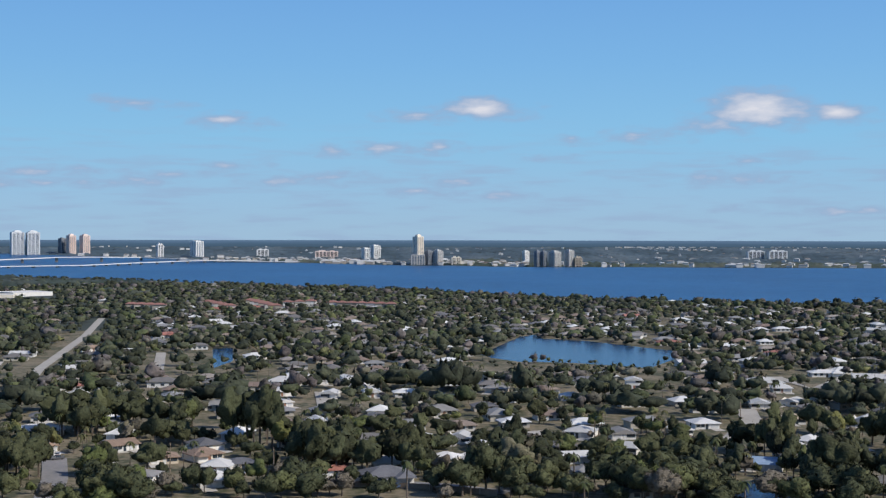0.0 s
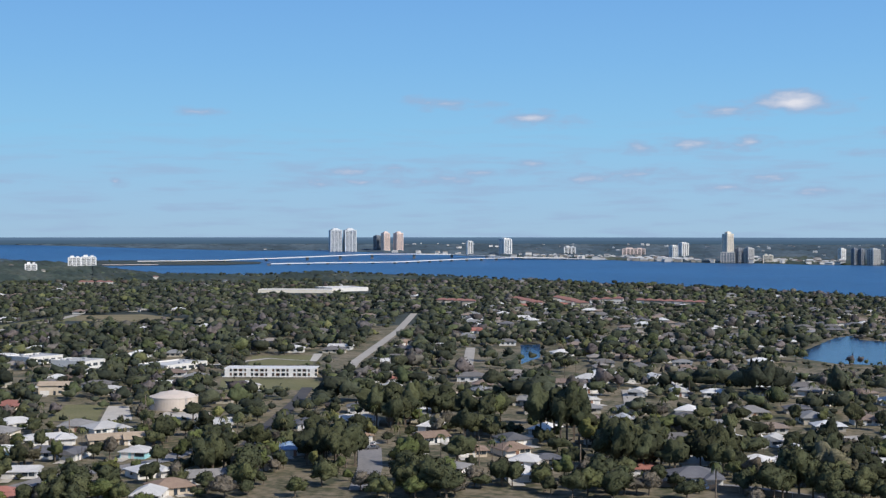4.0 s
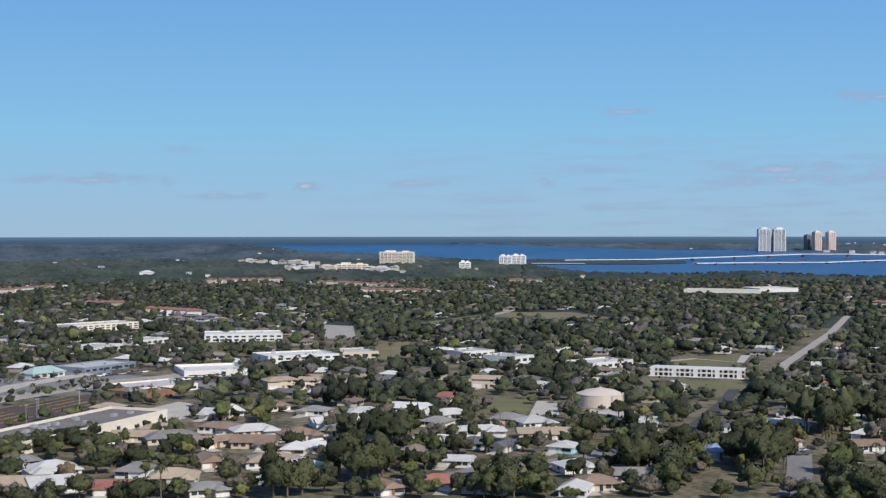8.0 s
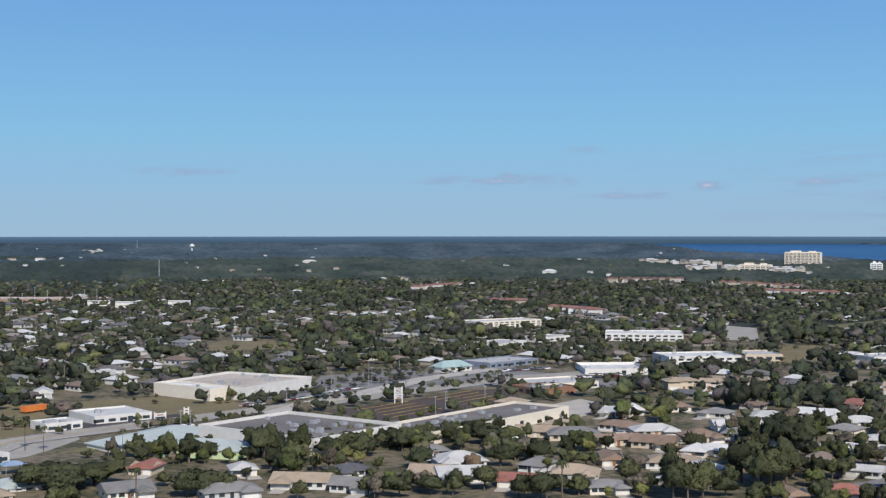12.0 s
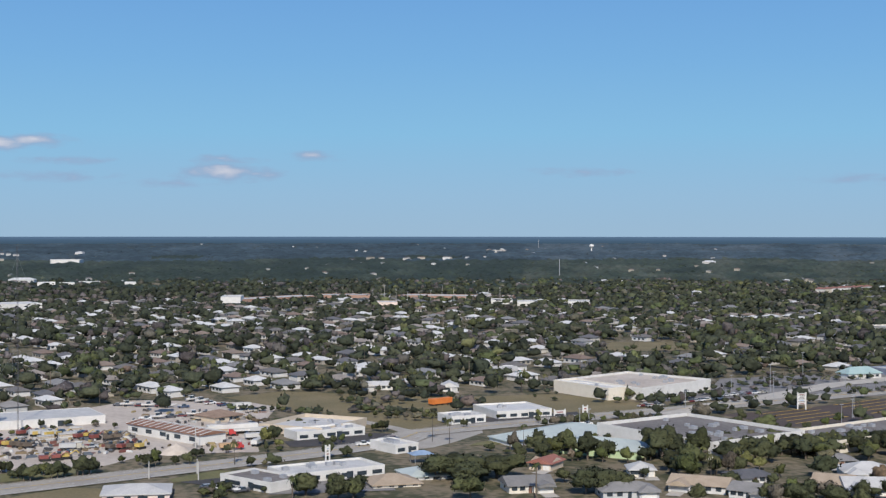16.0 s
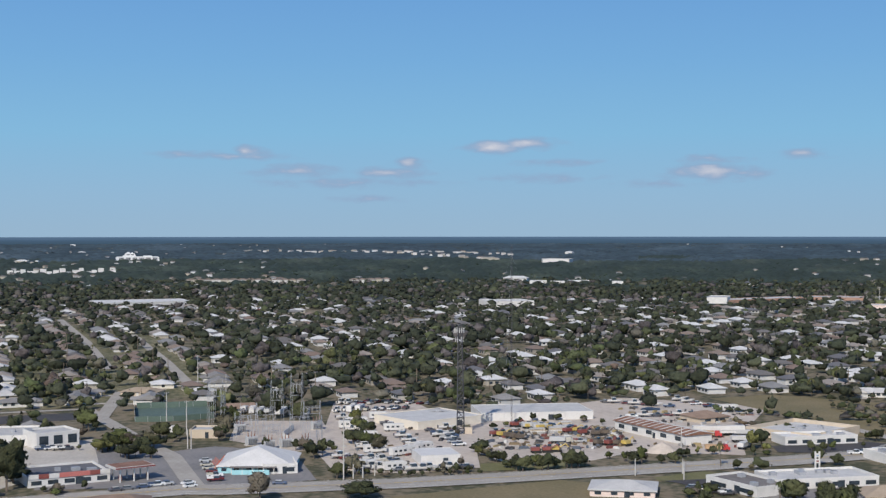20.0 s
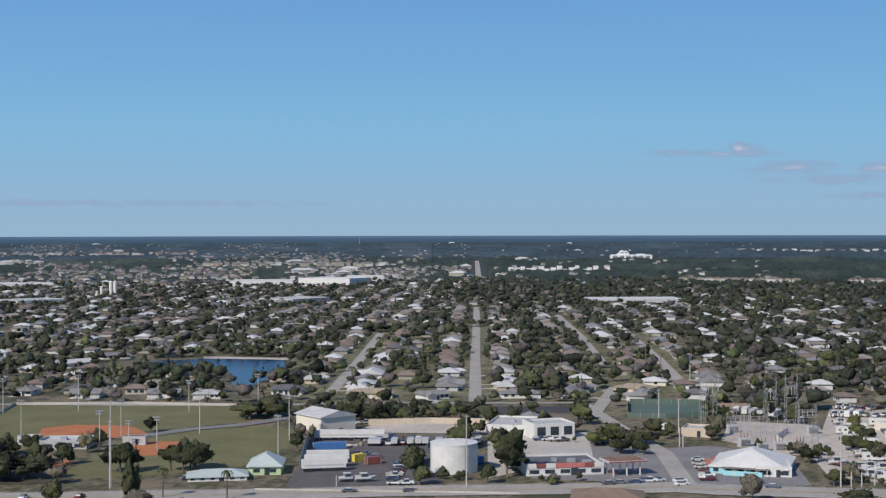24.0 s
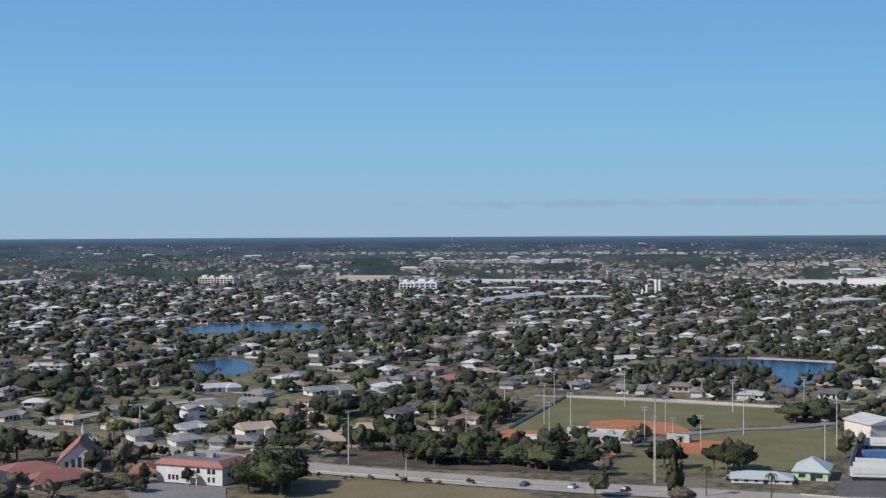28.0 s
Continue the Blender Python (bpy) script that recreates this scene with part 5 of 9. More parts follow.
# the row of flats with recessed bays
def flats():
    m, s, w = stand(21.72, 766, 18.02, 758)
    ob = thing("apartment_row", m, "long white two-storey apartment row with recessed dark bays", "apartments")
    plot(m, w, 14)
    mark([(m @ Vector((k * w / 2, y, 0)))[:2] for k, y in ((-1, 0), (1, 0), (1, -45), (-1, -45))], 1)
    part("wall", Shape().box(0, 8, 0, w, 12, 4.3), "beige", ob)
    part("roof", Shape().box(0, 7.4, 4.3, w + 1, 14.6, 0.4), "roof_white", ob)
    part("walkway", Shape().box(0, 0.8, 2.1, w, 2.4, 0.25).box(0, -0.3, 2.35, w, 0.15, 0.6), "white", ob)
    part("ground_slab", Shape().box(0, 0.8, 0, w + 2, 5, 0.3), "white", ob)
    for i in range(17):
        x = -w / 2 + (i + 0.5) * w / 17
        part("column", Shape().box(x, -0.1, 0.3, 0.7 if i % 4 else 2.6, 0.5, 4.0), "white", ob)
        for k in range(2):
            part("window", Shape().box(x + w / 34, 2.0, 0.4 + 2.1 * k, w / 17 * 0.7, 0.2, 1.5), "rust" if (i + k) % 3 == 0 else "glass", ob)


flats()

# cylindrical tanks
def tank(a, d, width, height, wall, label, dome=0.12):
    x, y = flat(a, d)
    r = width / 2
    ob = thing("storage_tank", Matrix.Translation((x, y, 0)) @ Matrix.Rotation(radians(a), 4, "Z"), label, "tank")
    mark([(x + r * math.cos(i * math.tau / 16), y + r * math.sin(i * math.tau / 16)) for i in range(16)], 1, 3)
    mark([flat(a - 1.0, d), flat(a + 1.0, d), flat(a + 1.0, d - 75), flat(a - 1.0, d - 75)], 4)
    s = Shape()
    s.tube((0, 0, -0.2), (0, 0, height), r, r, 48)
    part("shell", s, wall, ob)
    t = Shape().tube((0, 0, height), (0, 0, height + width * dome * 0.6), r, r * 0.62, 48).tube((0, 0, height + width * dome * 0.6), (0, 0, height + width * dome), r * 0.62, r * 0.1, 48)
    part("dome", t, wall, ob)
    part("rim", Shape().tube((0, 0, height - 0.35), (0, 0, height + 0.05), r + 0.15, r + 0.15, 48), wall, ob)
    lad = Shape()
    for k in (-0.3, 0.3):
        lad.box(k + r * 0.5, -r * 0.9, 0, 0.1, 0.1, height + 0.8)
    for i in range(int(height / 0.6)):
        lad.box(r * 0.5, -r * 0.9, 0.4 + i * 0.6, 0.6, 0.08, 0.08)
    part("ladder", lad, "steel", ob)
    part("vent", Shape().tube((0, 0, height + width * dome), (0, 0, height + width * dome + 0.5), 0.4, 0.4, 12), wall, ob)
    return ob


tank(23.76, 633, 21.5, 5.6, "tank_tan", "tan cylindrical water tank with a low dome")
tank(103.12, 456, 15.6, 9.6, "white", "white cylindrical water tank with a ladder", 0.04)

# big box store, mall roofs, school
flat_building(58.69, 685, 56.43, 652, 6.0, 14, "cream", "roof_white", "superstore_wing", "cream stockroom wing of a superstore", 0, "store", 0.8, 1, door=False, far_top=False)
flat_building(55.05, 655, 52.28, 701, 6.0, 52, "white", "shell", "superstore_building", "very large cream superstore with a white flat roof", 0, "store", 1.2, 12, far_top=False)
flat_building(56.90, 530, 52.20, 488, 6.5, 49, "white", "roof_flat", "mall_building", "large flat-roofed mall building with a white parapet", 0, "store", 1.4, 14, door=False, far_top=False)
flat_building(47.20, 514, 41.60, 592, 4.8, 28, "cream", "roof_flat", "strip_mall", "long beige strip mall with grey roof and white parapet", 0, "store", 1.2, 18, far_top=False)


def hipped(a1, d1, a2, d2, h, depth, wall, roof, name, label, rise=3.0, gable=False, windows=4, category="building"):
    m, s, w = stand(a1, d1, a2, d2)
    ob = thing(name, m, label, category)
    plot(m, w, depth)
    part("wall", Shape().box(0, depth / 2, -0.2, w, depth, h + 0.2), wall, ob)
    part("roof", Shape().hip(0, depth / 2, h, w + 1.2, depth + 1.2, rise, 1.0 if gable else 0.5, 0.35), roof, ob)
    for i in range(windows):
        part("window", Shape().box((i + 0.5) / windows * w - w / 2, -0.03, h * 0.3, w / windows * 0.4, 0.14, h * 0.4), "glass", ob)
    part("door", Shape().box(w * 0.07, -0.04, 0, 1.6, 0.16, min(2.3, h * 0.8)), "glass", ob)
    return ob


hipped(124.31, 1481, 121.55, 1667, 3.0, 20, "white", "roof_white", "warehouse", "long white covered walkway building", 3.2, True, 0)
hipped(58.63, 497, 55.27, 484, 3.2, 20, "green_wall", "roof_sage", "school_building", "pale green school wing with a sage metal roof", 2.4)
hipped(58.67, 517, 55.86, 553, 1.2, 26, "green_wall", "roof_sage", "school_building", "pale green school hall with a sage metal roof", 2.6)
hipped(60.44, 510, 58.67, 520, 1.8, 16, "white", "roof_sage", "school_building", "white school wing with a sage metal roof", 2.4)
hipped(46.87, 772, 45.63, 786, 3.0, 10, "white", "roof_teal", "restaurant_building", "white restaurant with a teal metal roof", 3.2)
hipped(64.66, 439, 62.79, 444, 1.4, 14, "white", "roof_sage", "office_building", "white office with a pale metal roof", 2.2)
flat_building(70.89, 551, 68.26, 535, 5.3, 34, "beige", "roof_light", "workshop_building", "beige workshop with stepped parapet", 0, parapet=1.6)
flat_building(69.34, 526, 66.53, 539, 2.1, 12, "white", "roof_white", "office_building", "long white office with a colonnade front", 1, bays=1)
flat_building(61.03, 584, 58.77, 595, 4.6, 26, "white", "roof_white", "church_hall", "white hall with a stepped parapet", 1)
flat_building(62.91, 567, 61.50, 574, 3.3, 14, "white", "roof_light", "office_building", "small office with a pale blue roof", 1)
flat_building(72.48, 439, 70.44, 421, 3.5, 14, "white", "roof_flat", "shop_building", "white shop under a grey flat roof", 1, bays=2)
flat_building(69.60, 435, 65.71, 451, 3.6, 17, "white", "roof_light", "shop_building", "long white shop row with roof units", 1, units=8)
flat_building(65.25, 492, 64.31, 498, 1.4, 16, "white", "roof_white", "shop_building", "small white roadside shop under a flat roof", 1)
hipped(77.22, 416, 74.53, 415, 2.3, 15, "pink", "roof_light", "shop_building", "pink-fronted shop with a low grey roof", 1.8, False, 4)
hipped(66.18, 426, 64.19, 430, 1.2, 14, "cream", "roof_tan", "office_building", "cream building with a tan roof", 2.2)

# the machinery yard
flat_building(81.70, 577, 77.07, 587, 6.7, 28, "white", "roof_light", "warehouse", "cream metal warehouse with roller doors", 0, units=0, parapet=0.3)
flat_building(84.34, 551, 81.58, 573, 6.2, 30, "cream", "roof_light", "warehouse", "cream low warehouse with a pale roof", 0, units=0, parapet=0.4)
striped_shed = hipped(76.18, 557, 73.30, 519, 4.0, 12, "white", "rust", "shed", "long white shed with a rust-striped metal roof", 1.1, True, 5, "shed")
shed_width = stand(76.18, 557, 73.30, 519)[2]
for i in range(13):
    x = (i / 12 - 0.5) * (shed_width + 0.9)
    part("roof_batten", Shape().tube((x, -0.6, 4.0), (x, 6.0, 5.1), 0.22, 0.22, 4).tube((x, 6.0, 5.1), (x, 12.6, 4.0), 0.22, 0.22, 4), "roof_light", striped_shed)
hipped(72.70, 579, 71.56, 588, 2.4, 14, "beige", "roof_brown", "shed", "small beige brown-roofed shed", 2.0, False, 2, "shed")
flat_building(84.22, 468, 82.57, 471, 4.8, 16, "white", "roof_white", "shed", "white canvas storage shed", 0, "shed", 0.2, 0)
# restaurant with pale tent-like roof
hipped(92.61, 459, 89.54, 456, 2.6, 26, "aqua", "roof_white", "restaurant_building", "restaurant with pale ribbed roof and aqua walls", 4.6, False, 6)
m, s_, w_ = stand(92.61, 459, 89.54, 456)
ob = thing("porch", m, "low grey porch roof on aqua walls at a restaurant", "porch")
part("porch_wall", Shape().box(-w_ * 0.05, -2.6, 0, w_ * 0.5, 0.3, 1.6), "aqua", ob)
part("porch_roof", Shape().box(-w_ * 0.02, -1.4, 2.3, w_ * 0.62, 3.2, 0.2), "roof_flat", ob)
for i in range(5):
    part("post", Shape().box(-w_ * 0.02 + (i - 2) * w_ * 0.14, -2.7, 0, 0.18, 0.18, 2.3), "white", ob)
ob = thing("slanted_frame", m @ Matrix.Translation((-w_ / 2 - 0.5, 0, 0)), "red slanted timber props beside a restaurant", "frame")
for i in range(5):
    part("prop", Shape().tube((-1.8, 1.0 + i * 2.2, 0), (1.4, 1.0 + i * 2.2, 4.4), 0.16, 0.16, 5), "orange_red", ob)
    part("stay", Shape().tube((-1.8, 2.0 + i * 2.2, 3.6), (1.2, 1.0 + i * 2.2, 1.2), 0.10, 0.10, 5), "orange_red", ob)
flat_building(90.75, 455, 89.34, 456, 4.4, 14, "white", "roof_white", "restaurant_wing", "white flat restaurant wing", 1, units=0)
flat_building(93.75, 539, 92.61, 537, 4.0, 12, "beige", "roof_light", "substation_building", "plain beige control building", 0, units=0, door=True)
# fuel shop and workshop
flat_building(100.10, 446, 96.91, 452, 4.2, 22, "white", "roof_dark", "shop_building", "white and red fuel shop with a grey roof", 1, units=3)
m, s_, w_ = stand(100.10, 446, 96.91, 452)
ob = thing("shop_fascia", m @ Matrix.Translation((0, -0.12, 0)), "red and white fascia band of the fuel shop", "sign")
for i in range(8):
    part("fascia_panel", Shape().box((i - 3.5) * w_ / 8, -0.1, 2.6, w_ / 8 - 0.05, 0.12, 1.5), "red" if i in (1, 6) else "pink_sign" if i in (3, 4, 5) else "white", ob)
m, s_, w_ = stand(96.68, 446, 95.12, 451)
ob = thing("fuel_canopy", m, "white fuel canopy with red edge on posts", "canopy")
plot(m, w_, 9)
part("roof_slab", Shape().box(0, 4.5, 4.4, w_, 9, 0.7), "roof_white", ob)
part("roof_sheet", Shape().box(0, 4.5, 5.1, w_ - 0.8, 8.2, 0.06), "rust", ob, "rust-brown canopy top")
part("fascia", Shape().box(0, -0.03, 4.55, w_ + 0.1, 0.08, 0.4), "red", ob, "red fascia stripe")
for i in (-0.35, 0, 0.35):
    for k in (1.5, 7.5):
        part("post", Shape().box(i * w_, k, 0, 0.4, 0.4, 4.4), "white", ob)
for i in (-0.35, 0, 0.35):
    part("pump", Shape().box(i * w_ + 1.2, 4.5, 0.1, 0.8, 0.6, 1.8), "red", ob)
flat_building(101.77, 536, 99.87, 533, 7.4, 26, "white", "roof_light", "workshop_building", "white workshop with grey roof", 0, units=1)
# dark panes stand in for the shade inside the garage's open bays
flat_building(99.76, 524, 98.11, 530, 6.0, 14, "white", "roof_light", "workshop_building", "white garage with three dark panes as shaded open bays", 1, units=1, window_height=0.62, door=False, far_top=False)
hipped(108.63, 536, 107.22, 545, 7.1, 18, "cream", "roof_light", "workshop_building", "tan metal workshop with grey roof", 2.2, True, 0)
hipped(111.64, 453, 110.30, 452, 3.0, 15, "green_wall", "roof_sage", "pavilion", "green pavilion with a sage hip roof", 3.4, False, 2)
hipped(114.10, 444, 111.69, 444, 1.6, 10, "white", "roof_sage", "pavilion", "long low green-roofed clubhouse", 1.6, False, 6)
# the ballpark
flat_building(119.93, 523, 118.07, 519, 2.3, 12, "grey_wall", "roof_light", "clubhouse", "grey ballpark clubhouse with a pale roof", 1, units=1)
flat_building(120.77, 537, 120.02, 534, 1.3, 5, "grey_wall", "roof_light", "dugout", "grey roofed dugout shelter", 1, units=0)
flat_building(122.85, 516, 121.91, 512, 1.2, 4, "white", "roof_light", "dugout", "low white ballpark dugout", 0, units=0, parapet=0.2)
flat_building(116.69, 525, 115.78, 523, 1.5, 4, "grey_wall", "roof_dark", "dugout", "low grey ballpark dugout", 0, units=0, parapet=0.2)

# church and parish house
def church():
    m, s, w = stand(141.63, 476, 139.87, 475)
    ob = thing("church", m, "white church with a steep terracotta roof and a slim spire", "church")
    plot(m, w, 22)
    h, w2, dep, rise = 3.4, 13.5, 20.0, 6.4
    part("wall", Shape().box(0, dep / 2, -0.2, w2, dep, h + 0.2), "white", ob)
    g = Shape()
    for y in (0.1, dep - 0.1):
        g.add([(-w2 / 2, y - 0.1, h), (w2 / 2, y - 0.1, h), (0, y - 0.1, h + rise * 0.94), (-w2 / 2, y + 0.1, h), (w2 / 2, y + 0.1, h), (0, y + 0.1, h + rise * 0.94)], [(0, 1, 2), (4, 3, 5), (1, 4, 5, 2), (3, 0, 2, 5), (0, 3, 4, 1)])
    part("gable_wall", g, "white", ob)
    r = Shape()
    e = 0.8
    for k in (-1, 1):
        x = k * (w2 / 2 + e)
        r.add([(x, -e, h - 0.7), (x, dep + e, h - 0.7), (0, dep + e, h + rise), (0, -e, h + rise), (x, -e, h - 0.3), (x, dep + e, h - 0.3), (0, dep + e, h + rise + 0.4), (0, -e, h + rise + 0.4)], [(0, 1, 2, 3), (4, 7, 6, 5), (0, 3, 7, 4), (1, 5, 6, 2), (0, 4, 5, 1)])
    part("roof", r, "roof_red", ob, "steep terracotta tiled roof")
    part("spire", Shape().box(0, dep - 1.2, h + rise - 0.5, 1.0, 1.0, 1.8).tube((0, dep - 1.2, h + rise + 1.2), (0, dep - 1.2, h + rise + 4.5), 0.5, 0.06, 8), "white", ob)
    for i in (-2, -1, 0, 1, 2):
        part("window", Shape().box(i * 2.0, -0.05, 1.6, 1.1, 0.2, 3.4 - abs(i) * 0.7), "glass", ob)


church()
hipped(143.78, 470, 141.23, 476, 0.8, 16, "beige", "roof_red", "parish_building", "low beige parish wing with a terracotta roof", 2.8)
hipped(142.50, 446, 139.87, 460, 1.5, 14, "beige", "roof_red", "parish_building", "low parish wing with a terracotta roof", 2.6)
def parish_hall():
    m, s, w = stand(137.70, 452, 135.05, 438)
    dep, h = 15.0, 5.6
    ob = thing("parish_hall", m, "white two-storey parish hall with terracotta roof skirt", "hall")
    plot(m, w, dep)
    part("wall", Shape().box(0, dep / 2, -0.2, w, dep, h + 0.2), "white", ob)
    part("roof_skirt", Shape().box(0, dep / 2, h, w + 1.4, dep + 1.4, 0.25).box(0, dep / 2, h + 0.25, w + 1.2, dep + 1.2, 1.5, 0, 0.82), "roof_red", ob, "terracotta tiled roof skirt")
    part("flat_roof", Shape().box(0, dep / 2, h + 1.75, (w + 1.2) * 0.8, (dep + 1.2) * 0.8, 0.12), "roof_flat", ob)
    for x in (-0.16, 0.14):
        part("roof_unit", Shape().box(x * w, dep * 0.5, h + 1.87, 2.4, 1.8, 1.3), "steel", ob)
    for x in (-0.30, -0.24, -0.18, -0.02, 0.30, 0.37):
        part("window", Shape().box(x * w, -0.03, 0.9, 0.9, 0.16, 1.6), "glass", ob)
    for x in (0.14, 0.30, 0.37):
        part("arched_window", Shape().box(x * w, -0.03, 3.5, 1.2, 0.16, 1.0).tube((x * w, 0.05, 4.5), (x * w, -0.11, 4.5), 0.6, 0.6, 12), "glass", ob)
    part("porch_roof", Shape().hip(0.1 * w, -1.2, 2.6, 4.4, 2.8, 1.0, 0.5, 0.15), "roof_tan", ob)
    for x in (-1.8, 1.8):
        part("porch_post", Shape().box(0.1 * w + x, -2.2, 0, 0.25, 0.25, 2.6), "white", ob)


parish_hall()
hipped(138.76, 456, 137.63, 455, 2.1, 14, "beige", "roof_red", "parish_building", "low beige wing with a terracotta roof", 2.4)

# sight strips before open places, kept low for the camera's view
for near_a, far_a, near_d, far_d in (
    (28.9, 25.2, 540, 600), (35.3, 33.7, 930, 1022), (33.3, 31.3, 770, 845), (31.4, 30.2, 1095, 1130), (30.2, 27.5, 1160, 1200), (28.0, 23.0, 1180, 1245), (20.6, 15.6, 1660, 1800), (22.0, 17.7, 672, 700), (20.9, 18.0, 770, 830),
    (52.0, 43.5, 560, 585), (57.0, 53.0, 880, 915), (63.4, 55.0, 560, 600), (40.2, 36.9, 930, 1003), (136.4, 133.4, 730, 785), (136.6, 130.8, 1040, 1110), (112.4, 109.6, 660, 710), (-1.4, -9.7, 790, 860), (10.0, 8.4, 780, 835), (77.3, 69.2, 468, 505), (65.0, 60.5, 478, 545),
):
    keep_low([(near_a, near_d), (far_a, near_d), (far_a, far_d), (near_a, far_d)])

# ---- houses ----
far_houses = Shape()
rng = random.Random(11)


def plain_house(a, d, w, dep, turn, roof_tint, wall_tint, h=2.8, s=1.0):
    """A bungalow of the far districts, joined with its like."""
    p, s = at(a, d)
    y = radians(a + turn)
    c, n = math.cos(y), math.sin(y)
    q = Shape()
    q.slot, q.t = 0, wall_tint
    q.box(0, 0, -0.3 * s, w * s, dep * s, (h - 0.1) * s)
    q.slot, q.t = 1, roof_tint
    q.hip(0, 0, (h - 0.35) * s, (w + 1.6) * s, (dep + 1.6) * s, dep * 0.21 * s, 0.5)
    if d < 1600:
        q.slot, q.t = 2, 0.0
        for k in (-0.3, 0.02, 0.3):
            q.box(k * w * s, -dep / 2 * s, 0.9 * s, 1.9 * s, 0.2, 1.2 * s)
    o = len(far_houses.v)
    far_houses.v += [(p.x + c * x - n * yy, p.y + n * x + c * yy, p.z + z) for x, yy, z in q.v]
    far_houses.f += [[o + i for i in f] for f in q.f]
    far_houses.k += q.k
    far_houses.tints += q.tints
    if d < FLAT:
        mark([(p.x + c * x - n * yy, p.y + n * x + c * yy) for x, yy in ((-w / 2, -dep / 2), (w / 2, -dep / 2), (w / 2, dep / 2), (-w / 2, dep / 2))], 1, 1.5)


G, D, B_, TN, R, W, L, BL = "roof_grey", "roof_dark", "roof_brown", "roof_tan", "roof_red", "roof_white", "roof_light", "roof_blue"
house(16.28, 567, 18.1, W, "white", 6)
house(16.11, 522, 9.6, B_)
house(13.85, 479, 7.5, L, "white", 20)
house(12.64, 452, 11.5, G, "white")
house(12.98, 519, 10.6, B_, "white")
house(13.36, 547, 6.7, W)
house(9.40, 465, 9.5, W, "white", -15)
house(8.26, 470, 8.9, D)
house(9.29, 439, 10.8, W, "white", 10)
house(9.52, 513, 10.5, D)
house(9.63, 491, 11.1, B_)
house(11.45, 487, 10.0, B_)
house(8.67, 540, 9.7, W, "white", -20)
house(13.58, 721, 11.8, G, "white", 0)
house(15.12, 728, 11.3, R, "white", 5)
house(15.01, 684, 9.5, W)
house(12.69, 649, 16.5, TN)
house(12.80, 925, 19.0, L, "white")
house(14.24, 962, 16.6, B_)
house(17.01, 929, 15.2, L)
house(15.06, 820, 14.1, W)
house(11.45, 1076, 17.6, R)
house(10.38, 1017, 16.7, W)
house(9.45, 1237, 16.2, W, "cream")
house(8.49, 1148, 15.1, L)
house(7.43, 1107, 16.3, L)
house(7.68, 883, 13.0, W)
house(6.75, 728, 13.7, L, "white")
house(6.64, 682, 9.5, L)
house(6.52, 638, 7.3, W)
house(9.13, 1433, 27.0, R, "beige")
house(9.52, 1572, 19.3, R, "beige")
house(7.52, 1461, 29.9, R, "beige")
house(7.80, 1604, 21.0, R, "beige")
house(11.90, 1499, 17.2, R, "beige")
house(5.12, 568, 7.9, L, "white")
house(3.09, 562, 12.9, TN, "cream")
house(4.47, 454, 11.2, R, "white", 4)
house(2.19, 441, 15.5, D, "white", 12, 13, 1, False)
house(0.03, 463, 4.9, W, "cream", -20, 8, 2)
house(-0.74, 474, 7.4, W, "white")
house(-0.67, 524, 8.6, L, "white")
house(-2.27, 534, 5.3, W, "white")
house(2.71, 605, 8.9, W)
house(4.73, 671, 7.7, W)
house(2.90, 675, 7.2, W)
house(5.36, 732, 16.2, L, "white")
house(3.72, 739, 9.7, W)
house(-2.15, 692, 11.3, G)
house(-2.67, 655, 7.5, W)
house(-5.59, 543, 10.7, L, "white", -15)
house(-5.50, 481, 11.0, L, "white", 18)
house(-0.04, 605, 12.9, G)
house(-7.52, 541, 9.3, G, "white")
house(-7.52, 506, 9.5, L)
house(-9.93, 555, 7.7, W, "white", 22)
house(-10.89, 576, 10.4, W, "white", 22)
house(-12.83, 478, 17.2, BL, "white", -5)
house(-10.56, 717, 10.6, BL, "aqua")
house(-7.91, 717, 6.5, W, "white", 5, 9, 2)
house(-13.20, 741, 20.0, L, "beige", 14, 14, 1, False)
house(-13.86, 717, 9.4, L)
house(-13.02, 649, 9.0, W, "white")
house(-14.09, 661, 8.1, L)
house(-14.69, 536, 7.0, W, "white")
house(-14.38, 525, 6.9, L)
house(-14.42, 599, 7.9, TN)
house(-15.62, 803, 17.8, W, "white")
house(-17.24, 779, 16.6, L)
house(-16.97, 598, 9.3, L)
house(-17.58, 452, 6.3, G)
house(-10.33, 845, 16.6, W, "white", 20)
house(-9.35, 1006, 16.5, R, "white")
house(-7.85, 1316, 14.0, R, "white")
house(-7.74, 1066, 15.7, G, "white")
house(-17.23, 1174, 33.7, W, "white")
house(-13.75, 929, 15.2, R)
house(47.70, 439, 10.1, TN, "cream")
house(45.93, 435, 15.3, L, "white", 12, 13)
house(43.66, 428, 13.7, R, "beige", -10)
house(45.97, 462, 16.3, L, "white", 14, 13)
house(43.21, 455, 8.6, G, "white", -25)
house(41.41, 440, 14.8, TN, "white", -6)
house(39.93, 419, 12.0, G)
house(39.75, 469, 7.7, B_, "beige")
house(43.43, 499, 13.1, W, "white")
house(41.34, 525, 19.4, G, "beige")
house(43.03, 532, 16.1, TN)
house(42.01, 551, 12.6, TN, "cream")
house(39.58, 514, 15.6, B_, "beige")
house(39.70, 551, 14.9, B_, "white")
house(39.78, 591, 11.6, W)
house(38.89, 600, 6.9, W)
house(37.97, 539, 17.2, W, "beige")
house(38.20, 509, 15.4, B_)
house(37.40, 465, 16.8, TN, "white", -4, 13)
house(37.04, 614, 10.6, B_)
house(36.53, 491, 8.0, W)
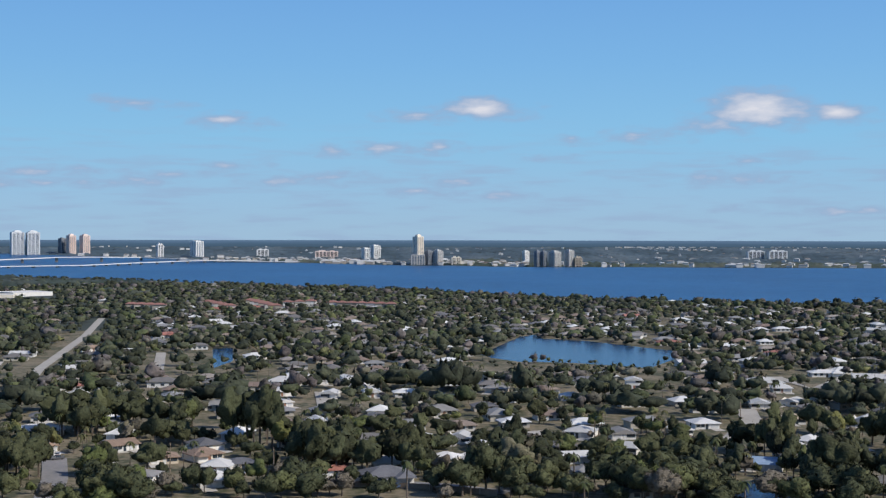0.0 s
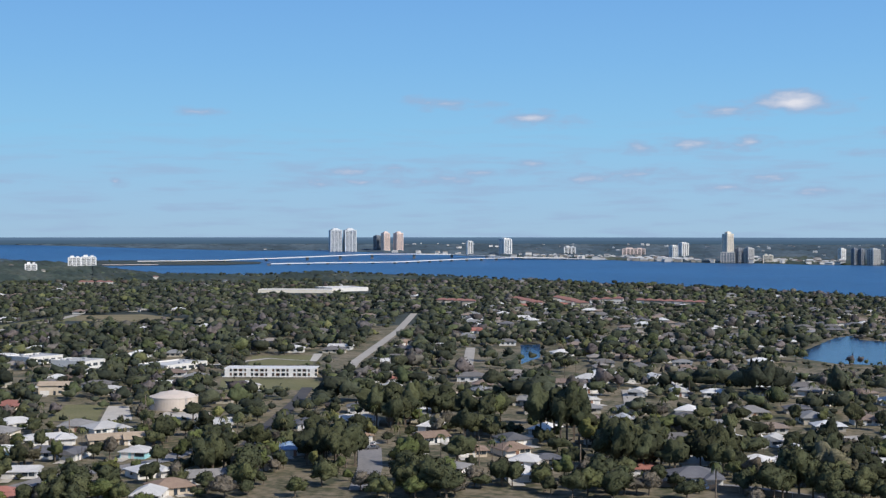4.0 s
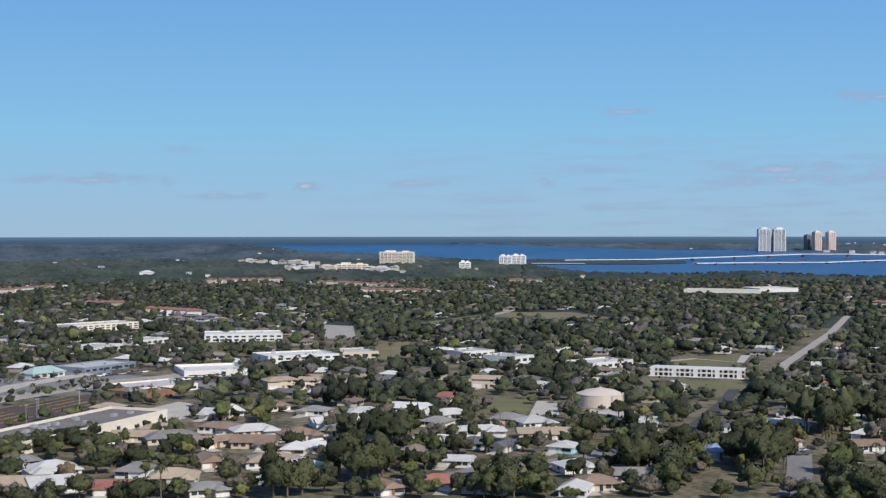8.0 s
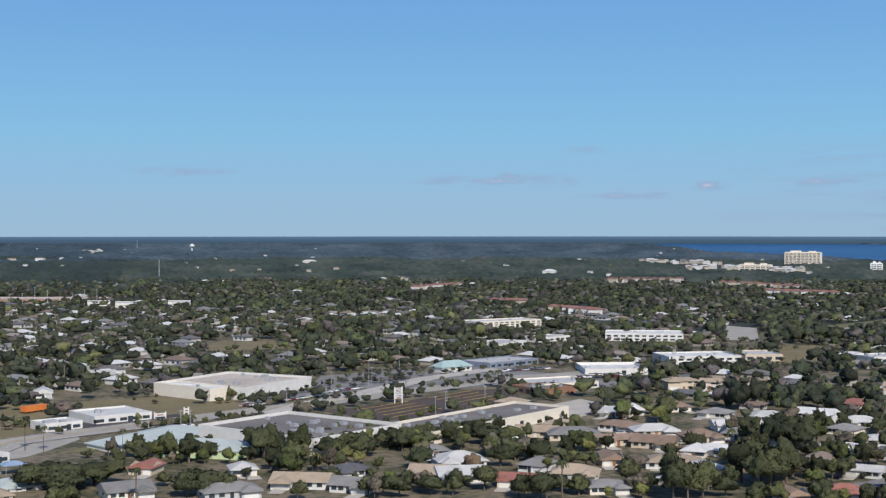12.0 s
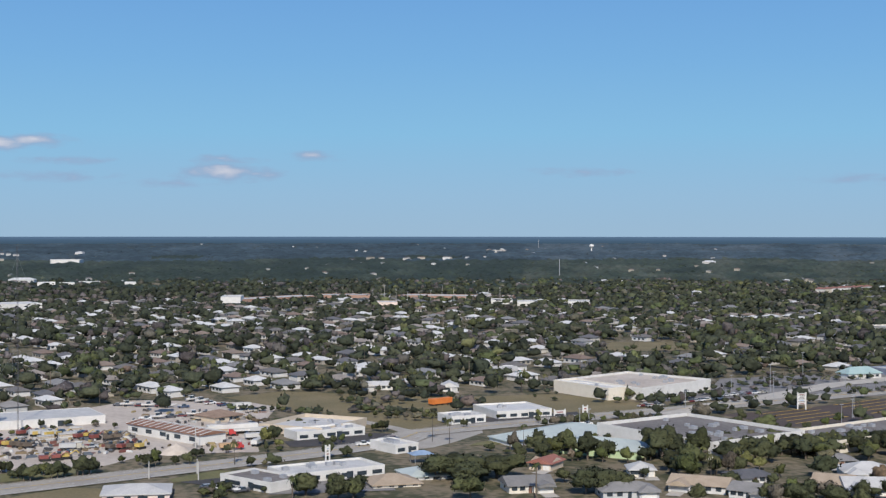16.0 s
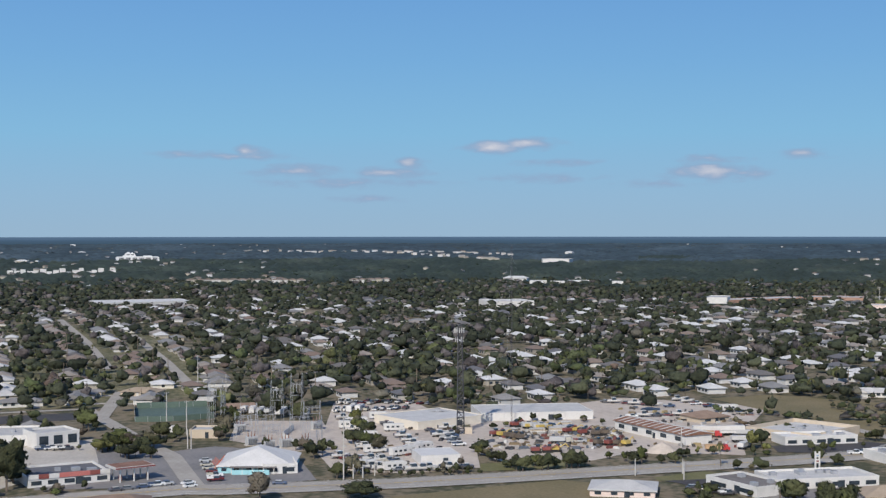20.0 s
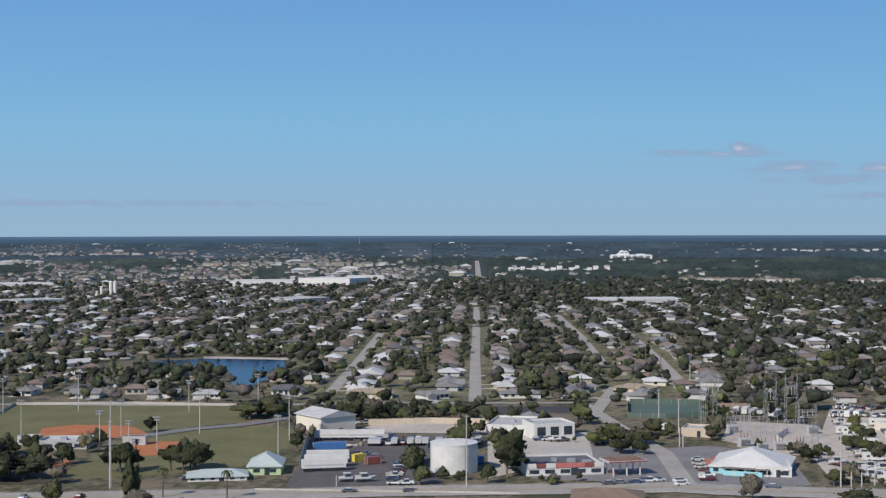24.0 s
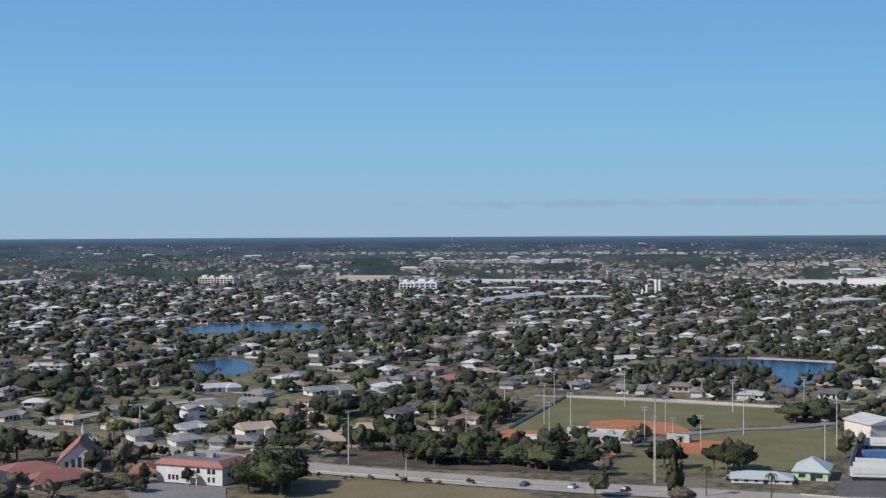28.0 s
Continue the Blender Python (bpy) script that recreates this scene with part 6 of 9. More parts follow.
house(36.00, 526, 14.2, B_)
house(34.71, 561, 18.4, W, "white")
house(34.78, 536, 11.0, G)
house(35.76, 596, 12.2, G)
house(33.42, 589, 15.0, L, "white")
house(31.78, 584, 14.4, W, "white", -16, 12, 2)
house(29.90, 582, 14.8, W, "white")
house(30.72, 559, 11.5, G)
house(30.49, 506, 16.2, W, "aqua")
house(28.72, 534, 20.1, L, "white")
house(28.44, 500, 17.2, D, "white")
house(27.67, 567, 13.0, G)
house(26.26, 558, 14.2, L, "white")
house(26.03, 528, 19.9, TN)
house(25.44, 495, 9.3, L, "aqua")
house(29.90, 464, 11.8, L, "white")
house(35.86, 496, 12.2, W)
house(35.77, 456, 10.5, L, "aqua")
house(30.65, 424, 11.8, R)
house(32.37, 415, 7.8, B_)
house(24.93, 413, 6.8, W)
house(35.88, 696, 9.7, TN, "pink", None, None, 2)
house(30.37, 642, 12.1, R, "beige")
house(28.49, 697, 14.9, TN, "beige", None, None, 2)
house(36.92, 697, 17.1, TN, "beige", None, None, 2)
house(24.55, 455, 11.6, W, "white")
house(23.74, 424, 12.5, B_, "beige")
house(22.19, 441, 14.8, G, "white")
house(22.07, 562, 12.9, L, "white")
house(18.31, 558, 8.2, D)
house(18.87, 492, 10.9, BL, "grey_wall")
house(20.81, 701, 13.2, W)
house(23.93, 708, 12.8, W)
house(26.14, 693, 13.1, L)
house(59.61, 420, 13.8, G, "cream")
house(59.26, 460, 6.4, R, "beige")
house(55.03, 451, 8.1, L, "cream")
house(50.52, 445, 13.1, D, "white", 24)
house(52.82, 427, 17.5, TN, "white", -14)
house(47.46, 444, 11.7, TN, "cream", -8)
house(50.75, 419, 12.7, G, "white", -22)
house(47.12, 484, 9.9, G)
house(55.50, 414, 17.0, G)
house(60.56, 768, 13.9, W, "aqua", 5)
house(63.02, 683, 7.8, W, "white", 0, 12)
house(120.56, 696, 8.6, G)
house(118.18, 676, 13.9, G, "white")
house(115.07, 670, 14.8, G, "white")
house(113.32, 661, 13.0, L, "white")
house(110.04, 672, 15.4, D, "white", -6)
house(114.13, 740, 15.2, TN)
house(118.52, 834, 21.9, L, "white")
house(116.91, 878, 18.0, G)
house(106.63, 654, 21.4, TN, "beige", -6)
house(103.81, 648, 13.3, G, "white", 30)
house(100.33, 652, 18.7, G, "white", 4)
house(95.79, 679, 18.4, TN, "beige")
house(135.68, 624, 15.3, G, "cream")
house(133.84, 632, 11.4, G, "cream")
house(132.34, 586, 11.5, B_, "cream", None, None, 1)
house(133.51, 529, 12.1, TN, "cream", 20, None, 2)
house(134.66, 517, 16.9, G, "beige")
house(131.18, 569, 13.1, B_, "pink")
house(130.37, 511, 17.6, TN, "beige", -8)
house(128.96, 541, 11.1, TN, "cream")
house(139.07, 619, 10.1, G, "cream", None, None, 1)
house(137.96, 540, 13.3, G, "white")
house(136.38, 523, 11.6, G)
house(135.10, 695, 22.8, L, "white")
house(142.47, 657, 9.7, W, "white")
house(96.75, 398, 20.0, B_, "cream", 0, 13.0, 1, False)
house(133.73, 666, 12.0, G)
house(126.72, 670, 12.1, G, "white")
house(128.25, 688, 11.3, L, "aqua")
house(125.54, 719, 13.0, R, "white")
house(124.13, 751, 16.0, TN, "white")
house(130.47, 674, 22.1, G, "white")
house(136.03, 593, 8.7, G, "white", None, None, 2)
house(140.49, 883, 20.3, L, "white")
house(142.03, 836, 20.6, W, "white")
house(140.28, 698, 14.3, TN)
house(60.85, 765, 17.0, L, "aqua", 5)
house(66.0, 690, 15.0, W, "white", 4)
house(64.6, 705, 13.0, W, "white", -8)
for pts in STREETS:
    street_houses(pts)
structure("driveways", drives, "concrete", "pale concrete driveways", "pavement", "stuff")


# ---- filling in: bungalows of the districts ----
def share(a, d):
    """How much of the land is built up, by district."""
    if a < 12:
        return 0.78 if d < 1300 else (0.5 if d < 1500 else 0.2)
    if a < 36:
        return 0.75 if d < 1000 else (0.16 if d < 2200 else 0.1)
    if a < 62:
        return 0.6 if d < 900 else (0.55 if d < 1400 else 0.10)
    if a < 92:
        return 0.8 if d < 1250 else (0.5 if d < 1600 else 0.06)
    if a < 102.5 and d > 1480:
        return 0.08
    return 0.75 if d < 2300 else 0.34


NEAR_ROOFS = (G, TN, L, B_, W, G, D, G, B_, D)
for gx in np.arange(-2400, 900, 24.0):
    for gy in np.arange(-2000, 2300, 30.0):
        x, y = gx + rng.uniform(-5, 5), gy + rng.uniform(-6, 6)
        # the streets of the town lie a few degrees off the axes
        x, y = x * math.cos(0.2) - y * math.sin(0.2), x * math.sin(0.2) + y * math.cos(0.2)
        d, a = math.hypot(x, y), math.degrees(math.atan2(-x, y))
        a = a + 360 if a < -60 else a
        pick, w, dep = rng.random(), rng.uniform(10, 15.5), rng.uniform(7.5, 10)
        if not (418 < d < 2150 and -20 < a < 146) or pick > share(a, d) or not free(x, y, 9):
            continue
        turn = math.degrees(0.2) - a + (0 if rng.random() < 0.8 else 90)
        while turn > 90:
            turn -= 180
        while turn < -90:
            turn += 180
        if d < 640 and houses_built < 218:
            house(a, d, w, rng.choice(NEAR_ROOFS), None, turn + rng.uniform(-4, 4), dep)
        else:
            pale = 55 < a < 95
            tone = rng.random() ** 1.4 * 0.9
            plain_house(a, d, w, dep, turn + rng.uniform(-4, 4), 0.03 if pale and rng.random() < 0.16 else tone, rng.random() ** (2.4 if pale else 1.5), rng.choice((3.2, 3.2, 3.6) if pale else (2.8, 2.8, 2.8, 3.4)))
for k in range(15000):
    a = rng.uniform(-20, 92) if k % 3 == 0 else rng.uniform(90, 146)
    d = 1 / rng.uniform(1 / 8000, 1 / 2100)
    built = 0.34 if a > 92 else (0.08 if a < 12 else 0.03)
    if a > 92:
        built *= max(0.05, 0.75 + 2.2 * noise.noise(Vector((a / 2.5, 9000 / d, 1.0)))) if a > 102.5 else 0.1
    if rng.random() > built or (d < FLAT and not free(*flat(a, d), 6)):
        continue
    if a < 40 and np.interp(a, [p[0] for p in NEAR_SHORE], [p[1] for p in NEAR_SHORE]) < d < np.interp(a, [p[0] for p in FAR_SHORE], [p[1] for p in FAR_SHORE]) + 25:
        continue
    big = rng.random() < (0.012 if a > 102.5 else 0.03)
    drab = 0.35 if a > 102.5 else 0.0
    # walls are heightened so the camera sees these houses over the canopy
    plain_house(a, d, rng.uniform(20, 40) if big else rng.uniform(7, 11), rng.uniform(12, 18) if big else rng.uniform(6, 8), rng.uniform(-30, 30), 0.05 if big or rng.random() < 0.05 else rng.uniform(0.12, 0.9), drab + 0.6 * rng.random(), 6.5 if big else 4.6 if a > 102.5 else 5.2)


def roof_row(a1, d1, a2, d2, n, tint, w=13, dep=9):
    """A row of like town houses between two ground points; the far ones lie several deep."""
    far_row = min(d1, d2) > 2600
    for i in range(n * 2 if far_row else n):
        u = (i + 0.5) / (n * 2 if far_row else n)
        u += rng.uniform(-0.6, 0.6) / n if far_row else 0
        back = rng.uniform(0.97, 1.03) if far_row else 1
        plain_house(a1 + (a2 - a1) * u, (d1 + (d2 - d1) * u) * back, w * (rng.uniform(0.5, 1.7) if far_row else rng.uniform(0.8, 1.1)), dep, rng.uniform(-8, 8), tint if rng.random() < 0.7 or not far_row else rng.uniform(0.2, 0.6), rng.random(), rng.uniform(6, 9) if far_row else 6.5)
    if max(d1, d2) < FLAT:
        # a clear strip on the row's near side, towards the camera
        mark([flat(a1, d1), flat(a2, d2), flat(a2, d2 * 0.975), flat(a1, d1 * 0.975)], 1)


for a1, d1, a2, d2, n in (
    (48.09, 1813, 46.05, 1928, 8), (44.80, 1480, 43.41, 1460, 5), (42.36, 1354, 40.37, 1292, 7), (40.02, 2121, 36.91, 2147, 9), (35.52, 2030, 32.24, 1884, 9), (33.65, 1751, 30.83, 1716, 8),
    (27.55, 2082, 26.14, 2062, 4), (12.91, 1492, 11.45, 1463, 4), (9.75, 1536, 8.72, 1432, 5), (8.03, 1567, 6.87, 1427, 6), (4.78, 1500, 1.97, 1464, 7), (6.64, 1503, 5.24, 1536, 3), (118.04, 4458, 113.88, 4585, 14),
):
    roof_row(a1, d1, a2, d2, n, 0.95)
for a1, d1, a2, d2, n, tint in (
    (93.84, 2120, 89.01, 2091, 14, 0.5), (87.14, 2084, 85.50, 2125, 5, 0.5), (126.45, 3328, 119.86, 3418, 24, 0.03), (113.42, 3119, 105.91, 2985, 22, 0.15), (91.55, 5234, 85.27, 4896, 12, 0.15), (85.27, 5155, 80.57, 4437, 9, 0.15),
    (85.84, 4913, 81.04, 3598, 12, 0.15), (38.53, 3495, 35.52, 3185, 12, 0.03), (36.91, 2828, 34.58, 2897, 8, 0.03), (33.41, 2729, 32.24, 2725, 4, 0.03), (-7.15, 7969, -11.04, 6541, 16, 0.03), (-11.94, 8932, -17.64, 7340, 14, 0.03),
    (9.17, 4312, 3.38, 3955, 22, 0.03), (0.09, 3669, -3.43, 3558, 12, 0.03), (5.01, 3801, 2.21, 3661, 16, 0.03), (61.57, 5242, 60.65, 5254, 3, 0.03), (66.48, 3648, 62.97, 3733, 4, 0.3), (131.60, 4668, 118.51, 4600, 40, 0.15),
):
    roof_row(a1, d1, a2, d2, n, tint, 13, 8)
for k in range(170):
    a = rng.uniform(-20, 15)
    d = np.interp(a, [p[0] for p in FAR_SHORE], [p[1] for p in FAR_SHORE]) + (rng.uniform(20, 200) if k % 2 else rng.uniform(200, 4500))
    # heightened likewise, to be seen from the camera above the far bank's woods
    plain_house(a, d, rng.uniform(7, 22), rng.uniform(6, 10), rng.uniform(-20, 20), rng.choice((0.03, 0.03, 0.15, 0.6)), 0.1, rng.uniform(6, 11))
structure("distant_houses", far_houses, ["far_wall", "far_roof", "glass"], "pale bungalows with shingle roofs, far ones raised to show over trees", "houses", "stuff")


# ---- trees ----
def icosphere(level):
    bm = bmesh.new()
    bmesh.ops.create_icosphere(bm, subdivisions=level, radius=1.0)
    bm.verts.ensure_lookup_table()
    v = np.array([p.co[:] for p in bm.verts])
    f = np.array([[p.index for p in q.verts] for q in bm.faces])
    bm.free()
    return v, f


ICO = {1: icosphere(1), 2: icosphere(2), 3: icosphere(3)}


def crown_shape(seed, level, bumps, leaves, leaf_size, low=0.16, open_below=True):
    """A crown one unit wide and high: a billowing dome swollen by many boughs, with ragged sprays of leaves on it."""
    r = np.random.RandomState(seed)
    v0, f0 = ICO[level]
    # boughs push the dome out, and the gaps between them stay back
    way = r.normal(size=(bumps, 3))
    way[:, 2] = np.abs(way[:, 2]) * 0.9 - 0.25
    way /= np.linalg.norm(way, axis=1)[:, None]
    push, width = r.uniform(0.6, 1.25, bumps), r.uniform(0.22, 0.58, bumps)
    skew = r.uniform(-0.22, 0.22, 2)
    girth = np.array([r.uniform(0.40, 0.56), r.uniform(0.40, 0.56), 0.46])

    def reach(u):
        gap = np.arccos(np.clip(u @ way.T, -1, 1)) / width
        return 0.54 + 0.46 * (push * np.clip(1 - gap ** 2, 0, 1) ** 0.5).max(1)

    def placed_on(u, k):
        p = u * (reach(u) * k)[:, None] * girth + (0, 0, 0.50)
        p[:, :2] += skew * p[:, 2:3]
        under = p[:, 2] < low
        p[under, 2] = low + (p[under, 2] - low) * 0.25
        return p

    v = placed_on(v0, 1 + r.uniform(-0.10, 0.10, len(v0)))
    f = f0[v0[f0][:, :, 2].mean(1) > -0.62] if open_below else f0
    n = np.zeros_like(v)
    tri = v[f]
    face = np.cross(tri[:, 1] - tri[:, 0], tri[:, 2] - tri[:, 0])
    for k in range(3):
        np.add.at(n, f[:, k], face)
    n += 1e-9 + v0 * 1e-6
    n /= np.linalg.norm(n, axis=1)[:, None]
    n = n + r.normal(size=n.shape) * 0.18
    vs, fs, ns = [v], [f], [n]
    if leaves:
        u = r.normal(size=(leaves, 3))
        u[:, 2] = np.abs(u[:, 2]) - 0.35
        u /= np.linalg.norm(u, axis=1)[:, None]
        c = placed_on(u, r.uniform(0.90, 1.16, leaves))
        spray = c[:, None, :] + r.normal(size=(leaves, 3, 3)) * leaf_size * r.uniform(0.6, 1.4, (leaves, 1, 1))
        # every spray turns its upper side outwards
        inward = (np.cross(spray[:, 1] - spray[:, 0], spray[:, 2] - spray[:, 0]) * u).sum(1) < 0
        spray[inward] = spray[inward][:, ::-1]
        vs.append(spray.reshape(-1, 3))
        ns.append(np.repeat(u + r.normal(size=(leaves, 3)) * 0.38, 3, 0))
        fs.append(np.arange(leaves * 3).reshape(-1, 3) + len(v))
    # leaves are shaded by the way they look out of the crown
    normals = np.concatenate(ns)
    return np.concatenate(vs), np.concatenate(fs), normals / np.linalg.norm(normals, axis=1)[:, None]


def hue(r, a=50.0, d=500.0):
    """The tint of one tree: mostly dark oaks, some fresher, some half bare; darker on some bearings, to match the
    brightness in the camera's view.
    """
    u = r.random()
    if 14 < a < 34 and u < 0.35:
        return r.uniform(0.0, 0.08)
    if (66 < a < 104 and d > 880) or (a < 6 and d < 540) or (a > 118 and d < 520) or (106 < a < 118 and d < 565) or (a > 104 and d > 1000):
        return r.uniform(0.0, 0.10) if u < 0.70 else (r.uniform(0.1, 0.4) if u < 0.84 else r.uniform(0.74, 0.84))
    if u < 0.44:
        return r.uniform(0.0, 0.14)
    if u < 0.68:
        return r.uniform(0.14, 0.32)
    if u < 0.80:
        return r.uniform(0.33, 0.47)
    if u < 0.85:
        return r.uniform(0.5, 0.64)
    return r.uniform(0.72, 0.86) if u < 0.993 else r.uniform(0.88, 1.0)


def palm_shape(seed, fronds, detail):
    """A palm head one unit wide at height one: arching fronds; its trunk apart."""
    r = np.random.RandomState(seed)
    vs, fs, n = [], [], 0
    for i in range(fronds):
        ang = i * 2.399 + r.uniform(-0.2, 0.2)
        lift = r.uniform(-0.2, 0.75)
        g = np.array([math.cos(ang), math.sin(ang), 0])
        side = np.array([-g[1], g[0], 0])
        pts = []
        for k in range(detail + 1):
            u = k / detail
            p = g * 0.5 * u * (1 - 0.15 * u) + np.array([0, 0, lift * 0.4 * u - 0.45 * u * u])
            wide = 0.075 * (1 - u) * (0.4 + 2.2 * u) + 0.012
            pts += [p - side * wide - (0, 0, 0.02), p + side * wide - (0, 0, 0.02)]
        vs.append(np.array(pts))
        fs += [[n + 2 * k, n + 2 * k + 1, n + 2 * k + 3] for k in range(detail)] + [[n + 2 * k, n + 2 * k + 3, n + 2 * k + 2] for k in range(detail)]
        n += len(pts)
    return np.concatenate(vs), np.array(fs), None


def fast_mesh(name, v, f, mat, tints=None, normals=None):
    """A triangle mesh from arrays."""
    me = bpy.data.meshes.new(name)
    me.vertices.add(len(v))
    me.vertices.foreach_set("co", np.ascontiguousarray(v, np.float32).ravel())
    me.loops.add(len(f) * 3)
    me.loops.foreach_set("vertex_index", np.ascontiguousarray(f, np.int32).ravel())
    me.polygons.add(len(f))
    me.polygons.foreach_set("loop_start", np.arange(0, len(f) * 3, 3, dtype=np.int32))
    me.polygons.foreach_set("loop_total", np.full(len(f), 3, np.int32))
    if tints is not None:
        me.attributes.new("tint", "FLOAT", "POINT").data.foreach_set("value", np.ascontiguousarray(tints, np.float32))
    me.materials.append(M[mat])
    me.update(calc_edges=True)
    if normals is not None:
        me.polygons.foreach_set("use_smooth", np.ones(len(f), bool))
        me.normals_split_custom_set_from_vertices(normals)
    return me


def planted(name, shapes, rows, mat, label, category="trees"):
    """Joins many plants into one mesh. rows: x, y, z, width, height, turn, tint, kind."""
    rows = np.array(rows)
    vs, fs, ts, ns, n = [], [], [], [], 0
    for k, (v, f, look_out) in enumerate(shapes):
        q = rows[rows[:, 7] == k]
        if not len(q):
            continue
        c, s = np.cos(q[:, 5])[:, None], np.sin(q[:, 5])[:, None]
        x = (c * v[:, 0] - s * v[:, 1]) * q[:, 3:4] + q[:, 0:1]
        y = (s * v[:, 0] + c * v[:, 1]) * q[:, 3:4] + q[:, 1:2]
        z = v[:, 2] * q[:, 4:5] + q[:, 2:3]
        vs.append(np.stack([x, y, z], 2).reshape(-1, 3))
        fs.append((f[None] + (np.arange(len(q)) * len(v))[:, None, None]).reshape(-1, 3) + n)
        ts.append(np.repeat(q[:, 6], len(v)))
        if look_out is not None:
            ns.append(np.stack([c * look_out[:, 0] - s * look_out[:, 1], s * look_out[:, 0] + c * look_out[:, 1], np.broadcast_to(look_out[:, 2], x.shape)], 2).reshape(-1, 3))
        n += len(q) * len(v)
    return tagged(new(name, fast_mesh(name, np.concatenate(vs), np.concatenate(fs), mat, np.concatenate(ts), np.concatenate(ns) if ns else None)), label, category, "", "stuff")


TREES = []  # bearing, distance, width, height, is it a palm
for a, d, w, h in (
    (-1.10, 426, 15.7, 12.2), (-2.74, 423, 15.6, 12.1), (-4.15, 428, 14.0, 9.6), (-5.32, 421, 13.8, 8.6), (-8.10, 419, 18.9, 12.0), (-8.79, 454, 16.7, 10.2), (-10.39, 456, 16.8, 10.3), (-11.76, 427, 14.0, 7.0), (-16.40, 433, 21.3, 12.4), (-17.69, 461, 17.0, 13.2), (-14.65, 464, 13.3, 11.4), (-13.99, 485, 13.9, 15.9), (-17.68, 547, 17.9, 15.7), (-16.38, 668, 30.1, 13.7), (1.96, 709, 31.9, 13.1),
):
    TREES.append((a, d, w, h, 0))
for a, d, w, h in (
    (14.69, 574, 25.9, 17.6), (12.58, 585, 26.4, 14.4), (16.54, 643, 23.7, 15.8), (7.79, 524, 25.7, 23.6), (8.94, 645, 29.1, 15.9), (10.77, 573, 21.2, 14.1),
    (5.24, 462, 24.6, 18.0), (3.37, 461, 20.8, 15.1), (1.25, 463, 20.9, 16.1), (4.31, 507, 20.8, 12.5), (16.97, 467, 21.0, 14.3), (13.91, 431, 17.6, 10.6), (5.94, 430, 17.6, 10.6),
    (-1.80, 428, 12.3, 15.8), (-7.18, 430, 19.4, 12.3),
):
    TREES.append((a, d, w, h, 0))
for a, d, w, h in (
    (-9.71, 435, 19.6, 10.7), (-13.54, 508, 18.8, 19.8), (-15.97, 456, 22.4, 16.8), (-15.09, 444, 16.4, 10.9), (-11.52, 604, 22.3, 14.9), (-9.25, 488, 22.0, 12.0), (-10.85, 427, 17.5, 8.8), (-7.86, 625, 28.2, 12.8),
    (-0.39, 684, 33.6, 19.6), (-3.32, 685, 16.9, 16.9), (-6.47, 666, 24.6, 15.0), (-11.40, 725, 17.8, 14.9), (-12.64, 703, 20.2, 11.5), (-16.82, 649, 26.6, 16.0), (-4.49, 870, 17.8, 10.7),
):
    TREES.append((a, d, w, h, 0))
for a, d, w, h in (
    (44.54, 520, 19.2, 16.0), (47.48, 521, 19.2, 12.8), (33.66, 442, 23.5, 15.4), (32.72, 518, 25.5, 12.7), (22.42, 455, 18.7, 14.9), (14.76, 558, 20.6, 17.2), (27.55, 413, 18.6, 8.5),
    (39.92, 635, 13.0, 9.1), (34.59, 627, 18.0, 15.4), (31.78, 668, 21.9, 11.0), (36.93, 416, 18.7, 13.6), (44.43, 466, 11.5, 7.6), (17.41, 485, 21.9, 13.9), (23.0, 590, 9.0, 8.0),
):
    TREES.append((a, d, w, h, 0))
for a, d, w, h in (
    (67.11, 411, 13.5, 10.1), (61.97, 446, 27.4, 8.5), (59.38, 497, 9.2, 6.5), (63.61, 442, 12.7, 9.0), (56.79, 423, 19.0, 12.1), (74.69, 615, 11.6, 9.1), (53.75, 488, 22.0, 12.0), (46.01, 520, 14.9, 12.8),
    (48.25, 509, 20.8, 12.5), (45.13, 515, 12.7, 12.7), (56.80, 643, 7.9, 7.9), (86.69, 413, 11.9, 5.1), (100.91, 443, 11.8, 15.4), (104.75, 440, 7.2, 10.8), (100.22, 644, 9.5, 7.4),
):
    TREES.append((a, d, w, h, 0))
for a, d, w, h in (
    (132.83, 427, 26.2, 14.0), (114.19, 464, 20.9, 11.4), (116.69, 466, 15.3, 9.6), (123.90, 579, 19.0, 10.7), (126.02, 580, 21.4, 11.9), (127.91, 512, 18.9, 12.6), (124.85, 485, 25.9, 9.9), (121.80, 463, 20.9, 9.5),
    (123.21, 474, 17.5, 8.7), (126.50, 474, 21.4, 9.7), (129.32, 500, 14.3, 10.2), (110.85, 594, 26.8, 9.7), (141.60, 703, 34.6, 14.4), (143.11, 735, 30.1, 12.1), (130.24, 601, 24.6, 9.8), (128.37, 608, 17.5, 10.0),
):
    TREES.append((a, d, w, h, 0))
rng = random.Random(5)
for a1, d1, a2, d2, n in ((47.94, 694, 44.66, 739, 9), (50.03, 723, 45.13, 790, 10), (51.87, 650, 50.26, 662, 5), (50.95, 758, 47.94, 809, 8), (56.17, 643, 54.83, 648, 4), (53.92, 654, 52.79, 667, 4), (59.03, 561, 57.06, 572, 7)):
    for i in range(n):
        u = (i + rng.random()) / n
        TREES.append((a1 + (a2 - a1) * u, d1 + (d2 - d1) * u, rng.uniform(3.0, 5.5), rng.uniform(3.0, 5.0), 1 if rng.random() < 0.25 else 0))
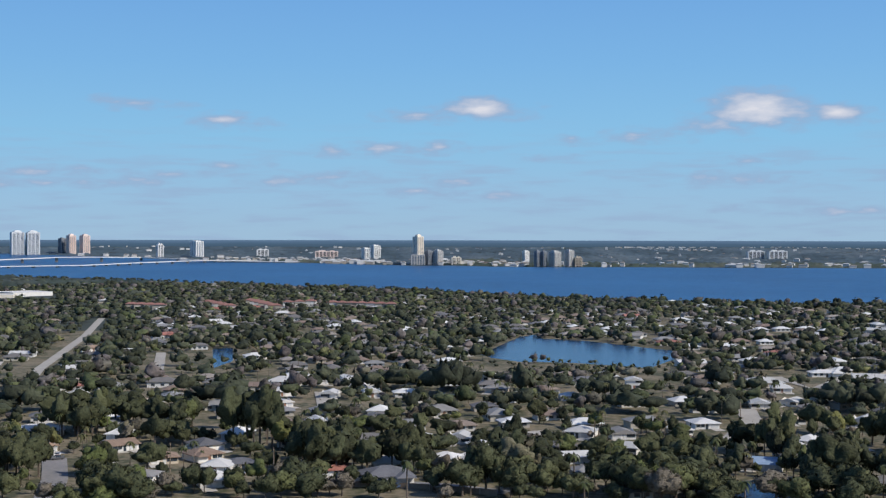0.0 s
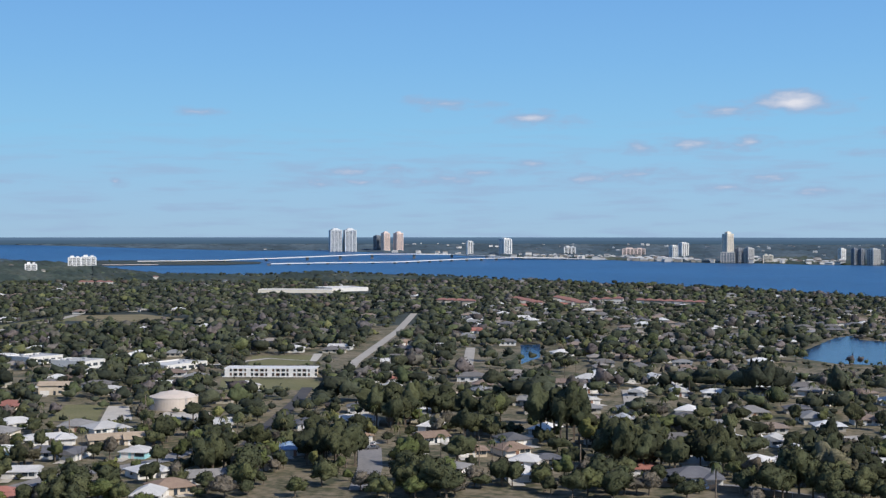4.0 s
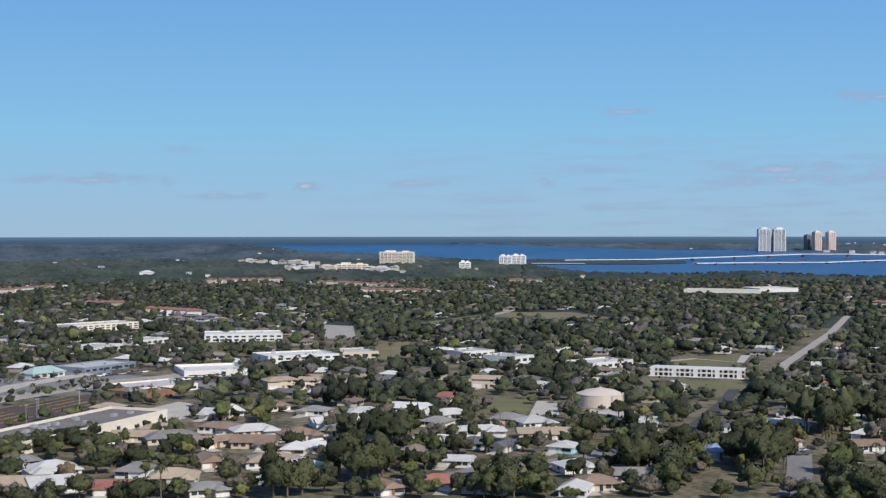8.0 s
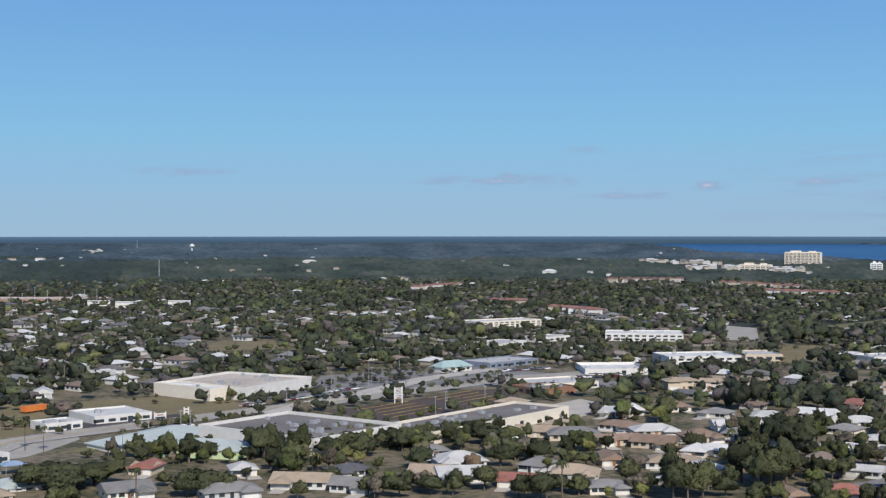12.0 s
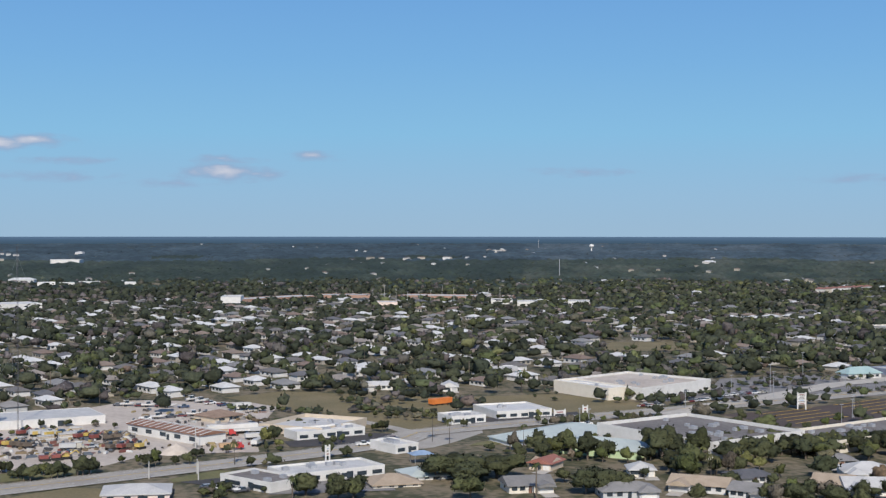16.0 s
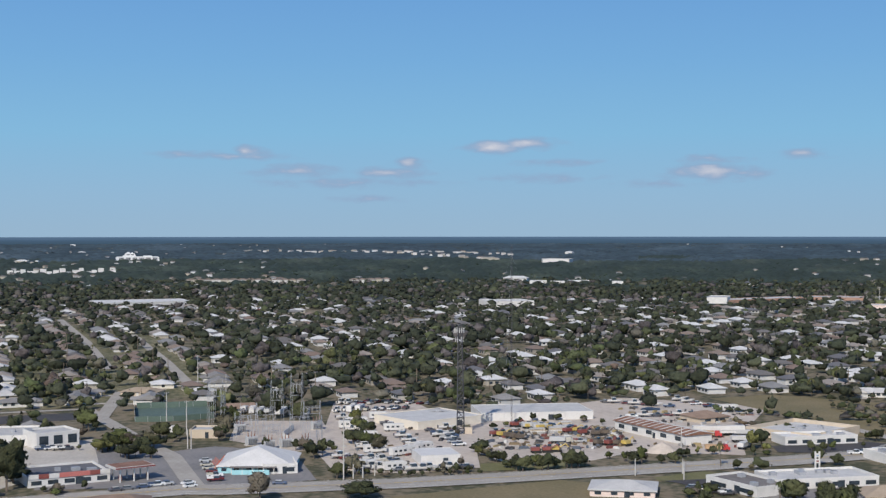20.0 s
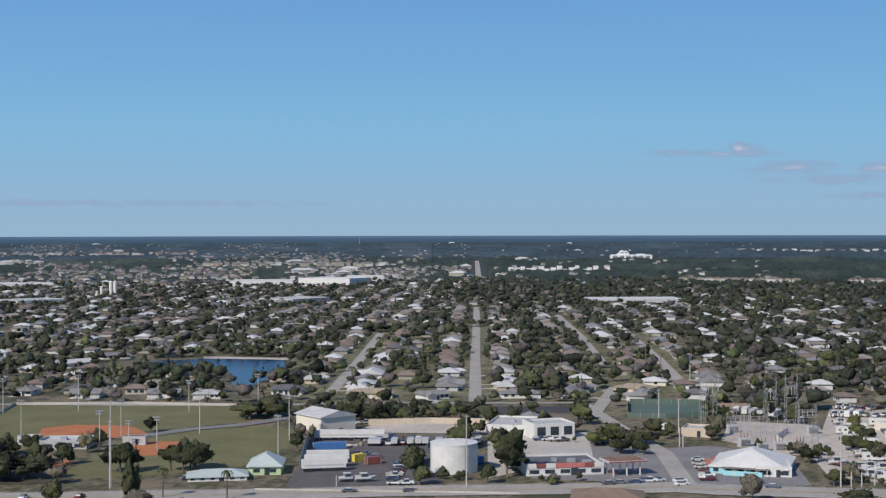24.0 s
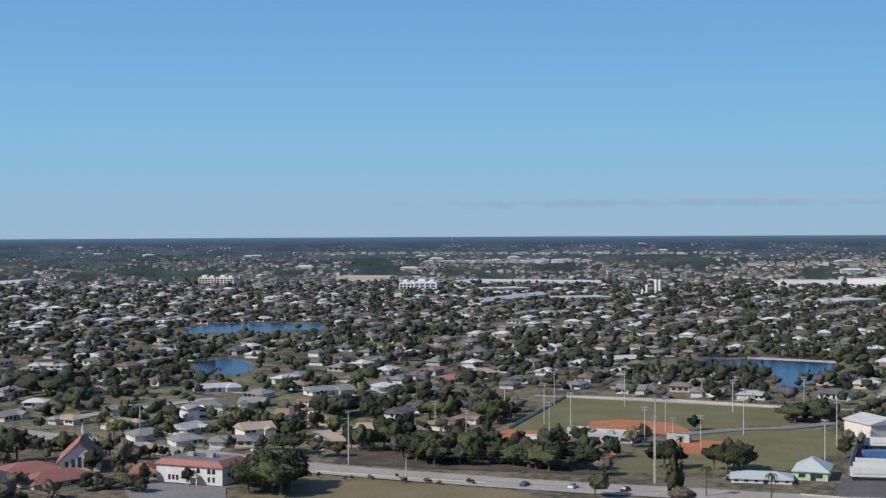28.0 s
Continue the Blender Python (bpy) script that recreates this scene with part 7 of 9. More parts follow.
for a1, d1, a2, d2, n, size in (
    (82.10, 497, 80.22, 460, 12, 4.5), (80.11, 460, 77.18, 468, 9, 6.0), (75.56, 475, 73.72, 479, 4, 5.0), (87.86, 452, 85.28, 447, 9, 2.2), (85.28, 449, 81.75, 455, 12, 2.2), (87.16, 518, 85.98, 498, 6, 6.5),
    (129.31, 510, 124.38, 495, 16, 8.5), (127.91, 480, 119.70, 461, 34, 8.0), (125.55, 511, 120.86, 484, 14, 7.5), (133.75, 435, 132.13, 445, 5, 8.0), (116.68, 756, 112.50, 686, 15, 6.5),
    (143.56, 539, 138.53, 495, 16, 6.5), (140.53, 441, 138.09, 433, 6, 5.0), (67.84, 670, 64.79, 636, 8, 5.5), (67.61, 644, 65.73, 606, 9, 5.0), (65.50, 658, 63.85, 642, 4, 7.0),
    (51.95, 499, 48.35, 511, 13, 8.5), (48.35, 518, 44.52, 548, 14, 8.0), (51.84, 522, 49.01, 534, 8, 7.0), (72.30, 621, 67.84, 599, 16, 4.0), (67.14, 609, 63.45, 592, 14, 4.5), (71.36, 579, 68.54, 564, 9, 3.5), (87.15, 580, 86.10, 511, 9, 6.5),
    (53.24, 666, 47.94, 742, 16, 4.0), (52.56, 702, 47.00, 776, 16, 4.0), (51.64, 726, 46.07, 814, 14, 4.0), (47.00, 693, 43.72, 750, 12, 3.5), (107.62, 594, 101.98, 598, 20, 6.0), (101.40, 509, 100.58, 451, 8, 8.0), (97.46, 513, 95.06, 516, 12, 6.5), (105.16, 455, 104.57, 471, 5, 6.0),
    (89.49, 500, 87.62, 499, 8, 4.5), (106.68, 576, 101.98, 585, 16, 5.5), (96.65, 501, 95.06, 491, 7, 6.0), (97.11, 507, 96.42, 528, 4, 6.5), (131.19, 450, 124.15, 430, 10, 2.0), (143.75, 790, 137.15, 774, 26, 6.0), (104.52, 589, 112.03, 590, 18, 5.5), (66.2, 588, 63.3, 580, 8, 4.0), (75.35, 497, 74.85, 494, 3, 3.4), (73.55, 491, 73.2, 496, 2, 4.6),
):
    for i in range(n):
        u = (i + rng.random()) / n
        TREES.append((a1 + (a2 - a1) * u, (d1 + (d2 - d1) * u) * (1 + rng.uniform(-0.01, 0.01)), size * rng.uniform(0.6, 1.4), size * rng.uniform(0.6, 1.05), 0))
TREES.append((116.4, 405, 4.6, 14.6, 0))
TREES.append((116.0, 403, 7.0, 6.0, 0))
for i in range(14):
    TREES.append((113.2 + i * 0.25, 752 + 14 * math.sin(i * 2.3), 8.5 + 2.5 * math.sin(i * 1.7), 9.5 + 2 * math.sin(i * 3.1), 0))
for i in range(30):
    u = i / 29
    TREES.append((-2.0 - 7.6 * u, 1012 + 95 * math.exp(-((u - 0.24) / 0.15) ** 2) - 22 * max(0.0, u - 0.6) / 0.4 + 12 * math.sin(i * 2.1), 5.5 + 2.2 * math.sin(i * 1.3), 4.5 + 1.5 * math.sin(i * 2.9), 0))
PALM_SPOTS = [(71.91, 474), (63.73, 522), (63.02, 518), (13.69, 563), (12.80, 469), (19.44, 470), (10.66, 471), (-12.65, 482), (-12.98, 534), (-11.97, 539), (115.10, 419), (112.51, 413)]
for a, d in PALM_SPOTS:
    TREES.append((a, d, 5.0, rng.uniform(8, 11), 1))


def woods(a, d):
    """Trees for each square metre of free land, by district."""
    if a < 6 and d < 540:
        return 0.0135
    if d < 900:
        k = (0.0090 if a < 12 else 0.0108 if a < 20 and d < 640 else 0.0150) if a < 34 else (0.0098 if a < 60 else (0.0105 if a < 92 else 0.0090 if a < 126 else 0.0078))
    else:
        k = (0.0112 if d < 1350 else 0.0135) if a < 12 else (0.0175 if a < 34 else 0.0135 if a < 60 else (0.0112 if a < 104 else 0.0092))
        k *= min(1.0, max(0.15, (2250 - d) / 400))
    return k


placed = []
for a, d, w, h, palm in TREES:
    x, y = flat(a, d)
    if taken[int((x - X0) / CELL), int((y - Y0) / CELL)] == 2:
        continue
    dry = hue(rng, a, d) if w < 9 else rng.uniform(0.0, 0.2)
    if 54 < a < 72 and d < 480:
        h = min(h, 8.0)
    if 43 < a < 53 and 470 < d < 560:
        h = min(h, 6.5)
    if w > 13:
        # a grove rather than one tree
        n = int(w / 4)
        for i in range(n):
            ang, r = i * 2.4, w * 0.36 * math.sqrt((i + 0.3) / n)
            k = rng.uniform(0.42, 0.6)
            placed.append((x + r * math.cos(ang), y + r * math.sin(ang), w * k, min(h, w) * rng.uniform(0.75, 1.0), 0, dry if i % 3 else rng.uniform(0.0, 0.4)))
    else:
        placed.append((x, y, w, h, palm, dry))
    if not palm:
        mark([(x + w * 0.3 * math.cos(i), y + w * 0.3 * math.sin(i)) for i in range(6)], 3)
# a dark thicket all along the shore
for i in range(420):
    a = rng.uniform(-20.5, 24.0)
    d = np.interp(a, [p[0] for p in NEAR_SHORE], [p[1] for p in NEAR_SHORE]) - rng.uniform(6, 75)
    placed.append((*flat(a, d), rng.uniform(8, 14), rng.uniform(5.5, 8.5), 0, rng.uniform(0.0, 0.16)))
sampler = np.random.RandomState(4)
tries = 130000
rr = np.sqrt(sampler.uniform(408 ** 2, 2150 ** 2, tries))
aa = sampler.uniform(-20.5, 147, tries)
cellsize = 2.88 / 2 * (2150 ** 2 - 408 ** 2) / tries
for a, d in zip(aa, rr):
    x, y = flat(a, d)
    clump = noise.noise(Vector((x / 60, y / 60, 3.0))) + 0.5 * noise.noise(Vector((x / 17, y / 17, 9.0)))
    keep = woods(a, d) * cellsize * max(0.08, 1 + (3.0 if 55 < a < 95 else 2.3) * clump)
    # yards and the camera's sight strips share this code: small plants only
    garden = taken[int((x - X0) / CELL), int((y - Y0) / CELL)] == 4
    if garden and rng.random() < 0.8 * keep and d < 1100:
        placed.append((x, y, rng.uniform(1.8, 4.5), rng.uniform(1.6, 4.2), 0, hue(rng, a, d)))
        continue
    if d < 475 and 54 < a < 128 and rng.random() < 0.85:
        continue
    if rng.random() > keep or not free(x, y, 1.5):
        continue
    palm = 1 if rng.random() < (0.09 if d < 1300 else 0.03) else 0
    if palm:
        w, h = rng.uniform(4, 6), rng.uniform(6, 12) if d < 900 else rng.uniform(4, 6.5)
    else:
        w = rng.triangular(2.8, 13.5, 5.0) * (1.25 if d > 1100 and share(a, d) < 0.4 else (1.15 if d > 1000 else 1.0))
        w *= 0.86 if a > 104 else 1.0
        h = min(7.5 if (54 < a < 72 and d < 480) or (41 < a < 53 and 440 < d < 580) else 13.0, w * rng.uniform(0.5, 1.0) + 1.5)
        while w > 3 and not free(x, y, w * 0.40):
            w, h = w * 0.75, h * 0.8
    placed.append((x, y, w, h, palm, hue(rng, a, d)))
OAKS = [crown_shape(k, 3, 22, 850, 0.026) for k in range(6)]
MIDS = [crown_shape(20 + k, 3, 14, 100, 0.040, 0.10) for k in range(8)]
LOWS = [crown_shape(40 + k, 2, 11, 30, 0.05, 0.06) for k in range(8)]
BELTS = [crown_shape(50 + k, 2, 8, 6, 0.07, 0.06) for k in range(8)]
FARTHER = [crown_shape(90 + k, 1, 6, 6, 0.095, 0.1) for k in range(8)]
PALMS = [palm_shape(60 + k, 14, 3) for k in range(3)]
PALM_LOWS = [palm_shape(70 + k, 9, 2) for k in range(3)]
placed.sort(key=lambda p: math.hypot(p[0], p[1]))


def trunk_shape(seed):
    r = random.Random(seed)
    s = Shape().tube((0, 0, -0.02), (0.01, 0, 0.3), 0.035, 0.025, 7)
    for i in range(4):
        ang = i * 1.6 + r.random()
        s.tube((0.01, 0, 0.26), (0.2 * math.cos(ang), 0.2 * math.sin(ang), 0.55), 0.018, 0.008, 5)
    return s


TINTS = (0.04, 0.1, 0.22, 0.3, 0.42, 0.56, 0.8, 0.92)
HUE_WORDS = ("dark green oak-like", "dark green oak-like", "olive green", "olive green", "fresh green", "light green", "grey-brown half-bare", "rusty brown")
oak_meshes = {(i, j): fast_mesh("crown", v, f, "leaf", np.full(len(v), t), q) for i, (v, f, q) in enumerate(OAKS) for j, t in enumerate(TINTS)}
trunk_meshes = [trunk_shape(k).mesh("trunk", "bark") for k in range(3)]
palm_meshes = [fast_mesh("fronds", v, f, "palm", np.zeros(len(v))) for v, f, q in PALMS]
palm_trunk = Shape().tube((0, 0, -0.02), (0.004, 0, 0.5), 0.02, 0.016, 7).tube((0.004, 0, 0.5), (0, 0, 1.0), 0.016, 0.013, 7).mesh("trunk", "bark")


def single_tree(x, y, w, h, palm, dry, k):
    m = Matrix.Translation((x, y, 0)) @ Matrix.Rotation(k * 2.4, 4, "Z")
    if palm:
        ob = thing("palm_tree", m, "tall palm with an arching green head", "palm", "palms of the town")
        head = new("fronds", palm_meshes[k % 3])
        head.matrix_local = Matrix.Translation((0, 0, h)) @ Matrix.Diagonal((w, w, w, 1))
        stem = new("trunk", palm_trunk)
        stem.matrix_local = Matrix.Diagonal((14, 14, h, 1))
        head.parent = stem.parent = ob
        return ob
    j = min(range(len(TINTS)), key=lambda i: abs(TINTS[i] - dry))
    ob = thing("tree", m, "broad %s tree with dense uneven crown" % HUE_WORDS[j], "tree", "trees of the town")
    crown = new("crown", oak_meshes[k % 6, j])
    crown.matrix_local = Matrix.Diagonal((w * 1.08, w * 1.08, h * 1.1, 1))
    stem = new("trunk", trunk_meshes[k % 3])
    stem.matrix_local = Matrix.Diagonal((w, w, h, 1))
    crown.parent = stem.parent = ob
    return ob


for k, (x, y, w, h, palm, dry) in enumerate(placed[:300]):
    single_tree(x, y, w, h, palm, dry, k)
mid, low, belt, farther, palm_rows, palm_low, stems = [], [], [], [], [], [], Shape()
for k, (x, y, w, h, palm, dry) in enumerate(placed[300:]):
    d = math.hypot(x, y)
    if palm:
        (palm_rows if d < 900 else palm_low).append((x, y, h, w, w, k * 2.4, dry * 0.5, k % 3))
        stems.add([(x - 0.2, y, -0.1), (x + 0.2, y, -0.1), (x, y + 0.3, -0.1), (x, y, h)], [(0, 1, 3), (1, 2, 3), (2, 0, 3)])
    elif d < 590:
        mid.append((x, y, 0, w * 1.05, h * 1.1, k * 2.4, dry, k % 8))
        stems.box(x, y, -0.1, w * 0.05, w * 0.05, h * 0.5)
    else:
        (low if d < 950 else belt if d < 1100 else farther).append((x, y, -0.3 if d < 1050 else -1.0, w * (1.08 if d < 1050 else 1.2), h * (1.1 if d < 1050 else 0.98), k * 2.4, dry, k % 8))
planted("tree_canopy", MIDS, mid, "leaf", "dense dark green crowns between the houses")
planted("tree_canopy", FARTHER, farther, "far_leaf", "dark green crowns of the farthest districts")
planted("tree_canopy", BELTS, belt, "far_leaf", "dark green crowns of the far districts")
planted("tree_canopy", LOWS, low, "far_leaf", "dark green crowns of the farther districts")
planted("palm_heads", PALMS, palm_rows, "palm", "green palm heads above the gardens")
planted("palm_heads", PALM_LOWS, palm_low, "palm", "green palm heads of the farther districts")
structure("tree_trunks", stems, "bark", "grey-brown trunks", "trees", "stuff")

def far_canopy(name, a0, a1, near_edge, far_edge, steps, tall, label):
    """The closed canopy of the far woods: one uneven sheet of crowns, low where something is built."""
    r = np.random.RandomState(int(a0 * 10) + 700)
    cols = np.arange(a0, a1 + 0.01, 0.13)
    vs, ts = [], []
    for i, a in enumerate(cols):
        n, f = 1 / near_edge(a), 1 / far_edge(a)
        for k in range(steps + 1):
            d = 1 / (n + (f - n) * k / steps)
            up = tall * (0.45 + 0.8 * noise.noise(Vector((a * d / 9000, d / 260, 2.0))) + r.uniform(-0.5, 0.55))
            if k == 0 or (d < FLAT and not free(*flat(a, d), 9)):
                up = -2.0
            vs.append(at(a, d, up)[0])
            # tint steps with bearing to match the brightness in the camera's view
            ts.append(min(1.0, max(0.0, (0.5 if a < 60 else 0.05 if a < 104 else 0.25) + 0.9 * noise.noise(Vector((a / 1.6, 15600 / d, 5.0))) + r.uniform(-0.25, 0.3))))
    m = steps + 1
    idx = (np.arange(len(cols) - 1)[:, None] * m + np.arange(steps)[None]).ravel()
    f1, f2 = np.stack([idx, idx + 1, idx + m + 1], 1), np.stack([idx, idx + m + 1, idx + m], 1)
    v = np.array(vs)
    f = np.concatenate([f1, f2])
    if np.cross(v[f[0, 1]] - v[f[0, 0]], v[f[0, 2]] - v[f[0, 0]])[2] < 0:
        f = f[:, ::-1]
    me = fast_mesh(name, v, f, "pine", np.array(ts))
    me.materials.append(M["hazed_pine"])
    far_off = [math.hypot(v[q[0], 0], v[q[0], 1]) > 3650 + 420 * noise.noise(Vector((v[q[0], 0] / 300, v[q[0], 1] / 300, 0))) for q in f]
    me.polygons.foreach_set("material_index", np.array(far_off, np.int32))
    return tagged(new(name, me), label, "woods", "", "stuff")


def shore(line):
    return lambda a: float(np.interp(a, [p[0] for p in line], [p[1] for p in line]))


WOODS_WORDS = "dark green closed canopy of distant woods"
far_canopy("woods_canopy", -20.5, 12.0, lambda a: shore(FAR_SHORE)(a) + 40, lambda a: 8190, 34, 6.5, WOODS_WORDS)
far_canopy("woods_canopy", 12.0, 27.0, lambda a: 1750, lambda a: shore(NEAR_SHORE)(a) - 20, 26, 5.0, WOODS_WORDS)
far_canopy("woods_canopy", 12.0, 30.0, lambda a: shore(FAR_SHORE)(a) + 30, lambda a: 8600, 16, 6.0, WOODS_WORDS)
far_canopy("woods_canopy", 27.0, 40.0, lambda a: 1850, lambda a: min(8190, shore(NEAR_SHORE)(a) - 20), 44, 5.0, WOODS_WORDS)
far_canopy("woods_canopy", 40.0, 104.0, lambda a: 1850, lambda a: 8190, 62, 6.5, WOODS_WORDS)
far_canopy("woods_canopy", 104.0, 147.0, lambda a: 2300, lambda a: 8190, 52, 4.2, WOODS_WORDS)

# far woods to the skyline
FARS = [crown_shape(80 + k, 1, 5, 3, 0.1, 0.05) for k in range(6)]
rows = []
for k in range(13000):
    a = rng.uniform(-20.5, 147)
    d = 1 / rng.uniform(1 / 8100, 1 / 1700)
    if (a > 92 and rng.random() < 0.15) or (d < 2150 and rng.random() > (d - 1650) / 500):
        continue
    if a < 40:
        near, far_d = np.interp(a, [p[0] for p in NEAR_SHORE], [p[1] for p in NEAR_SHORE]), np.interp(a, [p[0] for p in FAR_SHORE], [p[1] for p in FAR_SHORE])
        if near - 6 < d < far_d + 20 and not on_island(a, d):
            continue
    if d < FLAT and not free(*flat(a, d), 6) and not (a < 40 and on_island(a, d)):
        continue
    p, s = at(a, d)
    w = rng.triangular(6, 24, 11) * s * (1 + d / 9000) * (0.8 if a > 92 else 1.0)
    # the tone follows the same bearing steps, fitted to the camera's view
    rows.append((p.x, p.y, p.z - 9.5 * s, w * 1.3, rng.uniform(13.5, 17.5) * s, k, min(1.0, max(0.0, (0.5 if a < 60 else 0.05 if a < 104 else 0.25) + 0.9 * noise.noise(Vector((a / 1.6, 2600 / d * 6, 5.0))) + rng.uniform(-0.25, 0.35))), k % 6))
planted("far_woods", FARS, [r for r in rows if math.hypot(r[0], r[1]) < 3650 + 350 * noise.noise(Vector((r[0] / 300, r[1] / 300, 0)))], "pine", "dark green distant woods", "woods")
planted("far_woods", FARS, [r for r in rows if math.hypot(r[0], r[1]) >= 3650 + 350 * noise.noise(Vector((r[0] / 300, r[1] / 300, 0)))], "hazed_pine", "pine woods reaching the skyline, haze put into their colour", "woods")

# ---- masts, poles, substation ----
def lattice(s, h, w0, w1, n, r, legs=3):
    """A lattice mast of legs and braces."""
    def at_leg(k, z):
        w = w0 + (w1 - w0) * z / h
        ang = k * math.tau / legs
        return (w / 2 * math.cos(ang), w / 2 * math.sin(ang), z)
    for k in range(legs):
        s.tube(at_leg(k, 0), at_leg(k, h), r, r, 5)
        for i in range(n):
            z0, z1 = i * h / n, (i + 1) * h / n
            s.tube(at_leg(k, z0), at_leg((k + 1) % legs, z1), r * 0.55, r * 0.55, 4)
            s.tube(at_leg(k, z1), at_leg((k + 1) % legs, z1), r * 0.55, r * 0.55, 4)
    return s


def upright(a, d, turn=0.0):
    x, y = flat(a, d)
    return Matrix.Translation((x, y, 0)) @ Matrix.Rotation(radians(a + turn), 4, "Z")


def cell_tower(a, d, w, h):
    ob = thing("cell_tower", upright(a, d), "dark steel lattice phone mast with white antenna panels", "mast")
    part("lattice", lattice(Shape(), h, 3.8, 1.9, 20, 0.24), "dark_steel", ob)
    for z, n, r in ((h - 2.0, 12, 1.7), (h - 5.6, 6, 1.3)):
        ring = Shape()
        for k in range(n):
            p, q = k * math.tau / n, (k + 1) * math.tau / n
            ring.tube((r * math.cos(p), r * math.sin(p), z), (r * math.cos(q), r * math.sin(q), z), 0.08, 0.08, 4)
        part("ring", ring, "steel", ob)
        for k in range(n):
            p = k * math.tau / n
            part("antenna", Shape().box((r + 0.2) * math.cos(p), (r + 0.2) * math.sin(p), z - 1.0, 0.32, 0.2, 2.0, p + 1.57), "roof_light", ob)
    part("cabinet", Shape().box(3.5, 1, 0, 3, 2, 2.5), "beige", ob)


cell_tower(82.62, 541, 4.9, 42.8)


def radio_mast(a, d, w, h):
    ob = thing("radio_mast", upright(a, d), "slim guyed steel radio mast", "mast")
    part("lattice", lattice(Shape(), h, 0.7, 0.7, 40, 0.06), "dark_steel", ob)
    for k in range(3):
        ang = k * math.tau / 3 + 0.4
        for z in (0.45, 0.95):
            part("guy_wire", Shape().tube((0, 0, h * z), (h * 0.35 * math.cos(ang), h * 0.35 * math.sin(ang), 0), 0.02, 0.02, 3), "steel", ob)


radio_mast(80.46, 574, 0.5, 73.8)


def sports_light(a, d, w, h):
    ob = thing("floodlight_pole", upright(a, d, -20), "tall pale floodlight pole with a lamp bank", "floodlight", "floodlights of the ballpark")
    part("pole", Shape().tube((0, 0, -0.2), (0, 0, h), 0.24, 0.14, 8), "pole", ob)
    part("crossarm", Shape().box(0, 0, h - 0.5, 3.0, 0.18, 0.2).box(0, 0, h - 1.5, 2.4, 0.18, 0.2), "steel", ob)
    for i in range(4):
        part("lamp", Shape().box(-1.1 + 0.74 * i, -0.2, h - 0.3, 0.42, 0.35, 0.35).box(-0.9 + 0.6 * i, -0.2, h - 1.3, 0.36, 0.35, 0.32), "steel", ob)


for a, d, w, h in (
    (126.25, 568, 1.4, 9.8), (124.96, 527, 1.3, 11.2), (123.36, 612, 1.5, 12.0), (121.72, 568, 1.4, 17.2), (121.51, 522, 1.3, 15.0), (121.30, 630, 1.6, 15.5), (120.62, 560, 1.4, 14.2), (118.41, 628, 1.5, 16.0), (117.59, 514, 1.3, 14.7),
    (116.74, 548, 1.3, 14.4), (116.44, 502, 1.2, 12.4), (115.32, 509, 1.3, 12.5), (114.03, 615, 1.5, 14.1), (113.60, 548, 1.3, 18.0), (111.22, 627, 1.5, 14.9), (110.41, 488, 1.2, 14.8), (109.95, 524, 1.3, 17.6),
):
    sports_light(a, d, w, h)


def utility_pole(a, d, w, h, arms=1, mat="pole"):
    ob = thing("utility_pole", upright(a, d, 40), "weathered utility pole beside the road", "pole", "poles along the road")
    part("post", Shape().tube((0, 0, -0.2), (0, 0, h), 0.24, 0.15, 8), mat, ob)
    for i in range(arms):
        part("crossarm", Shape().box(0, 0, h - 0.6 - 1.3 * i, 2.4, 0.15, 0.16), mat, ob)
        for k in (-1, 0, 1):
            part("insulator", Shape().tube((k, 0, h - 0.45 - 1.3 * i), (k, 0, h - 0.1 - 1.3 * i), 0.09, 0.05, 6), "steel", ob)


for a, d, w, h in (
    (129.86, 473, 1.2, 18.4), (117.20, 438, 1.1, 21.2), (127.47, 440, 0.7, 7.6), (138.34, 538, 0.9, 14.6), (117.16, 440, 1.1, 27.1), (102.60, 427, 0.9, 22.4), (87.44, 443, 1.5, 20.9), (92.26, 670, 0.8, 11.0), (93.86, 548, 0.7, 13.5),
    (94.66, 550, 0.7, 16.9), (93.40, 703, 0.9, 17.3), (73.42, 459, 0.6, 4.9), (77.65, 468, 0.6, 5.8), (75.35, 453, 0.6, 5.6), (73.37, 447, 0.6, 6.2), (73.48, 511, 0.6, 8.4),
):
    utility_pole(a, d, w, h, 1 if h > 12 else 0)
for a, d, w, h in ((87.04, 444, 0.9, 4.7), (86.64, 446, 0.9, 4.4), (86.15, 449, 0.9, 4.4), (93.68, 512, 0.6, 7.1), (93.82, 513, 0.6, 7.1), (108.01, 430, 0.7, 3.5)):
    utility_pole(a, d, w, h, 0)
for a, d, w, h in ((49.78, 680, 0.8, 12.3), (48.64, 755, 0.9, 15.5), (47.00, 738, 0.9, 12.1), (46.66, 614, 0.8, 10.1), (47.13, 582, 0.7, 9.5), (45.07, 628, 0.8, 8.8), (57.61, 561, 0.7, 7.8), (57.23, 560, 0.7, 7.8), (49.91, 697, 0.9, 14.3), (53.30, 630, 0.8, 7.7), (51.45, 701, 0.9, 8.0), (45.08, 638, 0.8, 9.4), (46.72, 614, 0.8, 8.0)):
    ob = thing("parking_lamp", upright(a, d, 30), "tall thin parking lot lamp post", "lamp post", "lamps of the parking lots")
    part("post", Shape().tube((0, 0, 0), (0, 0, h), 0.14, 0.09, 6), "steel", ob)
    part("lamp_head", Shape().box(0, 0, h - 0.1, 1.8, 0.35, 0.2), "steel", ob)


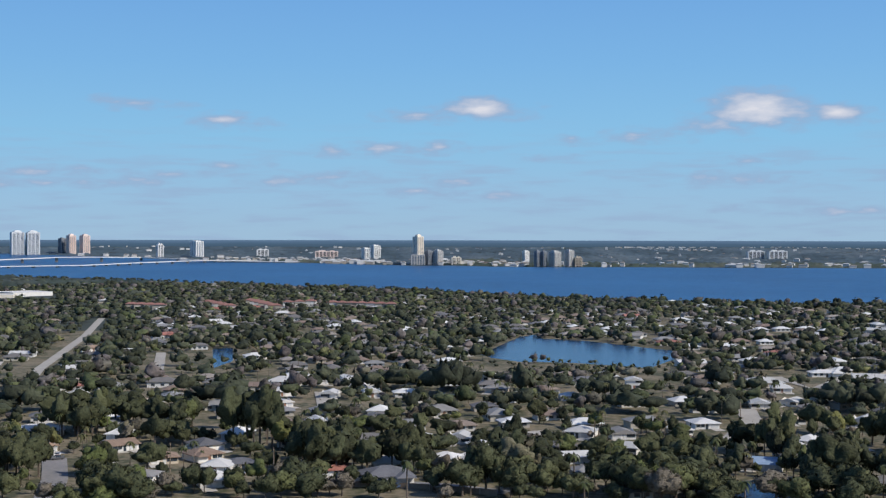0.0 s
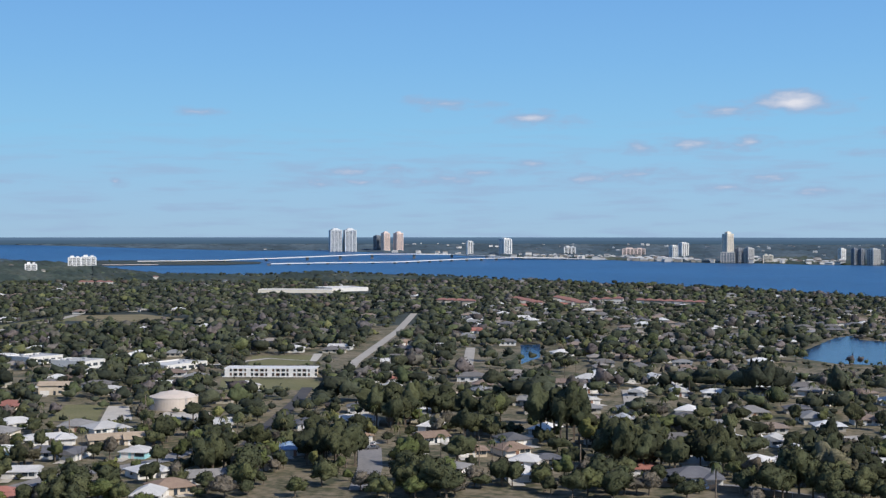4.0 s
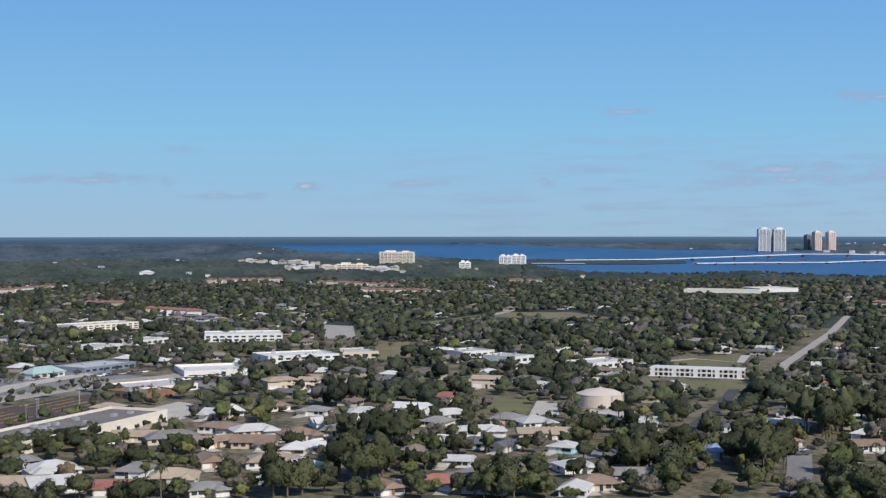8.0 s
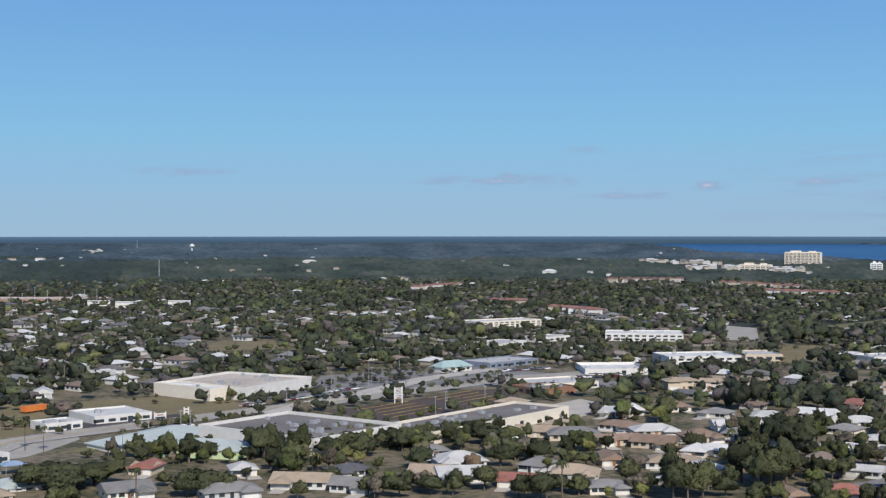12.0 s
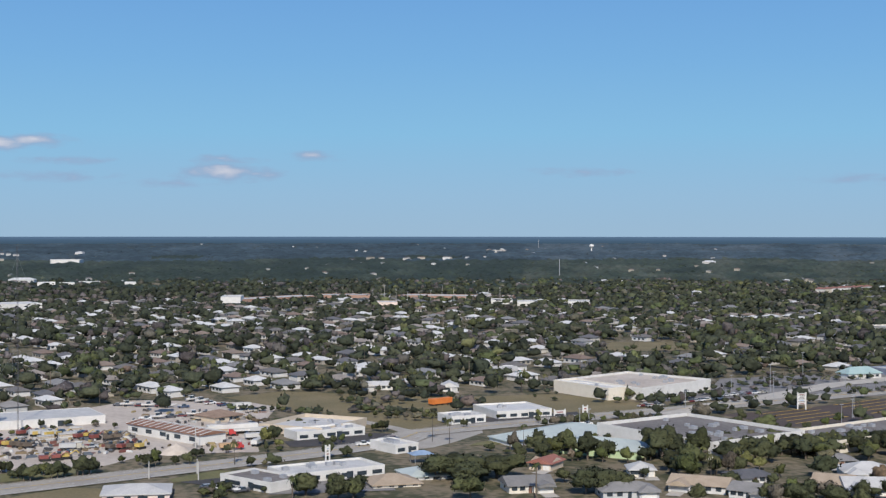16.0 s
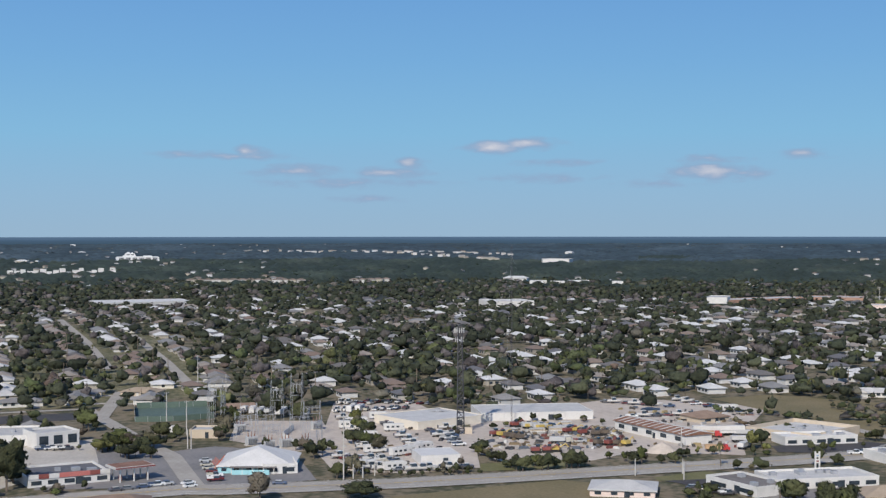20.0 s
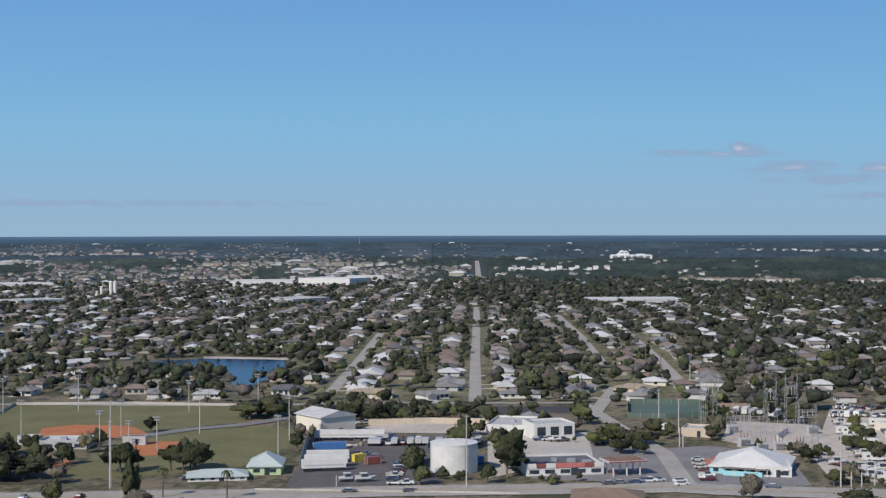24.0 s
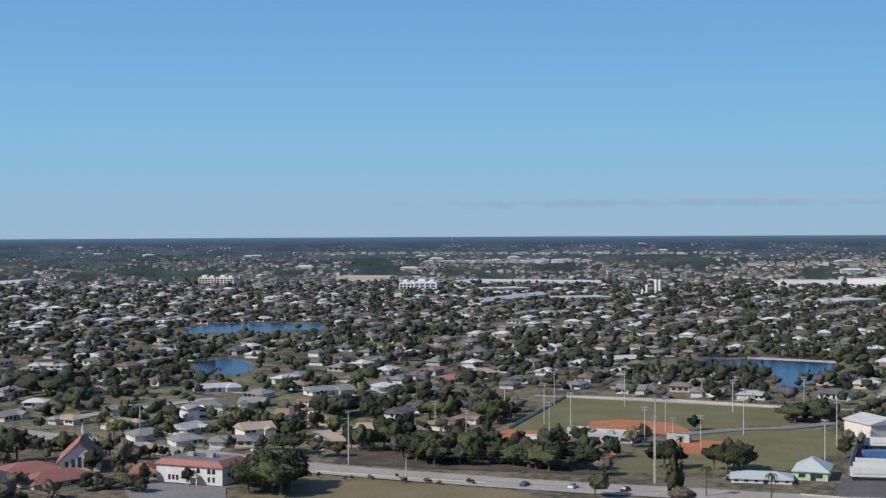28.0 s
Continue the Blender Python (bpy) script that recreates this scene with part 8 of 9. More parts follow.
for a, d, h in (
    (98.95, 690, 11), (98.7, 745, 11), (98.6, 810, 11), (98.55, 880, 11), (98.6, 950, 11), (104.4, 700, 11), (104.2, 790, 11), (104.0, 880, 11), (94.6, 760, 12), (95.2, 830, 12), (95.8, 905, 12), (91.2, 760, 12), (90.4, 690, 12), (88.6, 665, 12),
    (84.4, 680, 12), (79.2, 690, 12), (72.9, 700, 12), (66.9, 700, 12), (62.2, 720, 12), (57.6, 760, 12), (27.9, 540, 10), (24.9, 600, 10), (11.2, 470, 10), (7.0, 455, 10), (-6.3, 520, 10), (-12.2, 590, 10), (131.6, 560, 11), (135.0, 575, 11), (127.0, 650, 11),
):
    utility_pole(a, d, 0.7, h, 0, "wood_pole")
for i in range(12):
    a, d, h = 66.2 - 0.48 * i, 1510 + 40 * math.sin(i * 2.2), 15 + 4 * math.sin(i * 1.3)
    ob = thing("parking_lamp", upright(a, d, 30), "tall thin parking lot lamp post", "lamp post", "lamps of the parking lots")
    part("post", Shape().tube((0, 0, 0), (0, 0, h), 0.22, 0.16, 6), "pole", ob)
    part("lamp_head", Shape().box(0, 0, h - 0.1, 2.4, 0.5, 0.3), "steel", ob)


def power_line(points, heights):
    """Sagging wires strung from pole to pole."""
    pts = [Vector((*flat(a, d), 0)) for a, d in points]
    ob = thing("power_line", Matrix.Translation(pts[0]), "thin dark overhead wires between roadside poles", "wires")
    for h in heights:
        wire, ring = Shape(), []
        for p, q in zip(pts, pts[1:]):
            for i in range(9 if q is pts[-1] else 8):
                c = p + (q - p) * (i / 8) - pts[0]
                z = h - 4 * (i / 8) * (1 - i / 8)
                ring += [(c.x, c.y, z + 0.02), (c.x + 0.015, c.y + 0.01, z - 0.01), (c.x - 0.015, c.y - 0.01, z - 0.01)]
        wire.add(ring, [(3 * n + k, 3 * n + (k + 1) % 3, 3 * n + 3 + (k + 1) % 3, 3 * n + 3 + k) for n in range(len(ring) // 3 - 1) for k in range(3)])
        part("wire", wire, "dark_steel", ob)


power_line([(146.29, 544), (138.30, 503), (129.98, 458), (121.80, 434), (113.61, 424)], (8.4, 9.6, 10.6))


def lattice_beam(w, z, deep):
    """A light truss beam of two chords and slanting braces."""
    s = Shape().box(0, 0, z, w, 0.12, 0.1).box(0, 0, z + deep, w, 0.12, 0.1)
    for i in range(8):
        x0, x1 = -w / 2 + i * w / 8, -w / 2 + (i + 1) * w / 8
        s.tube((x0, 0, z if i % 2 else z + deep), (x1, 0, z + deep if i % 2 else z), 0.04, 0.04, 4)
    return s


def gantry(a, d, w, h, turn):
    """A lattice portal of the substation."""
    ob = thing("substation_gantry", upright(a, d, turn), "grey steel substation gantry with insulators", "gantry", "gantries of the substation")
    for k in (-1, 1):
        leg = Shape()
        for i in (-0.5, 0.5):
            leg.tube((k * w / 2 + i * 1.4, 0, 0), (k * w / 2 + i * 0.3, 0, h), 0.075, 0.055, 5)
        for i in range(7):
            z = h * i / 7
            leg.tube((k * w / 2 - 0.7 + 0.07 * i, 0, z), (k * w / 2 + 0.6 - 0.07 * i, 0, z + h / 7), 0.04, 0.04, 4)
        part("leg", leg, "steel", ob)
    part("beam", lattice_beam(w, h * 0.8, 0.6).box(0, 0, h * 0.62, w, 0.12, 0.14), "steel", ob)
    for k in (-0.3, 0, 0.3):
        part("insulator", Shape().tube((k * w, 0, h * 0.8), (k * w, 0, h * 0.66), 0.10, 0.07, 6), "grey_wall", ob)


for a, d, w, h, turn in (
    (92.65, 575, 5.2, 18.8, 10), (92.86, 582, 3.3, 16.7, -40), (92.38, 578, 3.3, 14.2, 60), (91.34, 544, 6.7, 12.5, 20), (90.65, 540, 7.5, 13.3, 20), (91.00, 522, 7.3, 10.7, 20), (90.19, 546, 4.5, 21.2, 15), (89.37, 549, 4.5, 23.6, 15),
    (89.26, 527, 7.3, 10.8, 20), (88.74, 541, 6.7, 13.3, 20), (90.42, 514, 6.3, 9.3, 20), (91.57, 530, 6.5, 10.9, 20), (88.44, 519, 5.5, 10.2, 70),
):
    gantry(a, d, w, h, turn)


def transformer(a, d, turn):
    ob = thing("transformer", upright(a, d, turn), "grey power transformer with cooling fins", "transformer", "transformers of the substation")
    part("tank", Shape().box(0, 0, 0.3, 4.2, 2.4, 3.0), "grey_wall", ob)
    for i in range(6):
        part("fin", Shape().box(-1.7 + 0.68 * i, -1.6, 0.6, 0.12, 0.8, 2.4), "steel", ob)
    for k in (-1, 0, 1):
        part("bushing", Shape().tube((k * 1.2, 0, 3.3), (k * 1.4, 0, 5.2), 0.22, 0.1, 8), "rust", ob)
    part("base", Shape().box(0, 0, 0, 5, 3.2, 0.3), "concrete", ob)


for a, d, turn in ((91.23, 518, 20), (90.53, 508, 20), (89.84, 511, 20), (89.02, 510, 30), (91.69, 552, 20), (88.56, 556, 20)):
    transformer(a, d, turn)


def panel_fence(name, line, h, mat, label, post=True):
    """A fence of panels between posts along a line of ground points."""
    pts = [Vector((*flat(a, d), 0)) for a, d in line]
    ob = thing(name, Matrix.Translation(pts[0]), label, "fence")
    for p, q in zip(pts, pts[1:]):
        n = max(1, round((q - p).length / 6))
        ang = math.atan2((q - p).y, (q - p).x)
        for i in range(n):
            c = p + (q - p) * ((i + 0.5) / n) - pts[0]
            part("panel", Shape().box(c.x, c.y, 0.05, (q - p).length / n - 0.15, 0.08, h, ang), mat, ob)
            e = p + (q - p) * (i / n) - pts[0]
            part("post", Shape().box(e.x, e.y, 0, 0.12, 0.12, h + 0.15, ang), "steel", ob)
    return ob


panel_fence("screen_fence", [(95.95, 640), (95.92, 589), (94.4, 588), (92.75, 595), (92.95, 640)], 2.3, "screen_green", "green tennis court screen fence")
panel_fence("screen_fence", [(95.85, 634), (93.03, 636)], 2.6, "screen_green", "green tennis court screen fence")
panel_fence("yard_fence", [(5.24, 433), (3.13, 436), (0.55, 430), (-2.27, 421)], 1.8, "wood_pole", "brown board garden fence")
panel_fence("yard_fence", [(3.84, 452), (3.13, 452)], 1.6, "rust", "red-brown board garden fence")
panel_fence("road_wall", [(111.38, 426), (109.51, 423), (103.40, 417), (100.35, 415)], 0.7, "concrete", "low pale roadside wall")
panel_fence("road_wall", [(131.19, 459), (127.44, 444), (124.15, 435)], 0.5, "concrete", "low pale roadside rail")
panel_fence("field_fence", [(123.20, 554), (120.85, 660), (116.23, 648), (111.95, 631)], 1.2, "concrete", "low pale ballpark fence")
panel_fence("substation_wall", [(89.26, 506), (89.95, 535), (89.49, 557)], 2.2, "white", "white substation screen wall")
panel_fence("yard_fence", [(106.68, 564), (104.10, 568), (101.63, 565)], 2.4, "beige", "long sandy yard wall")
panel_fence("ballpark_net", [(109.51, 461), (109.15, 523), (108.92, 552)], 4.0, "steel", "grey chain-link ballpark fence")


def pylon_sign(a, d, w, h, boards):
    ob = thing("pylon_sign", upright(a, d, 20), "tall white shopping sign with stacked boards", "sign")
    for k in (-1, 1):
        part("post", Shape().box(k * w / 2, 0, 0, 0.5, 0.5, h), "white", ob)
    for i in range(boards):
        z = h * (0.3 + 0.68 * i / boards)
        b = part("board", Shape().box(0, 0, z, w * 0.96, 0.4, h * 0.5 / boards), "white", ob)
        part("lettering", Shape().box(0, -0.24, z + h * 0.16 / boards, w * 0.6, 0.06, h * 0.16 / boards), ("red", "roof_blue", "roof_dark")[i % 3], b)


pylon_sign(48.68, 636, 3.7, 7.8, 4)
pylon_sign(68.08, 480, 1.4, 5.5, 2)
pylon_sign(58.44, 597, 4.9, 2.9, 1)
pylon_sign(57.39, 607, 2.0, 3.5, 1)


def water_tower(a, d, w, h):
    m = upright(a, min(d, 9000))
    p, s = at(a, d)
    m.translation = p
    ob = thing("water_tower", m, "far white spheroid water tower on a stem", "water tower")
    w, h = w * s, h * s
    part("stem", Shape().tube((0, 0, 0), (0, 0, h * 0.6), w * 0.14, w * 0.1, 10), "white", ob)
    part("bowl", Shape().tube((0, 0, h * 0.55), (0, 0, h * 0.72), w * 0.12, w * 0.5, 16).tube((0, 0, h * 0.72), (0, 0, h * 0.85), w * 0.5, w * 0.46, 16).tube((0, 0, h * 0.85), (0, 0, h), w * 0.46, w * 0.1, 16), "white", ob)


water_tower(57.14, 5172, 19.1, 29.7)
for a, d, w, h in ((117.11, 1730, 4.3, 18.4), (116.95, 1762, 4.3, 17.3), (117.48, 1686, 3.5, 13.8), (117.66, 1657, 3.4, 9.5)):
    ob = thing("silo", upright(a, d), "tall cream concrete plant silo", "silo", "silos of the concrete plant")
    part("barrel", Shape().tube((0, 0, 2), (0, 0, h * 0.9), w / 2, w / 2, 14), "cream", ob)
    part("cap", Shape().tube((0, 0, h * 0.9), (0, 0, h), w / 2, w / 6, 14), "cream", ob)
    for k in range(4):
        part("leg", Shape().box(w * 0.35 * math.cos(k * 1.57), w * 0.35 * math.sin(k * 1.57), 0, 0.5, 0.5, 2.4), "steel", ob)
for a, d, w, h in ((58.46, 2430, 2.0, 29.9), (107.02, 7139, 5.9, 41.0), (59.33, 6279, 5.1, 36.0), (125.51, 7150, 5.9, 46.9)):
    p, s = at(a, d)
    m = upright(a, 1000)
    m.translation = p
    ob = thing("radio_mast", m, "far thin grey radio mast", "mast")
    part("shaft", Shape().tube((0, 0, 0), (0, 0, h * s), 0.8, 0.5, 6), "steel", ob)


# ---- vehicles ----
def wheels(ob, xs, y, r, w=0.25):
    for x in xs:
        for k in (-1, 1):
            part("wheel", Shape().tube((x, k * y, r), (x, k * (y - w), r), r, r, 10), "tyre", ob)


def car_model():
    ob = thing("car", Matrix(), "parked passenger car with dark windows", "car", "parked cars")
    s = Shape()
    s.box(0, 0, 0.3, 4.5, 1.8, 0.5).box(0, 0, 0.8, 4.3, 1.72, 0.12, 0, 0.94)
    part("body", s, "vehicle", ob)
    part("cabin", Shape().box(-0.2, 0, 0.9, 2.5, 1.6, 0.46, 0, 0.8), "glass", ob)
    part("roof_panel", Shape().box(-0.2, 0, 1.36, 1.95, 1.28, 0.06), "vehicle", ob)
    wheels(ob, (-1.4, 1.4), 0.92, 0.33)
    return ob


def pickup_model():
    ob = thing("pickup_truck", Matrix(), "parked pickup truck with an open bed", "truck", "parked pickups")
    part("body", Shape().box(0, 0, 0.45, 5.4, 1.9, 0.55).box(1.9, 0, 1.0, 1.4, 1.8, 0.2), "vehicle", ob)
    part("bed_sides", Shape().box(-1.6, 0.88, 1.0, 2.0, 0.12, 0.4).box(-1.6, -0.88, 1.0, 2.0, 0.12, 0.4).box(-2.62, 0, 1.0, 0.12, 1.88, 0.4), "vehicle", ob)
    part("cabin", Shape().box(0.35, 0, 1.0, 1.9, 1.75, 0.75, 0, 0.82), "glass", ob)
    part("roof_panel", Shape().box(0.35, 0, 1.75, 1.5, 1.4, 0.06), "vehicle", ob)
    wheels(ob, (-1.7, 1.7), 0.98, 0.4)
    return ob


def camper_model():
    ob = thing("camper_van", Matrix(), "large white motorhome with side windows", "motorhome", "parked motorhomes")
    part("body", Shape().box(-0.4, 0, 0.5, 7.4, 2.4, 2.5).box(3.6, 0, 0.5, 1.0, 2.2, 1.2), "white", ob)
    part("cab_overhang", Shape().box(3.4, 0, 1.9, 1.0, 2.3, 0.9), "white", ob)
    part("windscreen", Shape().box(3.75, 0, 1.55, 0.5, 2.0, 0.5), "glass", ob)
    for k in (-1, 1):
        for x in (-2.6, -0.6, 1.4):
            part("window", Shape().box(x, k * 1.21, 1.5, 1.1, 0.06, 0.7), "glass", ob)
    part("roof_unit", Shape().box(-1, 0, 3.0, 1.2, 0.9, 0.3), "grey_wall", ob)
    wheels(ob, (-2.2, 2.9), 1.2, 0.42)
    return ob


def boat_model():
    ob = thing("boat", Matrix(), "white motorboat stored on a trailer", "boat", "stored boats")
    s = Shape()
    s.add([(-3.2, -1.1, 1.0), (1.8, -1.1, 1.0), (3.8, 0, 1.5), (1.8, 1.1, 1.0), (-3.2, 1.1, 1.0), (-3.2, -0.5, 0.5), (2.4, 0, 0.6), (-3.2, 0.5, 0.5), (-3.2, -1.2, 1.5), (1.8, -1.2, 1.6), (3.9, 0, 1.8), (1.8, 1.2, 1.6), (-3.2, 1.2, 1.5)],
          [(0, 5, 6, 1), (1, 6, 2), (2, 6, 3), (3, 6, 7, 4), (5, 7, 6), (0, 4, 7, 5), (8, 9, 1, 0), (9, 10, 2, 1), (10, 11, 3, 2), (11, 12, 4, 3), (12, 8, 0, 4), (8, 12, 11, 10, 9)])
    part("hull", s, "white", ob)
    part("cabin", Shape().box(0, 0, 1.55, 2.0, 1.6, 0.9, 0, 0.75), "glass", ob)
    part("canopy", Shape().box(-0.4, 0, 2.7, 2.4, 1.8, 0.08).box(-1.4, 0.8, 1.5, 0.06, 0.06, 1.2).box(-1.4, -0.8, 1.5, 0.06, 0.06, 1.2), "white", ob)
    part("trailer", Shape().box(0.3, 0, 0.42, 6.6, 0.2, 0.12), "steel", ob)
    part("engine", Shape().box(-3.5, 0, 0.9, 0.5, 0.5, 1.0), "roof_dark", ob)
    wheels(ob, (-1.2, -0.4), 1.1, 0.33)
    return ob


def trailer_model():
    ob = thing("semi_trailer", Matrix(), "long white box trailer parked in a yard", "trailer", "parked trailers")
    part("box", Shape().box(0, 0, 1.2, 14.6, 2.6, 2.8), "white", ob)
    part("chassis", Shape().box(0, 0, 0.9, 14.0, 1.2, 0.3), "dark_steel", ob)
    part("stripe", Shape().box(0, -1.31, 1.9, 13.0, 0.03, 0.5), "roof_light", ob)
    part("landing_gear", Shape().box(4.2, 0.7, 0, 0.2, 0.2, 1.0).box(4.2, -0.7, 0, 0.2, 0.2, 1.0), "dark_steel", ob)
    wheels(ob, (-6.2, -4.9), 1.25, 0.5, 0.5)
    return ob


def lorry_model(paint="vehicle", load="grey_wall", label="work lorry with cab and flat body"):
    ob = thing("lorry", Matrix(), label, "lorry", "parked lorries")
    part("cab", Shape().box(3.0, 0, 0.7, 1.9, 2.3, 1.9, 0, 0.95).box(4.2, 0, 0.7, 1.0, 2.0, 1.0), paint, ob)
    part("windscreen", Shape().box(3.85, 0, 1.7, 0.25, 1.9, 0.7), "glass", ob)
    part("load_body", Shape().box(-1.2, 0, 1.0, 6.0, 2.4, 1.5), load, ob)
    part("chassis", Shape().box(0.4, 0, 0.6, 8.4, 1.0, 0.35), "dark_steel", ob)
    wheels(ob, (-3.0, -1.9, 3.6), 1.2, 0.5, 0.4)
    return ob


def digger_model(mat, label):
    ob = thing("excavator", Matrix(), label, "excavator", "machines of the yard")
    for k in (-1, 1):
        part("track", Shape().box(0, k * 1.1, 0, 3.8, 0.6, 0.8, 0, 0.96), "tyre", ob)
    part("body", Shape().box(-0.5, 0, 0.9, 3.0, 2.4, 1.2), mat, ob)
    part("cab", Shape().box(0.7, 0.7, 0.9, 1.3, 1.0, 1.9), "glass", ob)
    part("boom", Shape().tube((0.9, -0.3, 1.5), (3.2, -0.3, 3.0), 0.25, 0.2, 6), mat, ob)
    part("stick", Shape().tube((3.2, -0.3, 3.0), (4.6, -0.3, 1.4), 0.2, 0.15, 6), mat, ob)
    part("bucket", Shape().box(4.6, -0.3, 0.9, 0.9, 1.0, 0.8, 0, 0.7), "dark_steel", ob)
    return ob


MODELS = {
    "car": car_model(), "pickup": pickup_model(), "camper": camper_model(), "boat": boat_model(), "trailer": trailer_model(), "lorry": lorry_model(), "red_lorry": lorry_model("bright_red", "timber", "bright red lorry with a timber load"), "white_lorry": lorry_model("grey_wall", "roof_white", "white box lorry parked by a road"),
    "digger": digger_model("yellow", "yellow tracked excavator standing in a yard"), "red_digger": digger_model("red", "red tracked machine standing in a yard"), "rust_digger": digger_model("bark", "rusty old tracked machine in a yard"),
}
used = set()


def park(kind, a, d, turn, near_eye=True):
    m = Matrix.Translation((0, 0, 0.12)) @ upright(a, d, turn)
    if kind in used:
        return copy_thing(MODELS[kind], m)
    used.add(kind)
    MODELS[kind].matrix_world = m
    return MODELS[kind]


def rank(kinds, a1, d1, a2, d2, n, turn, seed=0, jitter=0.5):
    """A rank of parked vehicles between two ground points."""
    r = random.Random(seed)
    (x1, y1), (x2, y2) = flat(a1, d1), flat(a2, d2)
    for i in range(n):
        u = (i + 0.5 + r.uniform(-0.12, 0.12)) / n
        x, y = x1 + (x2 - x1) * u + r.uniform(-jitter, jitter), y1 + (y2 - y1) * u + r.uniform(-jitter, jitter)
        a = math.degrees(math.atan2(-x, y))
        a = a + 360 if a < -60 else a
        park(r.choice(kinds), a, math.hypot(x, y), turn + r.uniform(-5, 5))


YARD = ("camper", "boat", "boat", "pickup", "car", "pickup")
rank(YARD, 87.85, 607, 84.76, 617, 10, 70, 1)
rank(YARD, 86.03, 591, 84.22, 497, 10, 10, 2)
rank(YARD, 84.92, 591, 82.57, 507, 11, 15, 3)
rank(("car", "boat", "pickup", "boat"), 87.67, 484, 85.16, 473, 10, 20, 4)
rank(("car", "boat", "pickup", "camper"), 87.63, 465, 84.93, 457, 9, 25, 5)
rank(("camper",), 85.28, 487, 83.98, 502, 4, 40, 6)
rank(("boat", "boat", "pickup"), 84.69, 456, 82.22, 462, 7, 15, 7)
rank(("camper", "lorry"), 91.57, 612, 88.79, 597, 9, 80, 8)
rank(("car", "pickup", "boat"), 87.62, 635, 86.21, 634, 5, 60, 9)
rank(("digger", "red_digger", "rust_digger", "lorry"), 81.28, 536, 79.87, 525, 5, 30, 10)
rank(("digger", "lorry", "rust_digger"), 79.87, 558, 76.26, 539, 8, 15, 11)
rank(("rust_digger", "red_digger", "digger"), 77.07, 515, 75.45, 515, 4, 50, 12)
rank(("red_digger", "digger", "rust_digger"), 79.64, 495, 78.35, 499, 3, 10, 13)
rank(("lorry", "pickup"), 78.58, 518, 77.53, 521, 3, 0, 14)
rank(("trailer", "lorry"), 72.70, 544, 70.66, 548, 3, 10, 15)
park("red_lorry", 72.05, 507, 8)
park("red_lorry", 72.35, 541, 4)
park("white_lorry", 71.05, 531, 18)
park("white_lorry", 70.95, 516, 70)
rank(("digger", "digger", "red_digger", "rust_digger"), 80.6, 562, 76.6, 536, 7, 35, 61)
rank(("boat", "pickup", "car", "boat"), 76.84, 645, 73.84, 629, 7, 5, 17)
rank(("pickup", "boat", "car"), 75.68, 592, 72.92, 605, 6, 5, 18)
rank(("pickup", "camper", "boat"), 73.84, 658, 70.89, 610, 7, 30, 19)
rank(("trailer",), 108.33, 481, 108.57, 452, 3, 2, 20, 0.2)
rank(("boat",), 107.75, 438, 106.69, 437, 2, 10, 21)
rank(("lorry", "lorry", "pickup"), 106.68, 512, 101.99, 513, 15, 85, 22, 0.3)
rank(("trailer", "camper", "lorry"), 108.57, 525, 105.74, 522, 4, 3, 23)
rank(("pickup", "car", "lorry"), 107.27, 488, 106.33, 481, 4, 20, 24)
rank(("car", "pickup"), 105.27, 471, 105.75, 437, 7, 10, 25)
rank(("pickup", "lorry"), 105.75, 431, 105.04, 431, 2, 5, 26)
rank(("car", "pickup"), 108.56, 568, 105.98, 567, 5, 10, 27)
rank(("car", "pickup"), 93.14, 485, 92.63, 442, 6, 5, 28)
rank(("car",), 93.93, 443, 93.59, 433, 2, 30, 29)
rank(("car", "pickup"), 96.88, 432, 94.38, 442, 5, 10, 30)
rank(("camper",), 94.72, 552, 94.61, 552, 1, 0, 31)
rank(("pickup", "car"), 99.65, 522, 98.49, 520, 4, 10, 32)
rank(("car", "car", "pickup"), 55.16, 630, 54.26, 634, 7, 40, 33)
rank(("car", "car", "pickup"), 53.70, 645, 51.87, 665, 8, 40, 34)
rank(("car", "car", "pickup"), 51.87, 676, 50.03, 697, 6, 40, 35)
rank(("car", "pickup"), 58.37, 579, 57.06, 564, 3, 20, 36)
rank(("car", "pickup"), 114.42, 448, 111.73, 452, 6, 30, 37)
rank(("car",), 123.68, 433, 117.39, 423, 3, 70, 38)
rank(("car", "pickup"), 42.64, 736, 38.77, 760, 10, 30, 39)
rank(("car", "pickup"), 44.42, 776, 42.41, 794, 7, 30, 40)
rank(("car",), 108.57, 419, 103.87, 419, 2, 0, 41)
rank(("car",), 91.58, 424, 89.49, 441, 2, 0, 42)
rank(("car", "pickup"), 66.71, 511, 65.30, 525, 5, 20, 43)
rank(("car", "pickup"), 73.28, 433, 71.41, 423, 4, 20, 44)
rank(("car", "pickup"), 10.43, 517, 10.04, 520, 2, 10, 45)
for a, d, w in ((15.67, 504, 4.1), (4.07, 443, 3.6), (3.37, 446, 3.7), (15.64, 513, 4.2), (26.38, 483, 4.0), (129.31, 541, 4.4), (133.62, 505, 4.1), (129.78, 534, 4.4), (104.52, 666, 5.5), (101.49, 668, 5.5), (39.47, 543, 4.5), (36.93, 521, 4.3), (50.75, 435, 3.6), (46.90, 441, 3.6), (1.96, 432, 3.5), (-11.97, 562, 4.6)):
    park("car" if int(d) % 2 else "pickup", a, d, int(d * 7) % 90)

rank(YARD, 87.45, 588, 86.55, 500, 10, 12, 51)
rank(("boat", "camper", "pickup"), 83.55, 600, 82.75, 515, 8, 10, 52)
rank(("car", "boat", "camper"), 86.9, 575, 85.9, 480, 9, 14, 53)
